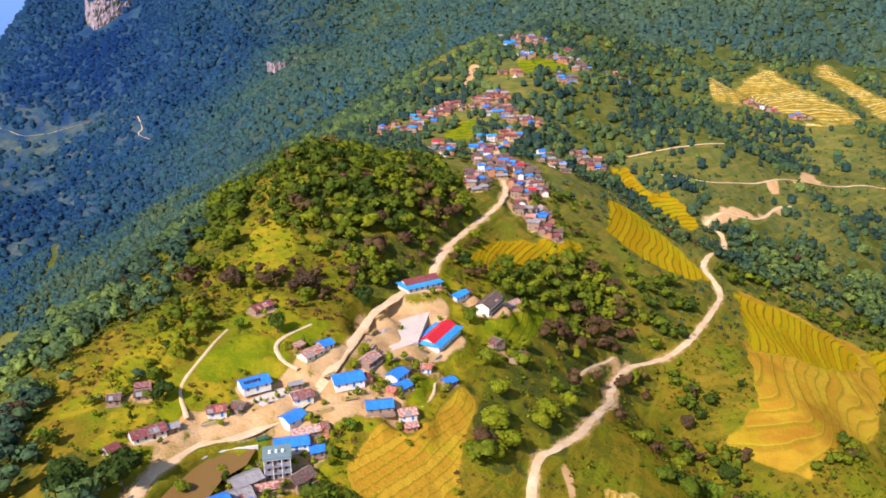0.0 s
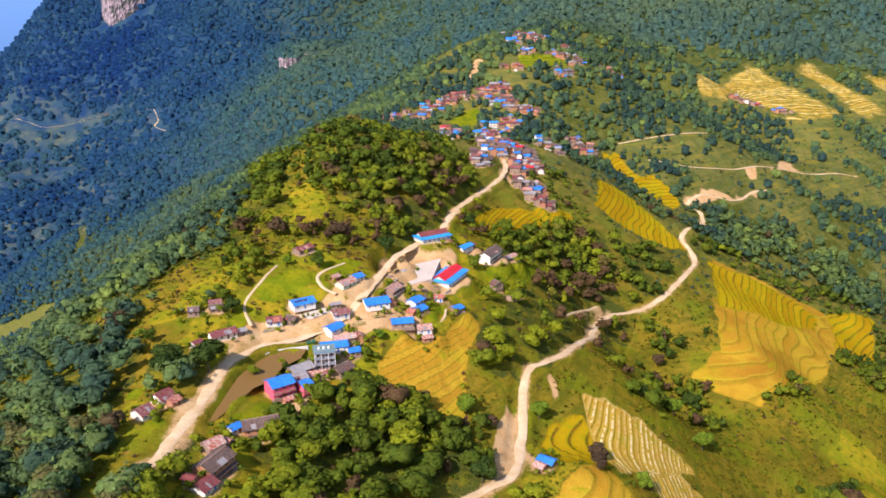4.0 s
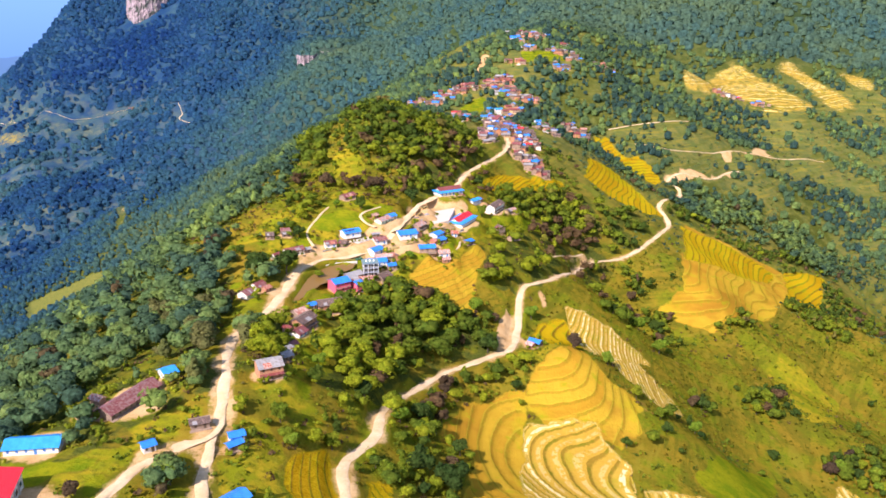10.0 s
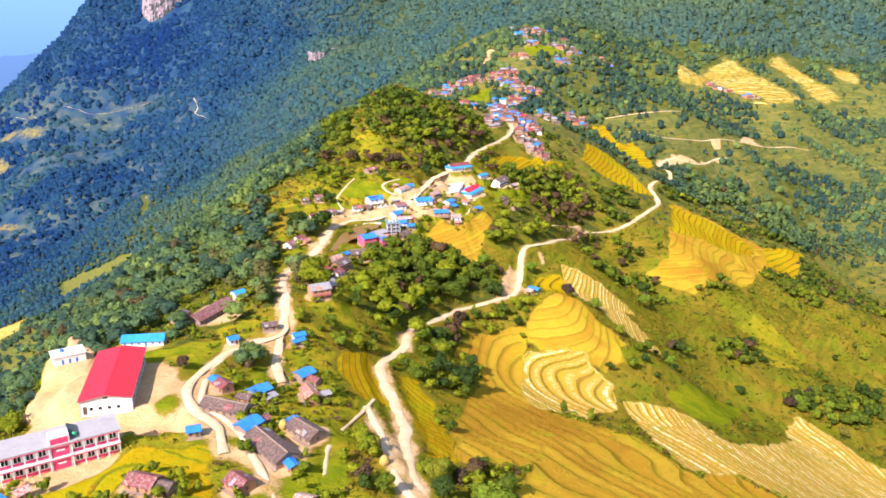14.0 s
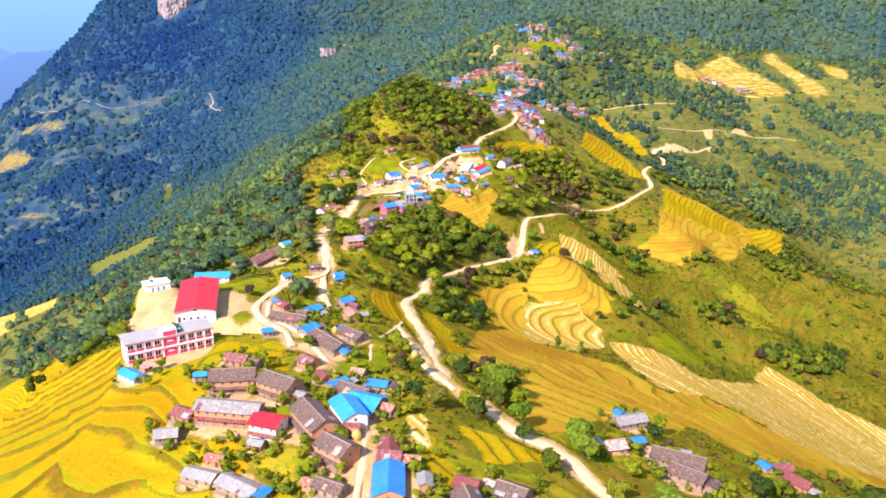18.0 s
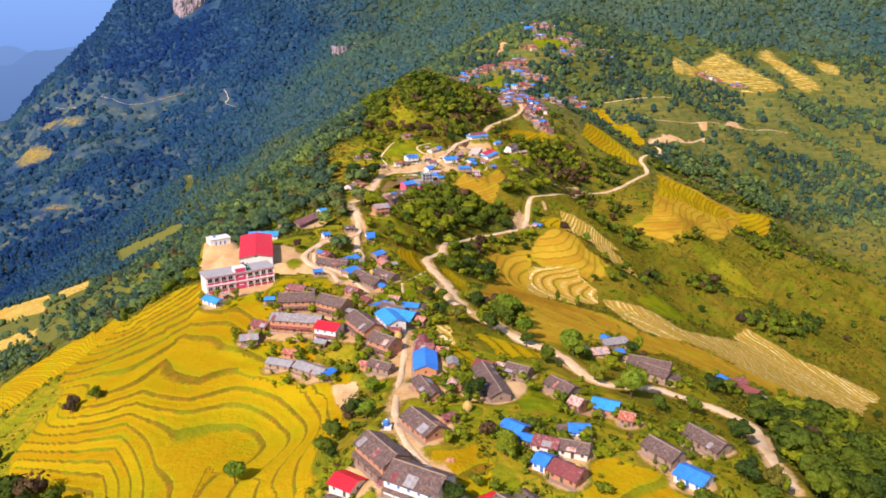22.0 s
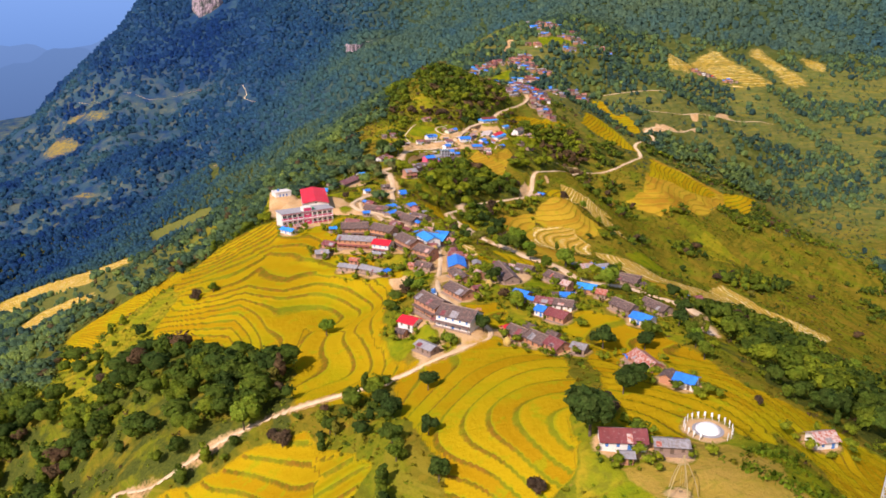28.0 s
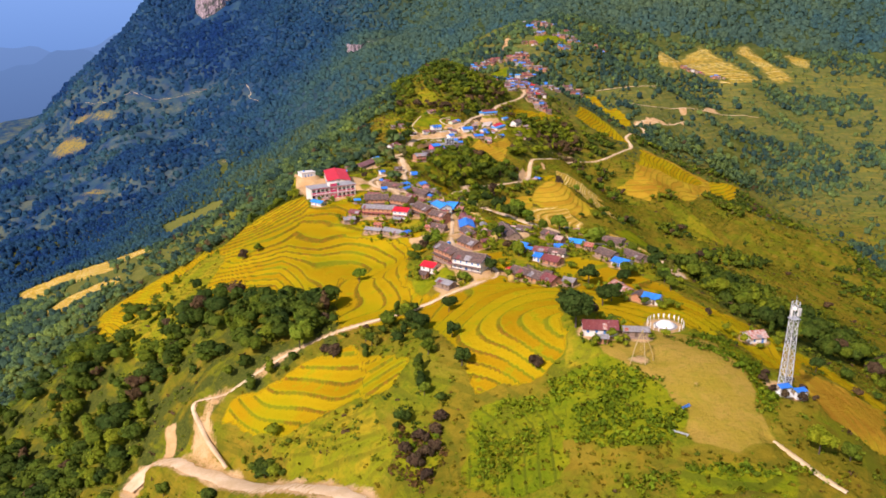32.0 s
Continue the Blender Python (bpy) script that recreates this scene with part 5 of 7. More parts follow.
hamlet(62, 600, 9, 16, 8)
hamlet(75, 619, 7, 17, 4)
hamlet(60, 561, 7, 13, 7)
hamlet(72, 559, 6, 14, 6)
hamlet(74, 540, 10, 7, 10)
hamlet(105, 1087, 27, 41, 10)
hamlet(143, 1001, 6, 5, 1)
hamlet(171, 987, 6, 11, 3)
hamlet(165, 1063, 9, 14, 3)
hamlet(100, 996, 7, 6, 2)
hamlet(217, 1026, 19, 26, 4)
hamlet(144, 943, 14, 7, 3)
hamlet(433, 1102, 17, 5, 2)
hamlet(460, 1100, 5, 5, 1)
hamlet(493, 1096, 14, 5, 2)
hamlet(-960, 2186, 7, 4, 1)
# the top of the village and the farm by the far fields
hamlet(89, 1053, 16, 26, 7)
hamlet(128, 1093, 17, 31, 6)
hamlet(144, 1004, 11, 14, 3)
hamlet(167, 985, 13, 20, 4)
hamlet(81, 946, 13, 11, 4)
hamlet(146, 939, 9, 8, 3)
hamlet(204, 986, 9, 17, 2)
hamlet(428, 1100, 12, 7, 3)
hamlet(453, 1099, 5, 6, 1)
hamlet(490, 1097, 10, 8, 2)
hamlet(107, 1007, 10, 15, 3)

me = bpy.data.meshes.new("hilltop_houses")
me.from_pydata(FAR_V, [], FAR_F)
for mat in FAR_MATS:
    me.materials.append(mat)
me.polygons.foreach_set("material_index", FAR_M)
me.update()
tagged(new("hilltop_houses", me), "crowded far houses with slate, tin and blue roofs on the hilltop", "houses", kind="stuff")


# ---- the school on its levelled spur ----
def school():
    x, y, turn = -139.8, -76.6, 32.5
    pad(x, y, 17.5, 2)
    z = -9.6
    PADS[-1] = (x, y, 17.5, 2, z)
    SITES.append((x, y, 18))
    L, D, H = 17.0, 10.0, 7.2
    h = holder("school_building", x, y, z, turn, "long two-storey white school with magenta bands and a flat grey roof", "school")
    h.matrix_world = pose(x, y, z, 0, 0, turn) @ Matrix.Diagonal((1.0, 1.0, 1.18, 1.0))
    part("wall", *box(-L, -D / 2, -1.5, L, D / 2, H), WALL["white"], h, "white wall")
    part("roof_slab", *box(-L - 0.7, -D / 2 - 1.5, H, L + 0.7, D / 2 + 0.5, H + 0.3), WALL["concrete"], h, "weathered flat concrete roof")
    part("floor_slab", *box(-L - 0.2, -D / 2 - 1.4, 3.45, L + 0.2, -D / 2, 3.7), M_WHITE, h)
    for z0 in (0.0, 3.7):
        part("band", *box(-L, -D / 2 - 0.05, z0 + 0.02, L, -D / 2 + 0.02, z0 + 0.85), M_MAGENTA, h, "magenta painted band")
        part("fascia", *box(-L - 0.3, -D / 2 - 1.55, z0 + 3.18, L + 0.3, -D / 2 - 1.46, z0 + 3.38), M_MAGENTA, h, "magenta painted edge")
    for side in (-1, 1):
        for i in range(4):
            cx = side * (5.0 + i * 3.4)
            for z0 in (0.0, 3.7):
                w = part("window", *box(cx - 1.1, -D / 2 - 0.10, z0 + 1.0, cx + 1.1, -D / 2 + 0.02, z0 + 2.7), M_WHITE, h)
                for k in (-1, 1):
                    part("pane", *box(cx + k * 0.52 - 0.42, -D / 2 - 0.12, z0 + 1.12, cx + k * 0.52 + 0.42, -D / 2 - 0.06, z0 + 2.58), M_GLASS, w)
        for i in range(5):
            cx = side * (3.2 + i * 3.4)
            part("column", *box(cx - 0.16, -D / 2 - 1.4, -1.2, cx + 0.16, -D / 2 - 1.08, H), M_WHITE, h)
    # the stair bay in the middle, one storey taller
    bay = part("stair_bay", *box(-2.9, -D / 2 - 0.8, -1.2, 2.9, -D / 2 + 4, H + 2.2), WALL["white"], h)
    part("panel", *box(-2.5, -D / 2 - 0.88, H + 0.2, 2.5, -D / 2 - 0.78, H + 1.9), M_MAGENTA, bay, "dark red sign panel")
    for z0 in (0.2, 3.9):
        part("panel", *box(-2.5, -D / 2 - 0.90, z0, 2.5, -D / 2 - 0.78, z0 + 2.5), M_MAGENTA, bay, "magenta painted front")
        part("sign", *box(-1.2, -D / 2 - 0.96, z0 + 1.5, 1.2, -D / 2 - 0.91, z0 + 1.9), M_WHITE, bay, "white name board")
    part("stair_hood", *slab((3.0, -D / 2 + 0.2, H + 1.2), (6.0, -D / 2 + 0.2, H + 0.4), (6.0, D / 2 - 2, H + 0.6), (3.0, D / 2 - 2, H + 2.0), 0.15), plain("dark_hood", (0.05, 0.07, 0.07), (0.08, 0.1, 0.1)), h)
    t = holder("water_tank", x + 0.84 * 4.6 + 0.54 * 3.2, y + 0.54 * 4.6 - 0.84 * 3.2, z + (H + 0.3) * 1.18, 0, "green plastic water tank on the school roof", "tank")
    v, f = many(rod((0, 0, 0), (0, 0, 1.1), 0.7, 12), rod((0, 0, 1.1), (0, 0, 1.45), 0.7, 12, 0.3))
    part("body", v, f, plain("green_plastic", (0.02, 0.35, 0.16), (0.03, 0.42, 0.2), 1.0, 0.4), t)
    part("lid", *rod((0, 0, 1.45), (0, 0, 1.55), 0.28, 10), M_DOOR, t)


def hall_long():
    """The assembly hall with the red roof."""
    x, y, turn = -143.2, -25.5, 104.0
    z = -10.2
    pad(x, y, 20, 3)
    PADS[-1] = (x, y, 21, 5, z)
    for k in (-12, 0, 12):
        SITES.append((x + k * math.cos(radians(turn)), y + k * math.sin(radians(turn)), 12))
    L, W, H, R = 20.5, 8.3, 5.6, 1.5
    h = holder("assembly_hall", x, y, z, turn, "long white assembly hall under a bright red low-pitched roof", "hall")
    v = [(-L, -W, -1), (L, -W, -1), (L, W, -1), (-L, W, -1), (-L, -W, H), (L, -W, H), (L, W, H), (-L, W, H), (-L, 0, H + R), (L, 0, H + R)]
    part("wall", v, [(0, 1, 5, 4), (1, 2, 6, 9, 5), (2, 3, 7, 6), (3, 0, 4, 8, 7), (0, 3, 2, 1), (4, 5, 9, 8), (6, 7, 8, 9)], WALL["white"], h, "white end wall")
    o, e, r = 1.0, H - 0.05, H + R + 0.12
    sloped("roof_slope", [(-L - o, -W - 0.8, e), (L + o, -W - 0.8, e), (L + o, 0, r), (-L - o, 0, r)], 0.12, ROOF["red"], h)
    sloped("roof_slope", [(L + o, W + 0.8, e), (-L - o, W + 0.8, e), (-L - o, 0, r), (L + o, 0, r)], 0.12, ROOF["red"], h)
    part("ridge_cap", *box(-L - o, -0.3, r - 0.06, L + o, 0.3, r + 0.05), ROOF["red"], h)
    for i in range(9):
        cx = -L + 2.3 + i * 4.5
        for sy in (-1, 1):
            w = part("window", *box(cx - 1.2, sy * W - 0.1, 1.2, cx + 1.2, sy * W + 0.1, 3.0), M_WHITE, h)
            part("pane", *box(cx - 1.05, sy * W - 0.14, 1.3, cx + 1.05, sy * W + 0.14, 2.9), M_GLASS, w)
            part("column", *box(cx - 2.35, sy * (W + 0.25) - 0.2, -1, cx - 2.05, sy * (W + 0.25) + 0.2, H - 0.1), plain("pale_blue_column", (0.5, 0.56, 0.7), (0.42, 0.48, 0.62)) if i == 0 and sy == -1 else M_STEEL, h)
    for k in (-4.0, -1.0, 2.0, 5.0):
        w = part("window", *box(-L - 0.1, k - 0.7, 1.3, -L + 0.1, k + 0.7, 2.6), M_WHITE, h)
        part("pane", *box(-L - 0.14, k - 0.55, 1.42, -L, k + 0.55, 2.5), M_GLASS, w)
    part("door", *box(-L - 0.08, 6.4, 0, -L + 0.1, 7.7, 3.0), M_DOOR, h)
    part("vent", *box(-L - 0.08, -0.8, 5.4, -L + 0.1, 0.8, 6.2), M_DOOR, h)


def wash_block():
    x, y, z = -172.0, -2.0, -10.6
    PADS.append((x, y, 9, 4, z))
    SITES.append((x, y, 7))
    h = holder("wash_block", x, y, z, 34, "small white plastered wash block with a flat roof and parapet", "building")
    part("wall", *box(-6.0, -4, -1, 6.0, 4, 3.4), WALL["white"], h)
    part("roof_slab", *box(-6.4, -4.4, 3.4, 6.4, 4.4, 3.6), WALL["white"], h)
    for k in (-2.6, 0.0, 2.6):
        part("door", *box(k - 0.45, -4.06, 0, k + 0.45, -3.96, 2.0), M_BLUEWOOD, h)
    t = holder("water_tank", x - 2.2, y - 0.4, z + 3.6, 0, "teal plastic water tank on a white flat roof", "tank")
    part("body", *many(rod((0, 0, 0), (0, 0, 1.0), 0.8, 12), rod((0, 0, 1.0), (0, 0, 1.3), 0.8, 12, 0.3)), M_BLUEWOOD, t)


def skirted_hall(x, y, turn, length, width, top, skirt, label):
    """A gabled hall with a lower skirt of sheets all round."""
    z = pad(x, y, length * 0.55, 0.8)
    SITES.append((x, y, length * 0.55))
    L, W = length / 2, width / 2
    h = holder("community_hall", x, y, z, turn, label, "hall")
    part("wall", *box(-L, -W, -1.5, L, W, 3.2), WALL["white"], h)
    li, wi = L - 0.5, W * 0.55
    v = [(-li, -wi, 3.2), (li, -wi, 3.2), (li, wi, 3.2), (-li, wi, 3.2), (-li, -wi, 4.4), (li, -wi, 4.4), (li, wi, 4.4), (-li, wi, 4.4), (-li, 0, 6.3), (li, 0, 6.3)]
    part("gable_wall", v, [(0, 1, 5, 4), (1, 2, 6, 9, 5), (2, 3, 7, 6), (3, 0, 4, 8, 7), (0, 3, 2, 1)], WALL["white"], h)
    o = 0.7
    sloped("roof_slope", [(-li - o, -wi - 0.6, 4.1), (li + o, -wi - 0.6, 4.1), (li + o, 0, 6.4), (-li - o, 0, 6.4)], 0.1, ROOF[top], h)
    sloped("roof_slope", [(li + o, wi + 0.6, 4.1), (-li - o, wi + 0.6, 4.1), (-li - o, 0, 6.4), (li + o, 0, 6.4)], 0.1, ROOF[top], h)
    a, b, q = L + 1.2, W + 1.2, 3.0
    for c in ([(-a, -b, q), (a, -b, q), (li, -wi, 4.25), (-li, -wi, 4.25)], [(a, b, q), (-a, b, q), (-li, wi, 4.25), (li, wi, 4.25)],
              [(a, -b, q), (a, b, q), (li, wi, 4.25), (li, -wi, 4.25)], [(-a, b, q), (-a, -b, q), (-li, -wi, 4.25), (-li, wi, 4.25)]):
        sloped("roof_skirt", c, 0.1, ROOF[skirt], h, "blue lower roof")
    n = int(length / 3)
    for i in range(n):
        cx = -L + (i + 0.5) * length / n
        for sy in (-1, 1):
            part("door" if i == n // 2 else "window", *box(cx - 0.6, sy * W - 0.06, 0.0 if i == n // 2 else 0.9, cx + 0.6, sy * W + 0.06, 2.2), M_BLUEWOOD, h)


def grey_block():
    x, y, turn = -59.5, 247.0, 12
    z = pad(x, y, 6.5, 2)
    SITES.append((x, y, 6))
    h = holder("town_house", x, y, z, turn, "three-storey grey concrete house with balconies and blue trim", "house", "village houses")
    part("wall", *box(-4.5, -4, -2, 4.5, 4, 8.4), WALL["concrete"], h)
    part("roof_slab", *box(-5, -4.6, 8.4, 5, 4.4, 8.65), plain("teal_roof", (0.10, 0.17, 0.18), (0.15, 0.23, 0.24)), h)
    for fl in range(3):
        b = part("balcony", *box(-4.7, -5.3, fl * 2.8 + 2.65, 4.7, -4, fl * 2.8 + 2.8), WALL["concrete"], h)
        part("rail", *box(-4.7, -5.3, fl * 2.8 + 3.3, 4.7, -5.22, fl * 2.8 + 3.4), M_BLUEWOOD, b)
        for cx in (-3, -1, 1, 3):
            part("door" if cx == -1 else "window", *box(cx - 0.5, -4.06, fl * 2.8 + (0 if cx == -1 else 0.9), cx + 0.5, -3.96, fl * 2.8 + 2.1), M_GLASS if cx != -1 else M_DOOR, h)
        for cx in (-4.5, -1.5, 1.5, 4.5):
            part("column", *box(cx - 0.12, -5.2, fl * 2.8, cx + 0.12, -4.96, fl * 2.8 + 2.65), M_WHITE, h)
    for k in (-2, 0, 2):
        t = holder("water_tank", x + k * 1.1, y - 0.6 + k * 0.2, z + 8.65, 0, "white plastic water tank on the grey house", "tank")
        part("body", *many(rod((0, 0, 0), (0, 0, 0.9), 0.55, 10), rod((0, 0, 0.9), (0, 0, 1.2), 0.55, 10, 0.25)), M_WHITE, t)


def radio_tower():
    x, y = 61.7, -410.5
    z = pad(x, y, 5, 2)
    h = holder("radio_tower", x, y, z, 20, "tall galvanised steel lattice radio tower with white antennas", "tower")
    H, n, a, b = 30.0, 12, 1.45, 0.85
    at = lambda k: a + (b - a) * k / n  # noqa: E731
    cs = ((-1, -1), (1, -1), (1, 1), (-1, 1))
    for cx, cy in cs:
        part("leg", *rod((cx * a, cy * a, 0), (cx * b, cy * b, H), 0.16, 6, 0.11), M_STEEL, h)
    for k in range(n):
        z0, z1, r0, r1 = H * k / n, H * (k + 1) / n, at(k), at(k + 1)
        for i in range(4):
            p, q = cs[i], cs[(i + 1) % 4]
            part("brace", *many(rod((p[0] * r0, p[1] * r0, z0), (q[0] * r1, q[1] * r1, z1), 0.07, 4), rod((q[0] * r0, q[1] * r0, z0), (p[0] * r1, p[1] * r1, z1), 0.07, 4),
                                rod((p[0] * r1, p[1] * r1, z1), (q[0] * r1, q[1] * r1, z1), 0.06, 4)), M_STEEL, h)
    part("platform", *box(-1.5, -1.5, 24.5, 1.3, 1.3, 24.6), M_STEEL, h)
    for i, (px, py, pz) in enumerate(((-1.7, -0.6, 26.8), (1.8, -0.4, 26.4), (-0.2, -1.7, 27.2), (0.3, 1.7, 26.9))):
        ant = part("antenna", *box(px - 0.22, py - 0.14, pz - 1.3, px + 0.22, py + 0.14, pz + 1.3), M_WHITE, h, "white panel antenna")
        part("bracket", *rod((px, py, pz), (px * 0.5, py * 0.5, pz), 0.05, 4), M_STEEL, ant)
    d = part("dish", *rod((-1.3, -1.2, 28.6), (-1.6, -1.5, 28.6), 0.35, 14, 0.7), M_WHITE, h, "round white dish")
    part("bracket", *rod((-1.3, -1.2, 28.6), (-0.8, -0.7, 28.6), 0.06, 5), M_STEEL, d)
    part("lightning_rod", *rod((0, 0, 30), (0, 0, 32.0), 0.05, 5), M_STEEL, h)
    for i, (px, py) in enumerate(((-1.4, -3.4), (5.2, -0.4))):
        zz = pad(x + px, y + py, 2.6, 1)
        c = holder("equipment_shelter", x + px, y + py, zz, 15, "white equipment cabinets under a small blue roof by the tower", "shelter", "tower shelters")
        part("slab", *box(-2.3, -1.6, -0.8, 2.3, 1.6, 0.25), M_WHITE, c, "pale concrete slab")
        for k in (-1.2, 0.2, 1.4):
            part("cabinet", *box(k - 0.5, -0.6, 0.25, k + 0.5, 0.5, 1.9 - 0.2 * abs(k)), M_WHITE, c)
        part("canopy", *slab((-2.1, -1.3, 2.5), (2.1, -1.3, 2.5), (2.1, 1.2, 2.9), (-2.1, 1.2, 2.9), 0.08), ROOF["blue"], c)
        for sx in (-1.9, 1.9):
            for sy in (-1.1, 1.0):
                part("post", *box(sx - 0.06, sy - 0.06, 0.2, sx + 0.06, sy + 0.06, 2.5), M_STEEL, c)


def monument():
    x, y = 33.5, -368.0
    z = pad(x, y, 8, 0)
    h = holder("shrine", x, y, z, 0, "low white domed shrine inside a ring of white posts", "shrine")
    prof = [(3.4, 0.0), (3.4, 0.5), (3.0, 0.55), (2.9, 1.0), (2.2, 1.5), (1.2, 1.8), (0.0, 1.9)]
    n = 24
    v = [(r * math.cos(6.2832 * k / n), r * math.sin(6.2832 * k / n), zz) for r, zz in prof[:-1] for k in range(n)] + [(0, 0, 1.9)]
    f = [(i * n + k, i * n + (k + 1) % n, (i + 1) * n + (k + 1) % n, (i + 1) * n + k) for i in range(len(prof) - 2) for k in range(n)]
    f += [((len(prof) - 2) * n + k, (len(prof) - 2) * n + (k + 1) % n, (len(prof) - 1) * n) for k in range(n)]
    part("dome", v, f, M_WHITE, h, smooth=True)
    part("step", *rod((0, 0, -0.8), (0, 0, 0.16), 4.4, 28), WALL["concrete"], h)
    for k in range(18):
        a = radians(-55 + k * 290 / 17)
        r = 6.6
        p = holder("flag_post", x + r * math.cos(a), y + r * math.sin(a), z, math.degrees(a), "short white painted post with a narrow white pennant", "post", "posts round the shrine")
        part("pole", *rod((0, 0, -0.4), (0, 0, 2.3), 0.09, 6), M_WHITE, p)
        part("pennant", *box(-0.02, 0.08, 0.9, 0.02, 0.45, 2.2), M_WHITE, p)


def bamboo_swing():
    x, y = 17.0, -402.5
    z = pad(x, y, 4, 0)
    h = holder("bamboo_swing", x, y, z, 10, "tall swing of bent bamboo poles tied at the top", "swing")
    for i, (px, py) in enumerate(((-4.2, -2.0), (4.0, -1.6), (-1.4, 3.4), (2.6, 3.0), (0.1, -4.0))):
        pts = [(px * (1 - u) * (1 + 0.5 * u) - px * 0.25 * max(0, u - 0.7), py * (1 - u) * (1 + 0.5 * u), -0.3 + 11.0 * u) for u in (0, 0.25, 0.5, 0.75, 0.9, 1.0)]
        part("pole", *many(*[rod(pts[k], pts[k + 1], 0.14 - 0.015 * k, 6, 0.125 - 0.015 * k) for k in range(5)]), M_TIMBER, h)
    part("crossbar", *rod((-1.4, 0, 8.2), (1.4, 0, 8.3), 0.1, 6), M_TIMBER, h)
    for k in (-0.3, 0.3):
        part("rope", *rod((k, 0, 8.2), (k, 0, 1.0), 0.03, 4), M_TIMBER, h)
    part("seat", *box(-0.45, -0.15, 0.92, 0.45, 0.15, 1.0), M_DOOR, h)


def bench(x, y, turn, mat, label):
    z = pad(x, y, 1.5, 0)
    h = holder("bench", x, y, z, turn, label, "bench", "benches on the clearing")
    part("seat", *box(-2.2, -0.3, 0.42, 2.2, 0.3, 0.52), mat, h)
    part("backrest", *box(-2.2, 0.25, 0.6, 2.2, 0.33, 1.0), mat, h)
    for k in (-1.8, 1.8):
        part("leg", *box(k - 0.1, -0.28, -0.2, k + 0.1, 0.33, 0.6), M_STEEL, h)


def pickup(x, y, turn, body, label):
    """A parked small truck."""
    z = pad(x, y, 1.0, 0)
    h = holder("pickup_truck", x, y, z, turn, label, "truck", "parked trucks")
    part("cab", [(0.6, -0.85, 0.55), (2.3, -0.85, 0.55), (2.3, 0.85, 0.55), (0.6, 0.85, 0.55), (0.7, -0.78, 1.85), (1.7, -0.78, 1.85), (1.7, 0.78, 1.85), (0.7, 0.78, 1.85), (2.3, -0.85, 1.15), (2.3, 0.85, 1.15)],
         [(0, 3, 2, 1), (4, 5, 6, 7), (0, 1, 8, 5, 4), (2, 3, 7, 6, 9), (3, 0, 4, 7), (1, 2, 9, 8), (8, 9, 6, 5)], body, h)
    part("bed", *many(box(-2.2, -0.85, 0.55, 0.5, 0.85, 0.75), box(-2.2, -0.85, 0.75, 0.5, -0.78, 1.2), box(-2.2, 0.78, 0.75, 0.5, 0.85, 1.2), box(-2.2, -0.78, 0.75, -2.13, 0.78, 1.2)), body, h)
    part("windscreen", *slab((2.28, -0.7, 1.2), (2.28, 0.7, 1.2), (1.74, 0.66, 1.8), (1.74, -0.66, 1.8), 0.02), M_GLASS, h)
    for sx in (-1.4, 1.5):
        for sy in (-0.82, 0.82):
            part("wheel", *rod((sx, sy - 0.12, 0.36), (sx, sy + 0.12, 0.36), 0.36, 12), M_GLASS, h)


def white_tank(x, y):
    z = pad(x, y, 3.5, 1)
    h = holder("water_tank", x, y, z, 0, "round blue water tank on a white masonry stand", "tank")
    part("stand", *box(-1.6, -1.6, -0.8, 1.6, 1.6, 1.0), WALL["white"], h)
    part("body", *many(rod((0, 0, 1.0), (0, 0, 2.6), 1.1, 14), rod((0, 0, 2.6), (0, 0, 3.0), 1.1, 14, 0.4)), M_BLUEWOOD, h)
    part("lid", *rod((0, 0, 3.0), (0, 0, 3.12), 0.35, 10), M_WHITE, h)


def mud_pen(x, y):
    z = pad(x, y, 3, 1)
    h = holder("grain_crib", x, y, z, 0, "round rusty brown thatched grain crib in a yard", "crib")
    part("body", *rod((0, 0, -0.3), (0, 0, 1.3), 2.0, 16), WALL["stone"], h)
    part("roof", *rod((0, 0, 1.3), (0, 0, 1.9), 2.4, 16, 0.6), ROOF["maroon"], h)


def court(label, *corner):
    """A level slab of pale concrete."""
    cx, cy = np.mean(corner, 0)
    z = pad(cx, cy, max(math.hypot(px - cx, py - cy) for px, py in corner), 1.0)
    n = len(corner)
    v = [(x, y, z + d) for d in (-2.5, 0.1) for x, y in corner]
    slab_ob = part("concrete_court", v, [tuple(range(n - 1, -1, -1)), tuple(range(n, 2 * n))] + [(i, (i + 1) % n, n + (i + 1) % n, n + i) for i in range(n)], M_COURT)
    tagged(slab_ob, label, "court", kind="structure")
    return z


def timber_stack(x, y, turn):
    """Sawn poles and planks piled beside the road."""
    r = random.Random(int(x * 13 + y))
    z = pad(x, y, 2.2, 0.4)
    h = holder("timber_stack", x, y, z, turn, "stack of weathered poles and planks on bare earth", "timber", "stacks of building timber")
    for lv in range(3):
        for i in range(7 - 2 * lv):
            py, l = (i - 3 + lv) * 0.55 + r.uniform(-0.1, 0.1), r.uniform(2.2, 3.4)
            part("pole", *box(-l + r.uniform(-0.4, 0.4), py - 0.22, 0.02 + lv * 0.36, l, py + 0.22, 0.34 + lv * 0.36), r.choice((M_TIMBER, M_DOOR, M_STRAW, WALL["concrete"])), h)


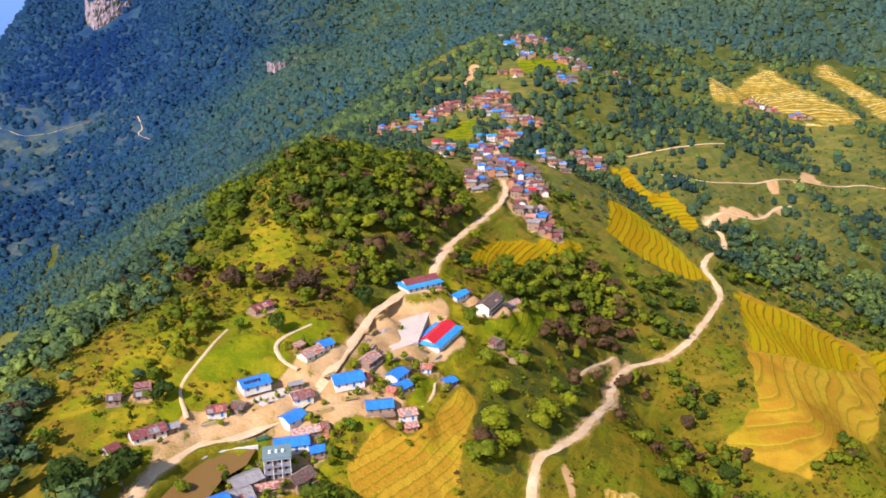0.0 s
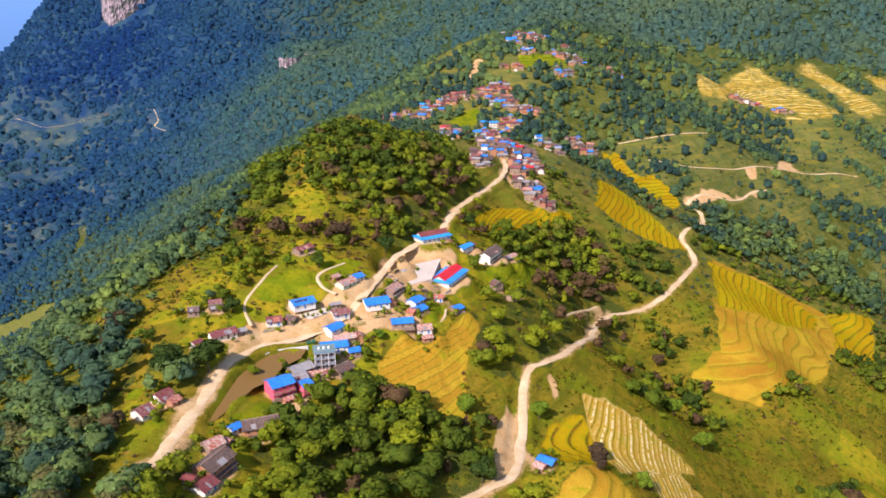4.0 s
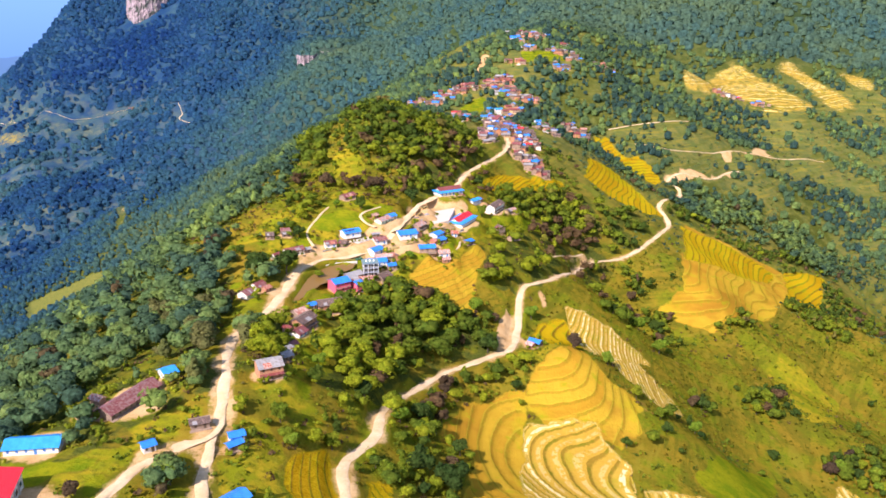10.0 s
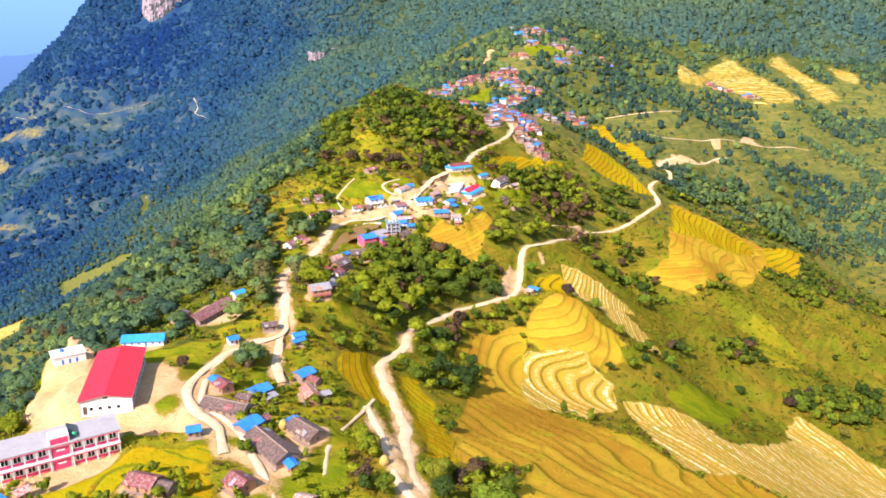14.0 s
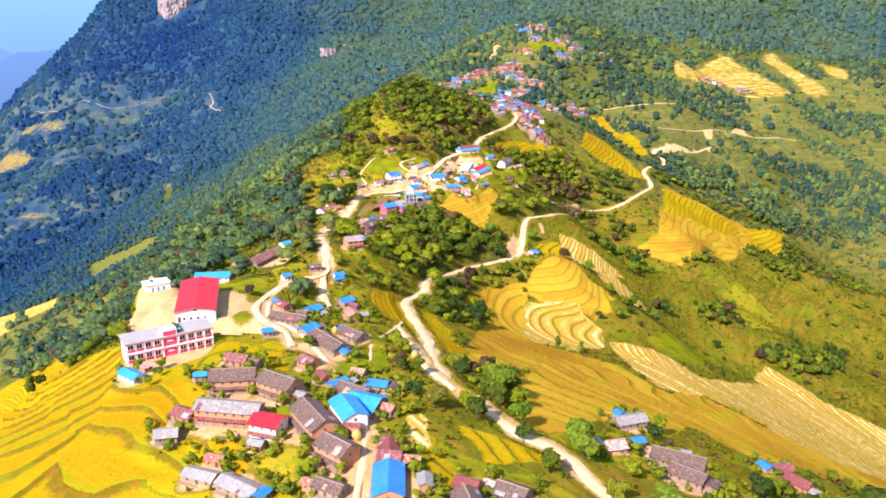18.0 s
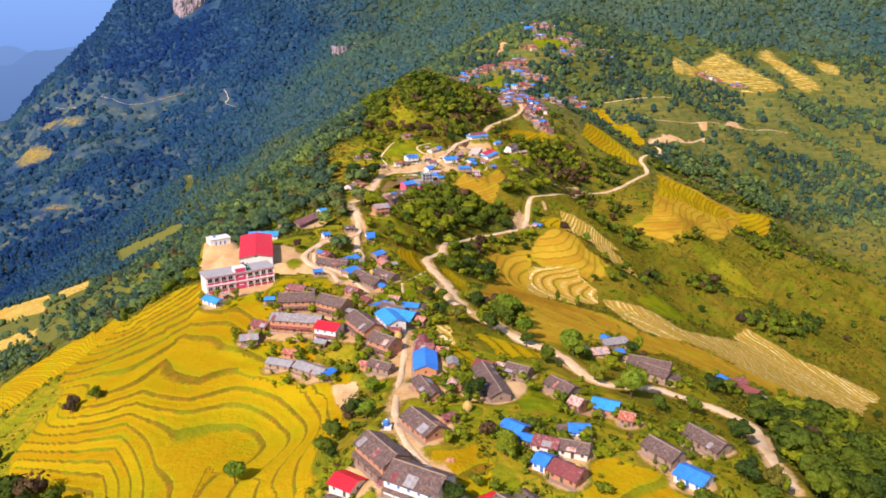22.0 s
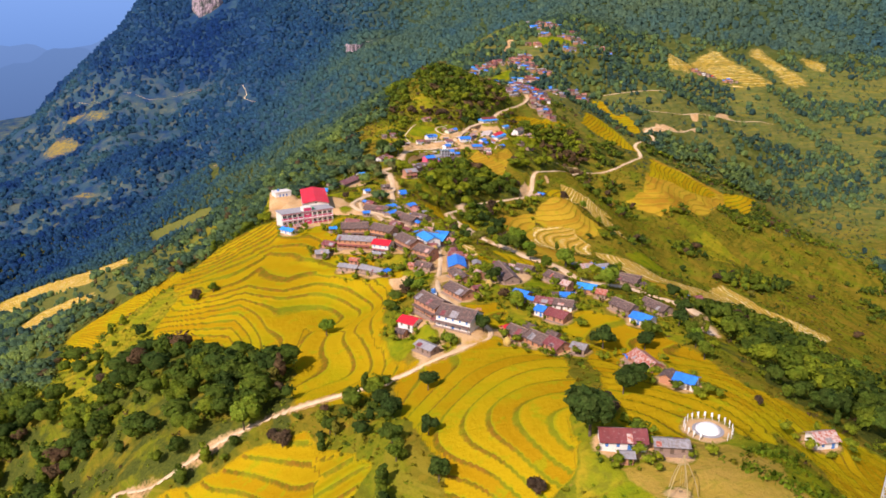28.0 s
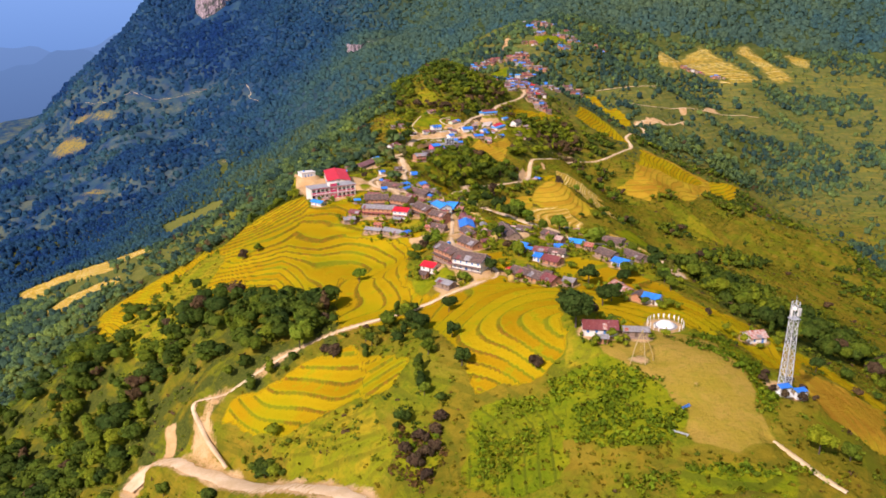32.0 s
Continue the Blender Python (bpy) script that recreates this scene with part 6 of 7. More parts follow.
def rubble_heap(x, y, size, mat, label):
    r = np.random.RandomState(int(abs(x * 7 + y * 3)))
    z = pad(x, y, size * 1.2, 0.5)
    h = holder("rubble_heap", x, y, z, 0, label, "heap", "heaps of building stuff")
    n, k = 14, 5
    v, f = [], []
    for j in range(k):
        for i in range(n):
            q = size * (1 - j / k) * (1 + r.uniform(-0.22, 0.22))
            v.append((q * math.cos(6.2832 * i / n), q * math.sin(6.2832 * i / n), -0.3 + (0.3 + size * 0.5) * (1 - (1 - j / (k - 1)) ** 1.3) + r.uniform(-0.1, 0.1)))
    for j in range(k - 1):
        f += [(n * j + i, n * j + (i + 1) % n, n * j + n + (i + 1) % n, n * j + n + i) for i in range(n)]
    f.append(tuple(range(n * (k - 1), n * k)))
    part("mound", v, f, mat, h)
    for _ in range(9):
        a, d, w = r.uniform(0, 6.28), size * r.uniform(0.6, 1.2), r.uniform(0.2, 0.5)
        part("stone", *box(d * math.cos(a) - w, d * math.sin(a) - w * 0.7, -0.2, d * math.cos(a) + w, d * math.sin(a) + w * 0.7, r.uniform(0.25, 0.6)), mat, h)


M_COURT = plain("pale_concrete", (0.62, 0.54, 0.46), (0.52, 0.45, 0.39), 0.15, 0.9, dirt=(0.40, 0.33, 0.27))
court("pale worn concrete court between the community halls", (-24, 364), (-7, 376), (-12, 339), (-27, 327))
court("pale concrete terrace in front of the blue-roofed house", (-77, 281), (-67, 291), (-58, 289), (-70, 276))
for tx, ty, ta in ((-33, 340, 70), (-30, 357, 60), (-32, 326, 75), (-28, 319, 40), (-47, 299, 50), (-54, 275, 30), (-38, 288, 20), (-3, 334, 60), (-47, 280, 25), (-88, 266, 30)):
    timber_stack(tx, ty, ta)
for tx, ty, q, mat, words in ((-28, 345, 1.8, WALL["concrete"], "heap of grey gravel and stones beside the square"), (-35, 332, 1.6, M_ROCK, "heap of reddish rubble beside the road"), (-22, 322, 2.0, M_TIMBER, "heap of pale sand and planks beside the square"),
                              (-6, 326, 1.5, WALL["brick"], "heap of orange bricks beside a house"), (-45, 268, 1.5, WALL["brick"], "heap of orange bricks beside a house"), (-66, 250, 1.3, M_ROCK, "heap of reddish rubble beside the road"),
                              (-62, -138, 1.4, WALL["brick"], "heap of orange bricks in a yard"), (-90, -128, 1.5, M_ROCK, "heap of reddish rubble in a yard"), (-45, -150, 1.3, WALL["brick"], "heap of orange bricks in a yard"),
                              (-52, -243, 1.4, M_ROCK, "heap of reddish rubble in a yard"), (-30, -251, 1.2, WALL["brick"], "heap of orange bricks in a yard"), (-83, -40, 1.3, WALL["concrete"], "heap of grey gravel in a yard")):
    rubble_heap(tx, ty, q, mat, words)
school()
hall_long()
wash_block()
skirted_hall(-3.0, 352.0, 65, 25, 13, "red", "sky", "white community hall with a bright red roof above a blue skirt")
skirted_hall(-12.5, 394.0, 32, 20, 11, "maroon", "sky", "white community hall with a maroon roof above a blue skirt")
grey_block()
radio_tower()
monument()
bamboo_swing()
bench(21.0, -441.0, 150, M_STEEL, "long grey metal bench standing on the worn clearing")
bench(25.0, -430.0, 40, M_BLUEWOOD, "long blue painted bench standing on the worn clearing")
pickup(-68.0, 262.0, 20, plain("dark_green_paint", (0.03, 0.12, 0.07), (0.05, 0.16, 0.1), 1.0, 0.35), "dark green small truck parked beside the dusty road")
pickup(-12.0, 343.0, 100, M_WHITE, "white small truck parked on the earth square")
white_tank(-49.9, -232.0)
mud_pen(-48.0, -262.0)

SITES += [(-137.0, 8.0, 15), (-126.0, 36.0, 7), (-133.0, 60.0, 10), (-121.0, 58.0, 6)]

# the walled pond beside the road
pz = POND_Z
pond_poly = next(p for k, s, p in PLAN if k == "pond")
m, t, p = shader("muddy_water", 0.3)
p.inputs["Specular IOR Level"].default_value = 0.06
p.inputs["Base Color"].default_value = (0.20, 0.115, 0.035, 1)
n = Net(t)
n.bump(p, n.noise(1.2, 3), 0.08, 0.05)
water = part("water", [(qx, qy, pz) for qx, qy in pond_poly.mean(0) + (pond_poly - pond_poly.mean(0)) * 1.06], [tuple(range(len(pond_poly)))], m)
bank = pond_poly.mean(0) + (pond_poly - pond_poly.mean(0)) * 1.09
curb = smooth_line(bank[:6], 2.0)
cd = np.gradient(curb, axis=0)
cd /= np.linalg.norm(cd, axis=1)[:, None]
cn = np.column_stack([-cd[:, 1], cd[:, 0]]) * 0.35
ring = [(*(a + k * b), z) for a, b in zip(curb, cn) for k, z in ((1, pz - 1.5), (1, pz + 1.0), (-1, pz + 1.0), (-1, pz - 1.5))]
wall = part("pond_wall", ring, [(4 * i + k, 4 * i + 4 + k, 4 * i + 5 + k, 4 * i + 1 + k) for i in range(len(curb) - 1) for k in range(3)], WALL["white"])
tagged(wall, "low whitewashed wall along the pond's edge", "wall", kind="structure")
tagged(water, "muddy brown pond water held by a white wall", "water", kind="structure")

# cliffs on the mountain
CLIFFS = []


def cliff(x, y, z, wide, high, turn, seed, label):
    r = np.random.RandomState(seed)
    n, k = 44, 14
    rib = lowpass(r.uniform(-1, 1, n + 1), 3)
    top = 0.82 + 0.18 * lowpass(r.uniform(-1, 1, n + 1), 5)
    v, f = [], []
    for j in range(k + 1):
        w = j / k
        for i in range(n + 1):
            u = i / n - 0.5
            back = high * (0.9 * (2 * abs(u)) ** 4 + 0.10 * rib[i] + 0.05 * r.uniform(-1, 1)) - high * 0.12 * (1 - w)
            v.append((u * wide * (1 - 0.12 * w), back, (w * 1.9 - 0.9) * high * (top[i] if w > 0.5 else 1)))
    for j in range(k):
        for i in range(n):
            a = j * (n + 1) + i
            f.append((a, a + 1, a + n + 2, a + n + 1))
    c = part("cliff", v, f, M_CLIFF)
    c.matrix_world = pose(x, y, z, 0, 0, turn)
    CLIFFS.append((x, y, wide))
    tagged(c, label, "cliff", kind="structure")


M_CLIFF, t, p = shader("streaked_rock", 0.95)
n = Net(t)
mp = t.nodes.new("ShaderNodeMapping")
mp.inputs["Scale"].default_value = (0.22, 0.22, 0.03)
t.links.new(n.own(), mp.inputs["Vector"])
streak = n.noise(1.0, 5, 0.65, mp.outputs["Vector"])
c = n.mix(n.ramp(streak, 0.35, 0.65), (0.20, 0.155, 0.19), (0.42, 0.33, 0.36))
c = n.mix(n.ramp(n.noise(0.06, 4, 0.6, n.own()), 0.46, 0.60, 0, 0.85), c, (0.045, 0.075, 0.055))
t.links.new(c, p.inputs["Base Color"])
n.bump(p, streak, 0.6, 2.0)
cliff(-1005, 2560, 84, 175, 62, 18, 3, "pale reddish rock cliff high on the wooded mountain")
cliff(-396, 1998, -46, 66, 36, 10, 4, "pale rock face on the wooded mountain side")
cliff(-335, 2035, -26, 62, 20, 20, 5, "pale rock face on the wooded mountain side")


# ---- finish the sheet: pads, yards, then build it ----
for x, y, radius, yard, z in PADS:
    R = radius + 10
    i0, i1 = np.searchsorted(GX, x - R), np.searchsorted(GX, x + R)
    j0, j1 = np.searchsorted(GY, y - R), np.searchsorted(GY, y + R)
    s = (slice(j0, j1), slice(i0, i1))
    d = np.hypot(XX[s] - x, YY[s] - y)
    f = np.clip((d - radius * 0.85) / 8.5, 0, 1)
    f = f * f * (3 - 2 * f)
    ZZ[s] = z * (1 - f) + ZZ[s] * f
    m = d < radius + yard * (0.6 + 0.8 * value_noise(XX[s], YY[s], 7, 21))
    for k in ("rice", "ripe", "straw", "green", "meadow", "dirt", "wood"):
        ZONE[k][s][m] = 0
    ZONE["bare"][s][m] = np.maximum(ZONE["bare"][s][m], 0.62)


# lush gardens and small plots between the houses
for x, y, radius in SITES:
    if y > 450:
        continue
    R = radius + 20
    i0, i1 = np.searchsorted(GX, x - R), np.searchsorted(GX, x + R)
    j0, j1 = np.searchsorted(GY, y - R), np.searchsorted(GY, y + R)
    s = (slice(j0, j1), slice(i0, i1))
    m = np.hypot(XX[s] - x, YY[s] - y) < radius + 13 + 8 * value_noise(XX[s], YY[s], 16, 22)
    for k in ("rice", "ripe", "straw", "green", "dirt", "wood", "bare", "pond"):
        m &= ZONE[k][s] < 0.2
    ZONE["meadow"][s][m] = np.where(value_noise(XX[s], YY[s], 13, 23)[m] > 0.35, 0.0, 0.8)
    ZONE["green"][s][m] = np.where(value_noise(XX[s], YY[s], 13, 23)[m] > 0.35, 0.9, 0.0)


def softened(a):
    """Field edges that don't follow the grid."""
    for _ in range(2):
        b = np.pad(a, 1, "edge")
        a = (b[:-2, 1:-1] + b[2:, 1:-1] + b[1:-1, :-2] + b[1:-1, 2:] + 2 * b[1:-1, 1:-1]) / 6
    return a


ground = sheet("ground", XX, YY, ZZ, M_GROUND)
tagged(ground, "terraced hillside of ripe rice, grass and bare earth", "ground", kind="structure")
for name, keys in (("zone_a", ("rice", "straw", "green", "meadow")), ("zone_b", ("bare", "dirt", "wood", "ripe"))):
    at = ground.data.attributes.new(name, "FLOAT_COLOR", "POINT")
    at.data.foreach_set("color", np.stack([softened(ZONE[k]) for k in keys], -1).astype(np.float32).ravel())
at = ground.data.attributes.new("terrace", "FLOAT", "POINT")
at.data.foreach_set("value", TERR.ravel())

for order, (kind, width, c, z) in enumerate(ribbons):
    d = np.gradient(c, axis=0)
    d /= np.linalg.norm(d, axis=1)[:, None] + 1e-9
    nrm = np.column_stack([-d[:, 1], d[:, 0]])
    rr = np.random.RandomState(len(c))
    cols = (-1.0, -0.72, 0.0, 0.72, 1.0)
    v, f = [], []
    wl, wr = 0.95 + 0.5 * lowpass(rr.uniform(-1, 1, len(c)), 3), 0.95 + 0.5 * lowpass(rr.uniform(-1, 1, len(c)), 3)
    gz = lowpass(z, 5) + 0.012 * order
    for i in range(len(c)):
        for q in cols:
            s = q * width * 0.5 * (wl[i] if q < 0 else wr[i])
            p = c[i] + nrm[i] * s
            v.append((p[0], p[1], gz[i] + (0.06 if abs(q) < 1 else -0.24) + (0.03 if q == 0 else 0)))
        if i:
            a, b = (i - 1) * 5, i * 5
            f += [(a + k, b + k, b + k + 1, a + k + 1)[::-1] for k in range(4)]
    rd = part("road" if kind == "road" else "footpath", v, f, M_ROAD if kind == "road" else M_PATH, smooth=True)
    tagged(rd, "pale dusty earth road along the hillside" if kind == "road" else "narrow trodden earth footpath", "road", kind="structure")


# ---- trees and shrubs ----
def lump_faces(coarse=False):
    """A rounded body open below: quads on a swollen cube, as unit directions, 20 of them or 12 for woods far off."""
    out = []
    for ax in ((0, 1, 2, 1), (1, 2, 0, 1), (1, 2, 0, -1), (2, 0, 1, 1), (2, 0, 1, -1)):
        di, dj = (2 if coarse and ax[0] == 2 else 1), (2 if coarse and ax[1] == 2 else 1)
        for i in range(-1, 1, di):
            for j in range(-1, 1, dj):
                q = []
                for u, v in ((i, j), (i + di, j), (i + di, j + dj), (i, j + dj)):
                    p = [0.0, 0.0, 0.0]
                    p[ax[0]], p[ax[1]], p[ax[2]] = u, v, ax[3]
                    q.append(p)
                out.append(q if ax[3] > 0 else q[::-1])
    d = np.array(out, float)
    return d / np.linalg.norm(d, axis=2)[..., None]


LUMP, LUMP_FAR = lump_faces(), lump_faces(True)


def crown_quads(seed, n, lobes, leaf, squash=1.0, core=3, d=LUMP):
    """Leaf clumps on the skins of several lobes, for a tree one metre high: corners and soft normals, (n, 4, 3) each."""
    r = np.random.RandomState(seed)
    k = r.randint(0, len(lobes), n)
    lb = np.array(lobes)[k]
    u = r.normal(size=(n, 3))
    u /= np.linalg.norm(u, axis=1)[:, None]
    u[:, 2] = np.where(u[:, 2] < -0.35, -u[:, 2], u[:, 2])
    rad = lb[:, 3:4] * (0.62 + 0.42 * r.uniform(size=(n, 1)) ** 0.7)
    c = lb[:, :3] + u * rad * np.array([1, 1, squash])
    nn = u + 0.42 * r.normal(size=(n, 3)) + np.array([0, 0, 0.25])
    nn /= np.linalg.norm(nn, axis=1)[:, None]
    a = np.cross(nn, r.normal(size=(n, 3)))
    a /= np.linalg.norm(a, axis=1)[:, None] + 1e-9
    b = np.cross(nn, a)
    s = leaf * (0.55 + 0.75 * r.uniform(size=(n, 1)))
    q = s * (0.55 + 0.45 * r.uniform(size=(n, 1)))
    out = [np.stack([c - a * s, c - b * q, c + a * s * (0.7 + 0.3 * r.uniform(size=(n, 1))), c + b * q], 1)]
    mid = np.average(np.array(lobes)[:, :3], axis=0, weights=np.array(lobes)[:, 3] ** 2) - (0, 0, 0.12)
    whole = c - mid
    whole /= np.linalg.norm(whole, axis=1)[:, None] + 1e-9
    soft = 0.62 * u + 0.40 * whole + 0.30 * nn + 0.16 * r.normal(size=(n, 3))
    norms = [np.repeat((soft / np.linalg.norm(soft, axis=1)[:, None])[:, None], 4, 1)]
    # the rounded bodies of the biggest lobes
    for lx, ly, lz, lr in sorted(lobes, key=lambda l: -l[3])[:core]:
        ph = r.uniform(0, 6.2832, (4, 1, 1))
        w = r.normal(size=(4, 3)) * 2.2
        swell = 1 + 0.12 * sum(np.sin(d @ w[k] + ph[k]) for k in range(4))[..., None]
        out.append(d * swell * lr * 0.86 * np.array([1, 1, squash]) + (lx, ly, lz))
        soft = 0.8 * d + 0.35 * ((out[-1] - mid) / (np.linalg.norm(out[-1] - mid, axis=2)[..., None] + 1e-9)) + 0.10 * r.normal(size=(len(d), 1, 3))
        norms.append(soft / np.linalg.norm(soft, axis=2)[..., None])
    return np.concatenate(out), np.concatenate(norms)


def soft_normals(me, normals):
    """Leaf clumps take the light of the rounded crown that they belong to."""
    at = me.attributes.new("custom_normal", "FLOAT_VECTOR", "POINT")
    at.data.foreach_set("vector", np.ascontiguousarray(normals, np.float32).ravel())


def lobes_for(seed, kind):
    r = random.Random(seed)
    if kind == "broad":
        out = [(0, 0, 0.62, 0.30)]
        for i in range(6):
            a = i * 1.05 + r.uniform(-0.3, 0.3)
            d = r.uniform(0.16, 0.32)
            out.append((d * math.cos(a), d * math.sin(a), r.uniform(0.42, 0.78), r.uniform(0.15, 0.25)))
        return out
    if kind in ("dome", "tall_dome"):
        return [(0, 0, 0.5, r.uniform(0.46, 0.56)), (r.uniform(-0.2, 0.2), r.uniform(-0.2, 0.2), 0.7, 0.3)] if kind == "dome" else [(0, 0, 0.45, 0.36), (0, 0, 0.75, 0.24)]
    if kind == "tall":
        return [(r.uniform(-0.06, 0.06), r.uniform(-0.06, 0.06), 0.28 + 0.13 * i, (0.17, 0.22, 0.21, 0.18, 0.13, 0.08)[i]) for i in range(6)]
    out = []
    for i in range(5):
        a = i * 1.256 + r.uniform(-0.4, 0.4)
        d = r.uniform(0.1, 0.5)
        out.append((d * math.cos(a), d * math.sin(a), r.uniform(0.2, 0.5), r.uniform(0.28, 0.48)))
    return out


def scatter(name, x, y, z, height, tint, templates, mat, label, category, canopy=0.0):
    """One joined mesh of many trees (stuff)."""
    r = np.random.RandomState(len(x))
    which = r.randint(0, len(templates), len(x))
    ang = r.uniform(0, 6.2832, len(x))
    co, ti, no = [], [], []
    for k, (tpl, nrm) in enumerate(templates):
        m = which == k
        if not m.any():
            continue
        c, s = np.cos(ang[m])[:, None, None], np.sin(ang[m])[:, None, None]
        wide = r.uniform(0.9, 1.4, m.sum())[:, None, None]
        t = tpl[None]
        tx, ty = (t[..., 0] * c - t[..., 1] * s) * wide, (t[..., 0] * s + t[..., 1] * c) * wide
        h = height[m][:, None, None]
        p = np.stack([x[m][:, None, None] + tx * h, y[m][:, None, None] + ty * h, z[m][:, None, None] + t[..., 2] * h], -1)
        co.append(p.reshape(-1, 3))
        ti.append(np.repeat(tint[m], tpl.shape[0] * 4))
        no.append(np.stack([nrm[None, ..., 0] * c - nrm[None, ..., 1] * s, nrm[None, ..., 0] * s + nrm[None, ..., 1] * c, nrm[None, ..., 2] + 0 * c], -1).reshape(-1, 3))
    co, ti = np.concatenate(co).astype(np.float32), np.concatenate(ti).astype(np.float32)
    nq = len(co) // 4
    me = bpy.data.meshes.new(name)
    me.vertices.add(len(co))
    me.vertices.foreach_set("co", co.ravel())
    me.loops.add(nq * 4)
    me.loops.foreach_set("vertex_index", np.arange(nq * 4, dtype=np.int32))
    me.polygons.add(nq)
    me.polygons.foreach_set("loop_start", np.arange(0, nq * 4, 4, dtype=np.int32))
    me.update(calc_edges=True)
    at = me.attributes.new("tint", "FLOAT", "POINT")
    at.data.foreach_set("value", ti)
    no = np.concatenate(no)
    if canopy:
        # a closed canopy shades as the hillside does
        e = 12.0
        gx, gy = (ground_z(co[:, 0] + e, co[:, 1]) - ground_z(co[:, 0] - e, co[:, 1])) / (2 * e), (ground_z(co[:, 0], co[:, 1] + e) - ground_z(co[:, 0], co[:, 1] - e)) / (2 * e)
        slope = np.stack([-gx, -gy, np.ones(len(gx))], -1)
        no = no * (1 - canopy) + canopy * slope / np.linalg.norm(slope, axis=1)[:, None]
        no /= np.linalg.norm(no, axis=1)[:, None] + 1e-9
    soft_normals(me, no)
    me.materials.append(mat)
    return tagged(new(name, me), label, category, kind="stuff")


def jittered(x0, x1, y0, y1, step, seed):
    r = np.random.RandomState(seed)
    gx, gy = np.meshgrid(np.arange(x0, x1, step), np.arange(y0, y1, step))
    x, y = gx.ravel() + r.uniform(-0.5, 0.5, gx.size) * step, gy.ravel() + r.uniform(-0.5, 0.5, gx.size) * step
    seen = np.abs(x + 20 + 0.02 * (y + 690)) < 0.635 * (y + 690) + 40
    return x[seen], y[seen], r


def open_ground(x, y):
    """1 where nothing is farmed, built or driven on."""
    f = np.ones(len(x))
    for k in ("rice", "ripe", "straw", "green", "bare", "dirt", "pond"):
        f[zone_at(k, x, y) > 0.2] = 0
    f[zone_at("road", x, y) > 0] = 0
    return f


def keep_off_houses(x, y, margin):
    ok = np.ones(len(x), bool)
    for sx, sy, sr in SITES:
        ok &= (np.abs(x - sx) > sr + margin) | (np.abs(y - sy) > sr + margin) | (np.hypot(x - sx, y - sy) > sr + margin)
    return ok


def natural(x, y):
    """How wooded the open land is, 0 to 1."""
    v = 0.75 * value_noise(x, y, 75, 31) + 0.5 * value_noise(x, y, 28, 32)
    bias = np.where((x < -170) | ((x < -115) & (y > 330)), 0.42, 0.0) + np.where(y > 700, np.where((x > 230) & (y < 1250), 0.02, 0.34), 0.0) + np.where((x > 60) & (y < 480), -0.1, 0.0)
    bias = bias + np.where((x > 55) & (y > -60) & (y < 480) & (x < 420), -0.55, 0.0)
    for cx, cy, cr in COPSES:
        bias = bias + 1.7 * np.exp(-((x - cx) ** 2 + (y - cy) ** 2) / (1.9 * cr * cr))
    bias = bias + np.where((y < -290) & (x > -110), -0.5, 0.0) + np.where((y < -120) & (x > 75), 0.6, 0.0)
    return np.clip(0.50 + 0.85 * v + bias, 0, 1)


def clump(d):
    q = np.clip((d - 0.42) / 0.36, 0, 1)
    return q * q * (3 - 2 * q)


def tint_of(x, y, r, brown=0.035):
    t = np.clip(0.40 + 0.28 * value_noise(x, y, 60, 41) + 0.30 * value_noise(x, y, 17, 44) + 0.21 * r.normal(size=len(x)), 0.0, 0.9)
    t = np.clip(t + 0.36 * np.exp(-((x + 20) / 130) ** 2) * ((y < 430) & (y > -150)) + 0.04 * (y < -150), 0, 0.93)
    t[r.uniform(size=len(x)) < brown] = 1.0
    return t


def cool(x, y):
    """How far the leaf colour goes from painted blue haze in the west (0) to the ridge's warm greens (1)."""
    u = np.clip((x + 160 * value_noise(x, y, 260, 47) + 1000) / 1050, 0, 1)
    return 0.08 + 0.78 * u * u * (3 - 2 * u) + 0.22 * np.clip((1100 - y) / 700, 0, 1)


MID = [crown_quads(100 + i, 120, lobes_for(i, k), 0.076, core=3) for i, k in enumerate(("broad", "broad", "broad", "tall", "broad"))]
LOW = [crown_quads(200 + i, 30, lobes_for(20 + i, k), 0.105, core=2) for i, k in enumerate(("broad", "broad", "tall", "broad"))]
HILL = [crown_quads(250 + i, 14, lobes_for(20 + i, k), 0.13, core=1, d=LUMP_FAR) for i, k in enumerate(("dome", "tall_dome", "dome", "dome"))]
BUSH = [crown_quads(300 + i, 12, lobes_for(40 + i, "bush"), 0.24, core=0) for i in range(4)]
FARS = [crown_quads(400 + i, 4, lobes_for(60 + i, "dome"), 0.2, core=1, d=LUMP_FAR) for i in range(6)]
TUFT = [crown_quads(450 + i, 6, lobes_for(80 + i, "bush"), 0.38, 1.3, core=0) for i in range(4)]

# the woods round the villages
x, y, r = jittered(-520, 520, -560, 720, 6.2, 51)
free = open_ground(x, y) > 0
wood = zone_at("wood", x, y) > 0.3
thick = zone_at("thicket", x, y) > 0.3
meadow = zone_at("meadow", x, y) > 0.3
p = np.where(wood, np.clip(np.where(y < -150, 0.42 + 0.85 * value_noise(x, y, 24, 63), np.where((x > -10) & (y < 420), 0.44, np.where((x < -118) & (y > 60), 0.54, 0.78))) + 0.6 * value_noise(x, y, 30, 33), 0.10, 0.92), np.where(meadow, 0.03, 0.02 + 0.80 * clump(natural(x, y))))
p = np.where(meadow & (x < -230), 0.10 + 0.25 * value_noise(x, y, 40, 68), p)
p = np.where((x < -98) & (x > -185) & (y > 245) & (y < 400) & ~wood, np.clip(0.14 + 0.5 * value_noise(x, y, 22, 69), 0.03, 0.6), p)
pick = free & (r.uniform(size=len(x)) < p)
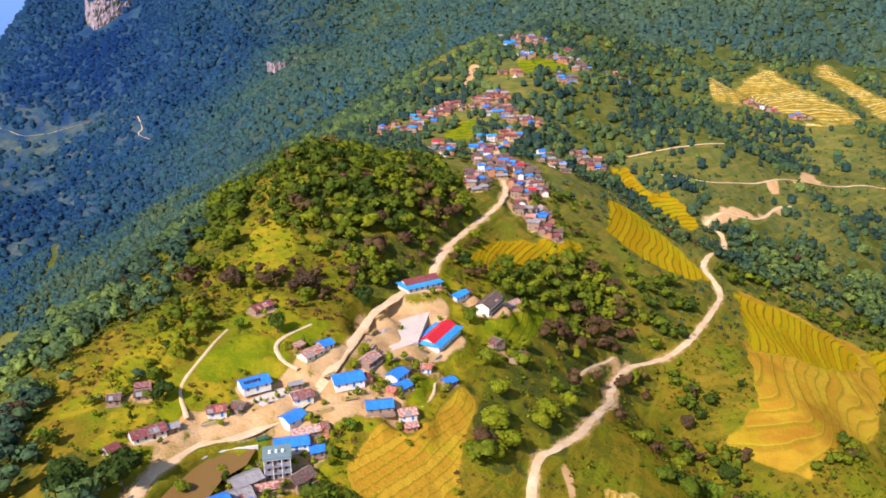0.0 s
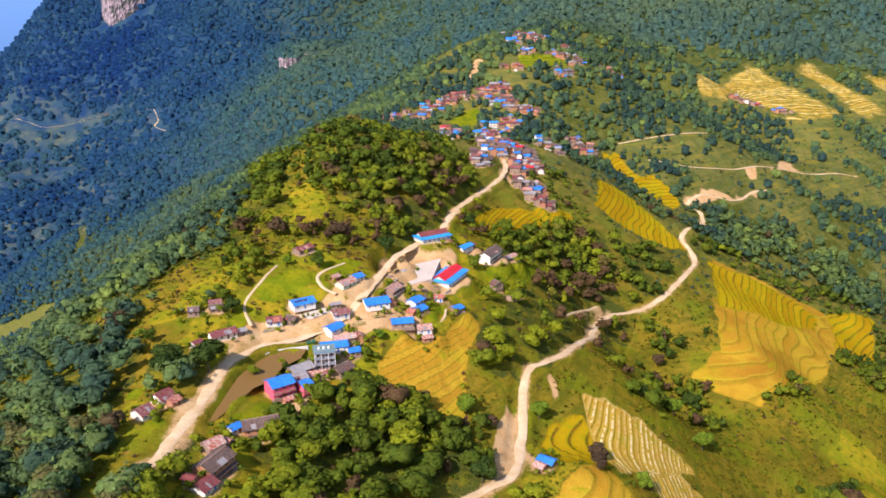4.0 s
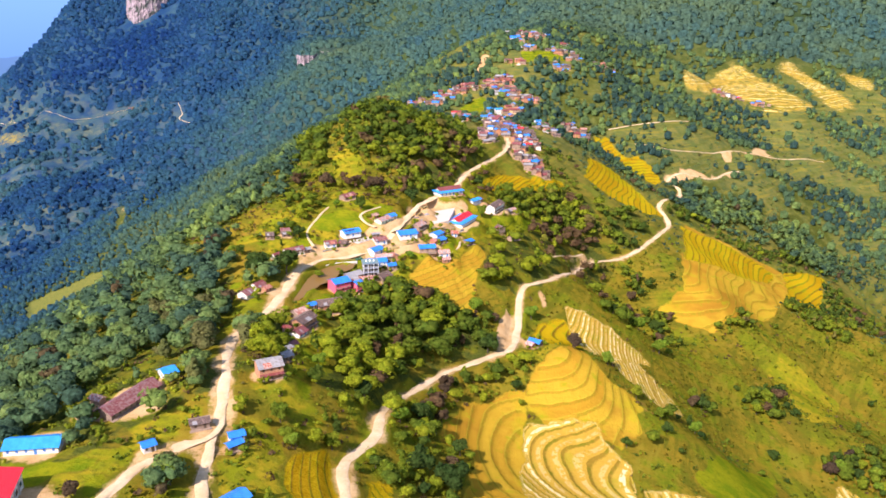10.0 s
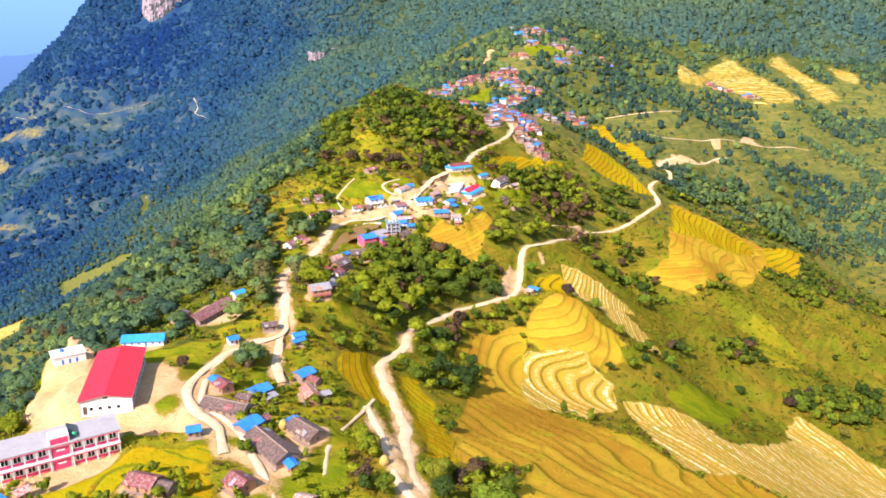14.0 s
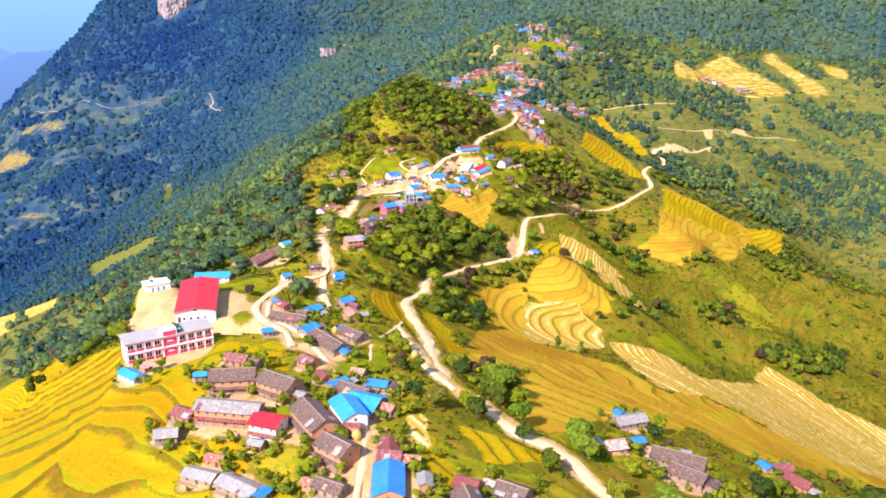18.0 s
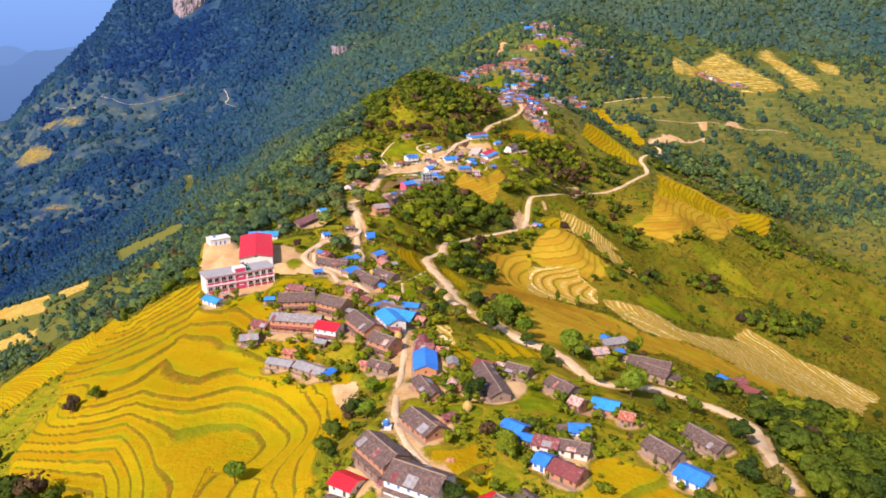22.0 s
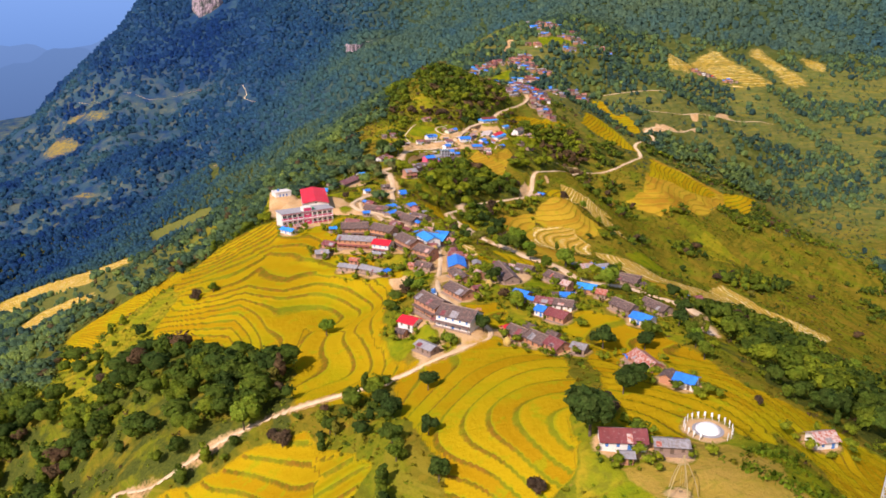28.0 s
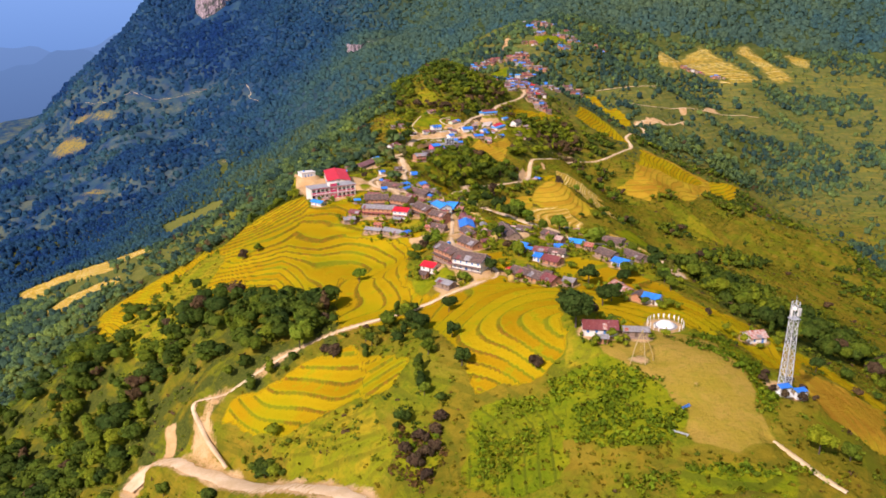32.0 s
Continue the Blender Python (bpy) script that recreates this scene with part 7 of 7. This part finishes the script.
x, y, wood = x[pick], y[pick], wood[pick]
ok = keep_off_houses(x, y, 2.4)
x, y, wood = x[ok], y[ok], wood[ok]
h = np.where(wood, r.uniform(6.0, 13.5, len(x)), r.uniform(3.5, 9.0, len(x)))
for cx, cy, cr in COPSES:
    h = np.where(np.hypot(x - cx, y - cy) < 1.5 * cr, r.uniform(6.0, 11.5, len(x)), h)
tint = tint_of(x, y, r)
deep = (y < -150) & (x < -60) & (tint < 0.94)
tint[deep] = np.clip(tint[deep] - 0.12, 0, 0.92)
lush = (x > -12) & (x < 118) & (y > 245) & (y < 530) & (tint < 0.94)
tint[lush] = np.clip(tint[lush] + 0.30, 0, 0.92)
# trees that stand alone near the flight are things of their own
alone = ~wood & (y > -470) & (y < 330) & (x > -180) & (x < 260) & (h > 5.6)
idx = r.permutation(np.nonzero(alone)[0])[:260]
LONE = [(float(x[i]), float(y[i]), float(h[i])) for i in idx]
rest = np.ones(len(x), bool)
rest[idx] = False
x, y, h, tint = x[rest], y[rest], h[rest], tint[rest]
z = ground_z(x, y) - 0.3
near = y < 330
west = (y < 620) & (x < -125 - 0.12 * (y - 330)) & (y > -40)
near = near & ~west
west_near = west & (y < 200)
west = west & ~west_near
scatter("west_woodland", x[west], y[west], z[west], h[west], tint[west], LOW, M_LEAF_HILL_HAZE, "broadleaf woodland on the steep western slope, blue haze in its colour", "trees", 0.3)
scatter("school_woodland", x[west_near], y[west_near], z[west_near], h[west_near], np.clip(tint[west_near] + 0.05, 0, 1), MID, M_LEAF_HILL_HAZE, "dense broadleaf woodland on the slope below the school", "trees")
scatter("woodland", x[near], y[near], z[near], h[near], tint[near], MID, M_LEAF, "dense broadleaf woodland in mixed greens on the slopes", "trees")
knoll = (y >= 330) & (y < 620) & ~west & ~west_near
scatter("knoll_woodland", x[knoll], y[knoll], z[knoll], h[knoll], np.clip(tint[knoll] + 0.08, 0, 1), LOW, M_LEAF, "dense green broadleaf woodland on the knoll below the upper village", "trees")
upper = y >= 620
scatter("upper_woodland", x[upper], y[upper], z[upper], h[upper], tint[upper], LOW, M_LEAF_HILL_HAZE, "dark green broadleaf woodland round the upper village", "trees")
# shrubs and tall grass
x, y, r = jittered(-300, 420, -560, 480, 4.2, 52)
pick = (open_ground(x, y) > 0) & (r.uniform(size=len(x)) < np.where(zone_at("thicket", x, y) > 0.3, 1.0, np.where((x > 55) & (y > -60), np.clip(0.20 + 0.42 * value_noise(x, y, 24, 61) + 0.25 * value_noise(x, y, 70, 62), 0.02, 0.8), 0.10) + np.where((x < -98) & (y > 240) & (y < 410), 0.32, 0.0) + 0.5 * clump(natural(x, y) + 0.15)))
x, y = x[pick], y[pick]
ok = keep_off_houses(x, y, 0.2)
x, y = x[ok], y[ok]
scatter("shrubs", x, y, ground_z(x, y) - 0.2, r.uniform(1.0, 2.9, len(x)), np.clip(tint_of(x, y, r, 0.09) + 0.15, 0, 1), BUSH, M_LEAF, "low green and olive shrubs on grassy slopes", "shrubs")
# scrub on the open hills further up
x, y, r = jittered(130, 820, 480, 1260, 6.0, 65)
pick = (open_ground(x, y) > 0) & (zone_at("wood", x, y) < 0.3) & (r.uniform(size=len(x)) < np.clip(0.30 + 0.5 * value_noise(x, y, 30, 66) + 0.25 * value_noise(x, y, 90, 67), 0.03, 0.9))
x, y = x[pick], y[pick]
ok = keep_off_houses(x, y, 1.0)
x, y = x[ok], y[ok]
scatter("hill_scrub", x, y, ground_z(x, y) - 0.3, r.uniform(1.4, 4.2, len(x)), np.clip(tint_of(x, y, r, 0.05) + 0.05, 0, 1), BUSH, M_LEAF_HILL_HAZE, "low green scrub scattered over the open hills", "shrubs")
# tall grass and low scrub on the open slopes
x, y, r = jittered(-240, 430, -600, 520, 3.3, 59)
d = 0.45 + 0.5 * value_noise(x, y, 11, 35) + 0.35 * value_noise(x, y, 45, 36)
lush = (y < -290) & (zone_at("green", x, y) > 0.2)
pick = ((open_ground(x, y) > 0) | lush) & (zone_at("wood", x, y) < 0.3) & (r.uniform(size=len(x)) < np.clip(d, 0.05, 0.95) * np.where(zone_at("meadow", x, y) > 0.3, 0.4, 1.0))
x, y = x[pick], y[pick]
ok = keep_off_houses(x, y, 1.5)
x, y = x[ok], y[ok]
scatter("tall_grass", x, y, ground_z(x, y) - 0.12, r.uniform(0.5, 1.7, len(x)), np.clip(0.45 - 0.18 * (x > 120) + 0.35 * value_noise(x, y, 38, 46) + 0.14 * r.normal(size=len(x)), 0, 1), TUFT, M_TUFT, "olive and golden tall grass with low scrub on the slopes", "grass")
# thickets and tall grass on the last hill, and garden bushes round the houses
x, y, r = jittered(-260, 140, -560, -200, 1.9, 57)
thick = (zone_at("thicket", x, y) > 0.3) & (value_noise(x, y, 9, 37) > -0.35)
lush = (y < -290) & (zone_at("green", x, y) > 0.2)
pick = ((open_ground(x, y) > 0) | lush) & (zone_at("wood", x, y) < 0.3) & (r.uniform(size=len(x)) < np.where(thick, 0.9, np.where(lush, 0.5, 0.16) + 0.14 * value_noise(x, y, 14, 34)))
x, y, thick = x[pick], y[pick], thick[pick]
h = np.where(thick, r.uniform(1.3, 2.9, len(x)), r.uniform(0.4, 1.2, len(x)))
tint = np.clip(0.62 + 0.25 * value_noise(x, y, 25, 45) + 0.12 * r.normal(size=len(x)), 0, 0.95)
tint[thick] = np.clip(tint[thick] - 0.02, 0, 0.9)
tint[thick & (x < -46)] = np.where(r.uniform(size=(thick & (x < -46)).sum()) < 0.7, 1.0, 0.3)
scatter("thicket", x, y, ground_z(x, y) - 0.15, h, tint, BUSH, M_THICKET, "bright green thicket and tall tufted grass on the hilltop", "shrubs")
gx, gy = [], []
GR = random.Random(5)
for sx, sy, sr in SITES:
    for _ in range(10 if sy < 250 else 7 if sy < 450 else 2):
        a, d = GR.uniform(0, 6.283), sr + GR.uniform(0.2, 7.0)
        gx.append(sx + d * math.cos(a))
        gy.append(sy + d * math.sin(a))
x, y = np.array(gx), np.array(gy)
ok = keep_off_houses(x, y, -0.6) & (zone_at("road", x, y) < 0.5) & (np.hypot(x + 141, y + 45) > 48)
x, y = x[ok], y[ok]
r = np.random.RandomState(58)
scatter("garden_bushes", x, y, ground_z(x, y) - 0.15, r.uniform(1.2, 5.0, len(x)), np.clip(0.76 + 0.17 * r.normal(size=len(x)), 0, 0.93), LOW, M_LEAF, "green garden bushes and fruit trees between the houses", "shrubs")
# the further hills
x, y, r = jittered(-1000, 900, 720, 1300, 7.6, 53)
x2, y2, _ = jittered(-1000, -520, -260, 720, 8.5, 54)
x4, y4, _ = jittered(-1560, -1000, 240, 1300, 13.5, 57)
x3, y3, _ = jittered(520, 1000, 0, 720, 8.5, 55)
x, y = np.concatenate([x, x2, x3, x4]), np.concatenate([y, y2, y3, y4])
wood = zone_at("wood", x, y) > 0.3
pick = (open_ground(x, y) > 0) & (r.uniform(size=len(x)) < np.where(zone_at("meadow", x, y) > 0.3, 0.04, 1)) & (r.uniform(size=len(x)) < np.where(wood, np.where(x > 100, np.clip(0.64 + 0.8 * value_noise(x, y, 45, 70), 0.12, 0.95), 0.95), 0.04 + 0.9 * clump(natural(x, y))))
x, y, wood = x[pick], y[pick], wood[pick]
ok = keep_off_houses(x, y, 3.0)
x, y = x[ok], y[ok]
z, h = ground_z(x, y) - 0.5, r.uniform(4, 11, len(x)) * np.where(x < -1000, 1.7, 1.0)
w = x < -230
scatter("hill_woodland", x[~w], y[~w], z[~w], h[~w], np.clip(tint_of(x[~w], y[~w], r, 0.02) - 0.1, 0, 1), HILL, M_LEAF_HILL_HAZE, "dark green woodland covering the hills behind the village", "trees", 0.45)
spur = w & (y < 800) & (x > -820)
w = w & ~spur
scatter("spur_woodland", x[spur], y[spur], z[spur], h[spur], np.clip(tint_of(x[spur], y[spur], r, 0.02) + 0.02, 0, 1), HILL, M_LEAF_HILL_HAZE, "green broadleaf woodland on the spur west of the terraces", "trees", 0.3)
scatter("valley_woodland", x[w], y[w], z[w], h[w], np.clip(cool(x[w], y[w]) + 0.12 + 0.16 * np.clip((1000 - y[w]) / 300, 0, 1) + 0.2 * value_noise(x[w], y[w], 60, 41) + 0.08 * r.normal(size=w.sum()), 0, 1), HILL, M_LEAF_FAR_HAZE, "western valley woodland, blue haze put into its leaf colour", "trees", 0.3)
x, y, r = jittered(-2300, 1500, 1300, 3000, 14.4, 56)
low = np.clip((-x - 520) / 500, 0, 1) * np.clip((-60 - ground_z(x, y)) / 150, 0, 1) * np.clip(0.65 + 0.9 * value_noise(x, y, 120, 17) + 0.5 * value_noise(x, y, 40, 18), 0, 1)
pick = (r.uniform(size=len(x)) < 0.95 - 0.66 * low) & (zone_at("straw", x, y) < 0.2) & (zone_at("dirt", x, y) < 0.2) & (zone_at("bare", x, y) < 0.2) & (zone_at("green", x, y) < 0.2)
for cx, cy, cr in CLIFFS:
    pick &= (np.abs(x - cx) > cr * 0.55) | (y > cy + 12) | (y < cy - 45)
for kind, width, c, cz in ribbons:
    if c[:, 1].min() > 1200:
        for px, py in c[::4]:
            pick &= (np.abs(x - px - 2) > 11) | (y > py + 9) | (y < py - 26)
x, y, low = x[pick], y[pick], low[pick]
mz, mh = ground_z(x, y) - 5.0, r.uniform(12, 22, len(x))
# Leaf tint: painted haze and shade by place, then scrub and random tone.
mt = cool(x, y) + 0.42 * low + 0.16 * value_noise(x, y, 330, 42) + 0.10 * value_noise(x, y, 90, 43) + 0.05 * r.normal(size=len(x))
scatter("mountain_woodland", x, y, mz, mh, np.clip(mt, 0, 1), FARS, M_LEAF_FAR_HAZE, "far mountain woodland, blue haze put into its leaf colour", "trees", 0.55)



LOOK = {"green": M_LEAF_ONE, "tall": M_LEAF_ONE,
        "dark": foliage("dark_leaves", [(0.0, (0.035, 0.066, 0.016)), (1.0, (0.060, 0.100, 0.02))], True),
        "bright": foliage("bright_leaves", [(0.0, (0.13, 0.22, 0.02)), (1.0, (0.20, 0.27, 0.025))], True),
        "purple": foliage("brown_leaves", [(0.0, (0.075, 0.052, 0.034)), (1.0, (0.125, 0.085, 0.045))], True)}
WORDS = {"green": "broadleaf tree with a dense rounded green crown", "tall": "slender tree with a tall narrow green crown", "dark": "large tree with a dense dark green crown",
         "bright": "broadleaf tree with a bright yellow-green crown", "purple": "tree with a thin dark reddish-brown crown"}


def tree_kind(seed, look_name):
    """A tree's parts, seven and a half metres high: a forked trunk and a crown of leaf clumps."""
    r = random.Random(seed)
    height = 7.5
    h = holder("tree", 0, 0, -3000, 0, WORDS[look_name], "tree", "single trees")
    solids = [rod((0, 0, -0.5), (0.1, 0.05, height * 0.45), height * 0.028, 7, height * 0.018)]
    for i in range(4):
        a = i * 1.6 + r.uniform(-0.4, 0.4)
        b = height * r.uniform(0.25, 0.42)
        solids.append(rod((0.05, 0.02, b), (math.cos(a) * height * 0.2, math.sin(a) * height * 0.2, b + height * r.uniform(0.18, 0.3)), height * 0.013, 5, height * 0.005))
    part("trunk", *many(*solids), M_BARK, h)
    q, nrm = crown_quads(seed, 520, lobes_for(seed, "tall" if look_name == "tall" else "broad"), 0.066, core=7)
    crown = part("crown", q.reshape(-1, 3) * height, [(4 * i, 4 * i + 1, 4 * i + 2, 4 * i + 3) for i in range(len(q))], LOOK[look_name], h)
    soft_normals(crown.data, nrm)
    return h


KINDS = {k: [tree_kind(500 + 10 * j + i, k) for i in range(4 if k == "green" else 2)] for j, k in enumerate(LOOK)}
TR = random.Random(77)


def lone_tree(x, y, height, look_name):
    s = height / 7.5
    return copy_thing(TR.choice(KINDS[look_name]), pose(x, y, float(ground_z(x, y)) - 0.15, 0, 0, TR.uniform(0, 360)) @ Matrix.Diagonal((s * TR.uniform(0.9, 1.2), s * TR.uniform(0.9, 1.2), s, 1)))


for tx, ty, th in LONE:
    lone_tree(tx, ty, th, TR.choice(("green", "green", "green", "dark", "tall", "bright", "purple")))


# trees that stand out, by their place, height and look
lone_tree(-1, -377, 15, "dark")
lone_tree(19, -337, 9, "dark")
lone_tree(-72, -302, 8, "tall")
lone_tree(-99, -324, 7, "purple")
lone_tree(-58, -379, 9, "tall")
lone_tree(-42, -375, 8, "green")
lone_tree(-57, -355, 8, "green")
lone_tree(-117, -309, 14, "bright")
lone_tree(-178, -181, 6, "purple")
lone_tree(70, -441, 6, "green")
lone_tree(113, -214, 6, "dark")
lone_tree(-99, -233, 9, "bright")
lone_tree(-58, -373, 8, "tall")
lone_tree(59, -337, 4, "purple")
lone_tree(14, -345, 9, "dark")
lone_tree(-16, -389, 6, "purple")
lone_tree(-4, -95, 14, "bright")
lone_tree(-17, -13, 6, "green")
lone_tree(-11, 58, 13, "dark")
lone_tree(-23, 63, 12, "dark")
lone_tree(64, 232, 9, "purple")
lone_tree(133, 293, 12, "bright")
lone_tree(103, 161, 7, "dark")
lone_tree(128, 181, 5, "dark")
lone_tree(60, -89, 8, "green")
lone_tree(21, -135, 13, "bright")
lone_tree(-99, 5, 8, "bright")
lone_tree(-43, -89, 6, "green")
lone_tree(-29, -127, 9, "green")
# trees and bushes that line the road below the village
for tx, ty, th, kind in ((-9, -96, 9, "green"), (-17, -122, 8, "green"), (2, -124, 9, "bright"), (8, -160, 8, "green"), (36, -186, 12, "bright"), (26, -172, 8, "green"), (-22, -208, 8, "green"), (-13, -246, 9, "green"), (54, -103, 8, "dark"),
                         (84, -136, 9, "dark"), (92, -128, 8, "green"), (58, -190, 8, "green"), (35, -152, 7, "green"), (39, -270, 9, "green"), (18, -284, 10, "dark"), (44, -196, 7, "green"), (70, -208, 8, "dark"), (-36, -118, 7, "dark")):
    lone_tree(tx, ty, th, kind)
lone_tree(-14, -130, 9, "green")
lone_tree(1, -139, 7, "green")
lone_tree(57, -121, 6, "bright")
lone_tree(35, -280, 8, "dark")
lone_tree(-178, -177, 6, "purple")
lone_tree(-169, -177, 6, "green")
lone_tree(-13, -247, 8, "bright")
lone_tree(-41, -281, 7, "bright")
lone_tree(-28, -271, 8, "dark")
lone_tree(20, -147, 10, "bright")
lone_tree(40, -173, 9, "bright")
lone_tree(56, -250, 8, "dark")
lone_tree(-64, -215, 6, "purple")
lone_tree(56, -276, 7, "green")
lone_tree(-25, -203, 8, "green")
lone_tree(3, -101, 8, "green")
lone_tree(-82, -74, 6, "green")
lone_tree(-73, 324, 10, "green")
lone_tree(-67, 362, 13, "purple")
lone_tree(-102, 362, 12, "purple")
lone_tree(-106, 226, 15, "dark")
lone_tree(-122, 223, 14, "dark")
lone_tree(-160, 264, 12, "purple")
lone_tree(138, 405, 9, "purple")
lone_tree(153, 374, 13, "green")
lone_tree(149, 434, 7, "purple")
lone_tree(13, 377, 10, "green")
lone_tree(-28, 395, 9, "green")
lone_tree(-40, 368, 11, "dark")
lone_tree(12, 438, 8, "dark")
lone_tree(41, 477, 9, "green")
lone_tree(-36, 271, 6, "bright")
lone_tree(-76, 239, 5, "green")
lone_tree(83, 463, 10, "purple")
lone_tree(-88, 230, 6, "green")
lone_tree(-24, 110, 10, "dark")
lone_tree(61, 215, 9, "purple")
lone_tree(105, 179, 5, "green")
lone_tree(40, 256, 10, "bright")
lone_tree(-37, 105, 9, "green")
lone_tree(10, 198, 11, "dark")
lone_tree(-69, 109, 7, "bright")
lone_tree(-120, 219, 13, "dark")
lone_tree(-157, 250, 9, "purple")
for bx, by, bh in ((56, -407, 3.5), (57, -413, 3), (60, -416, 3.2), (66, -415, 3.6), (69, -408, 3.4), (66, -404, 3), (58, -403, 2.8), (71, -413, 2.6)):
    lone_tree(bx, by, bh, "purple")
lone_tree(-61, -406, 5, "purple")
lone_tree(-56, -403, 6, "purple")
lone_tree(-51, -401, 5, "purple")
lone_tree(-57, -414, 6, "purple")
lone_tree(-53, -422, 5, "purple")
lone_tree(-49, -396, 5, "purple")
lone_tree(-54, -411, 6, "purple")
lone_tree(-51, -409, 5, "purple")
lone_tree(-48, -317, 8, "dark")
lone_tree(-46, -354, 7, "dark")
lone_tree(-57, -382, 8, "tall")
lone_tree(-55, -364, 7, "green")
lone_tree(-118, -289, 11, "bright")
lone_tree(-130, -287, 10, "dark")
lone_tree(-137, -294, 9, "dark")
lone_tree(-114, -281, 9, "green")
lone_tree(-177, -230, 8, "purple")
lone_tree(-205, -211, 9, "dark")
lone_tree(-214, -218, 8, "purple")
lone_tree(5, -364, 8, "purple")
lone_tree(-75, -313, 6, "dark")
lone_tree(-104, -319, 5, "purple")


for some in KINDS.values():
    for k in some:
        for o in list(k.children_recursive) + [k]:
            bpy.data.objects.remove(o)
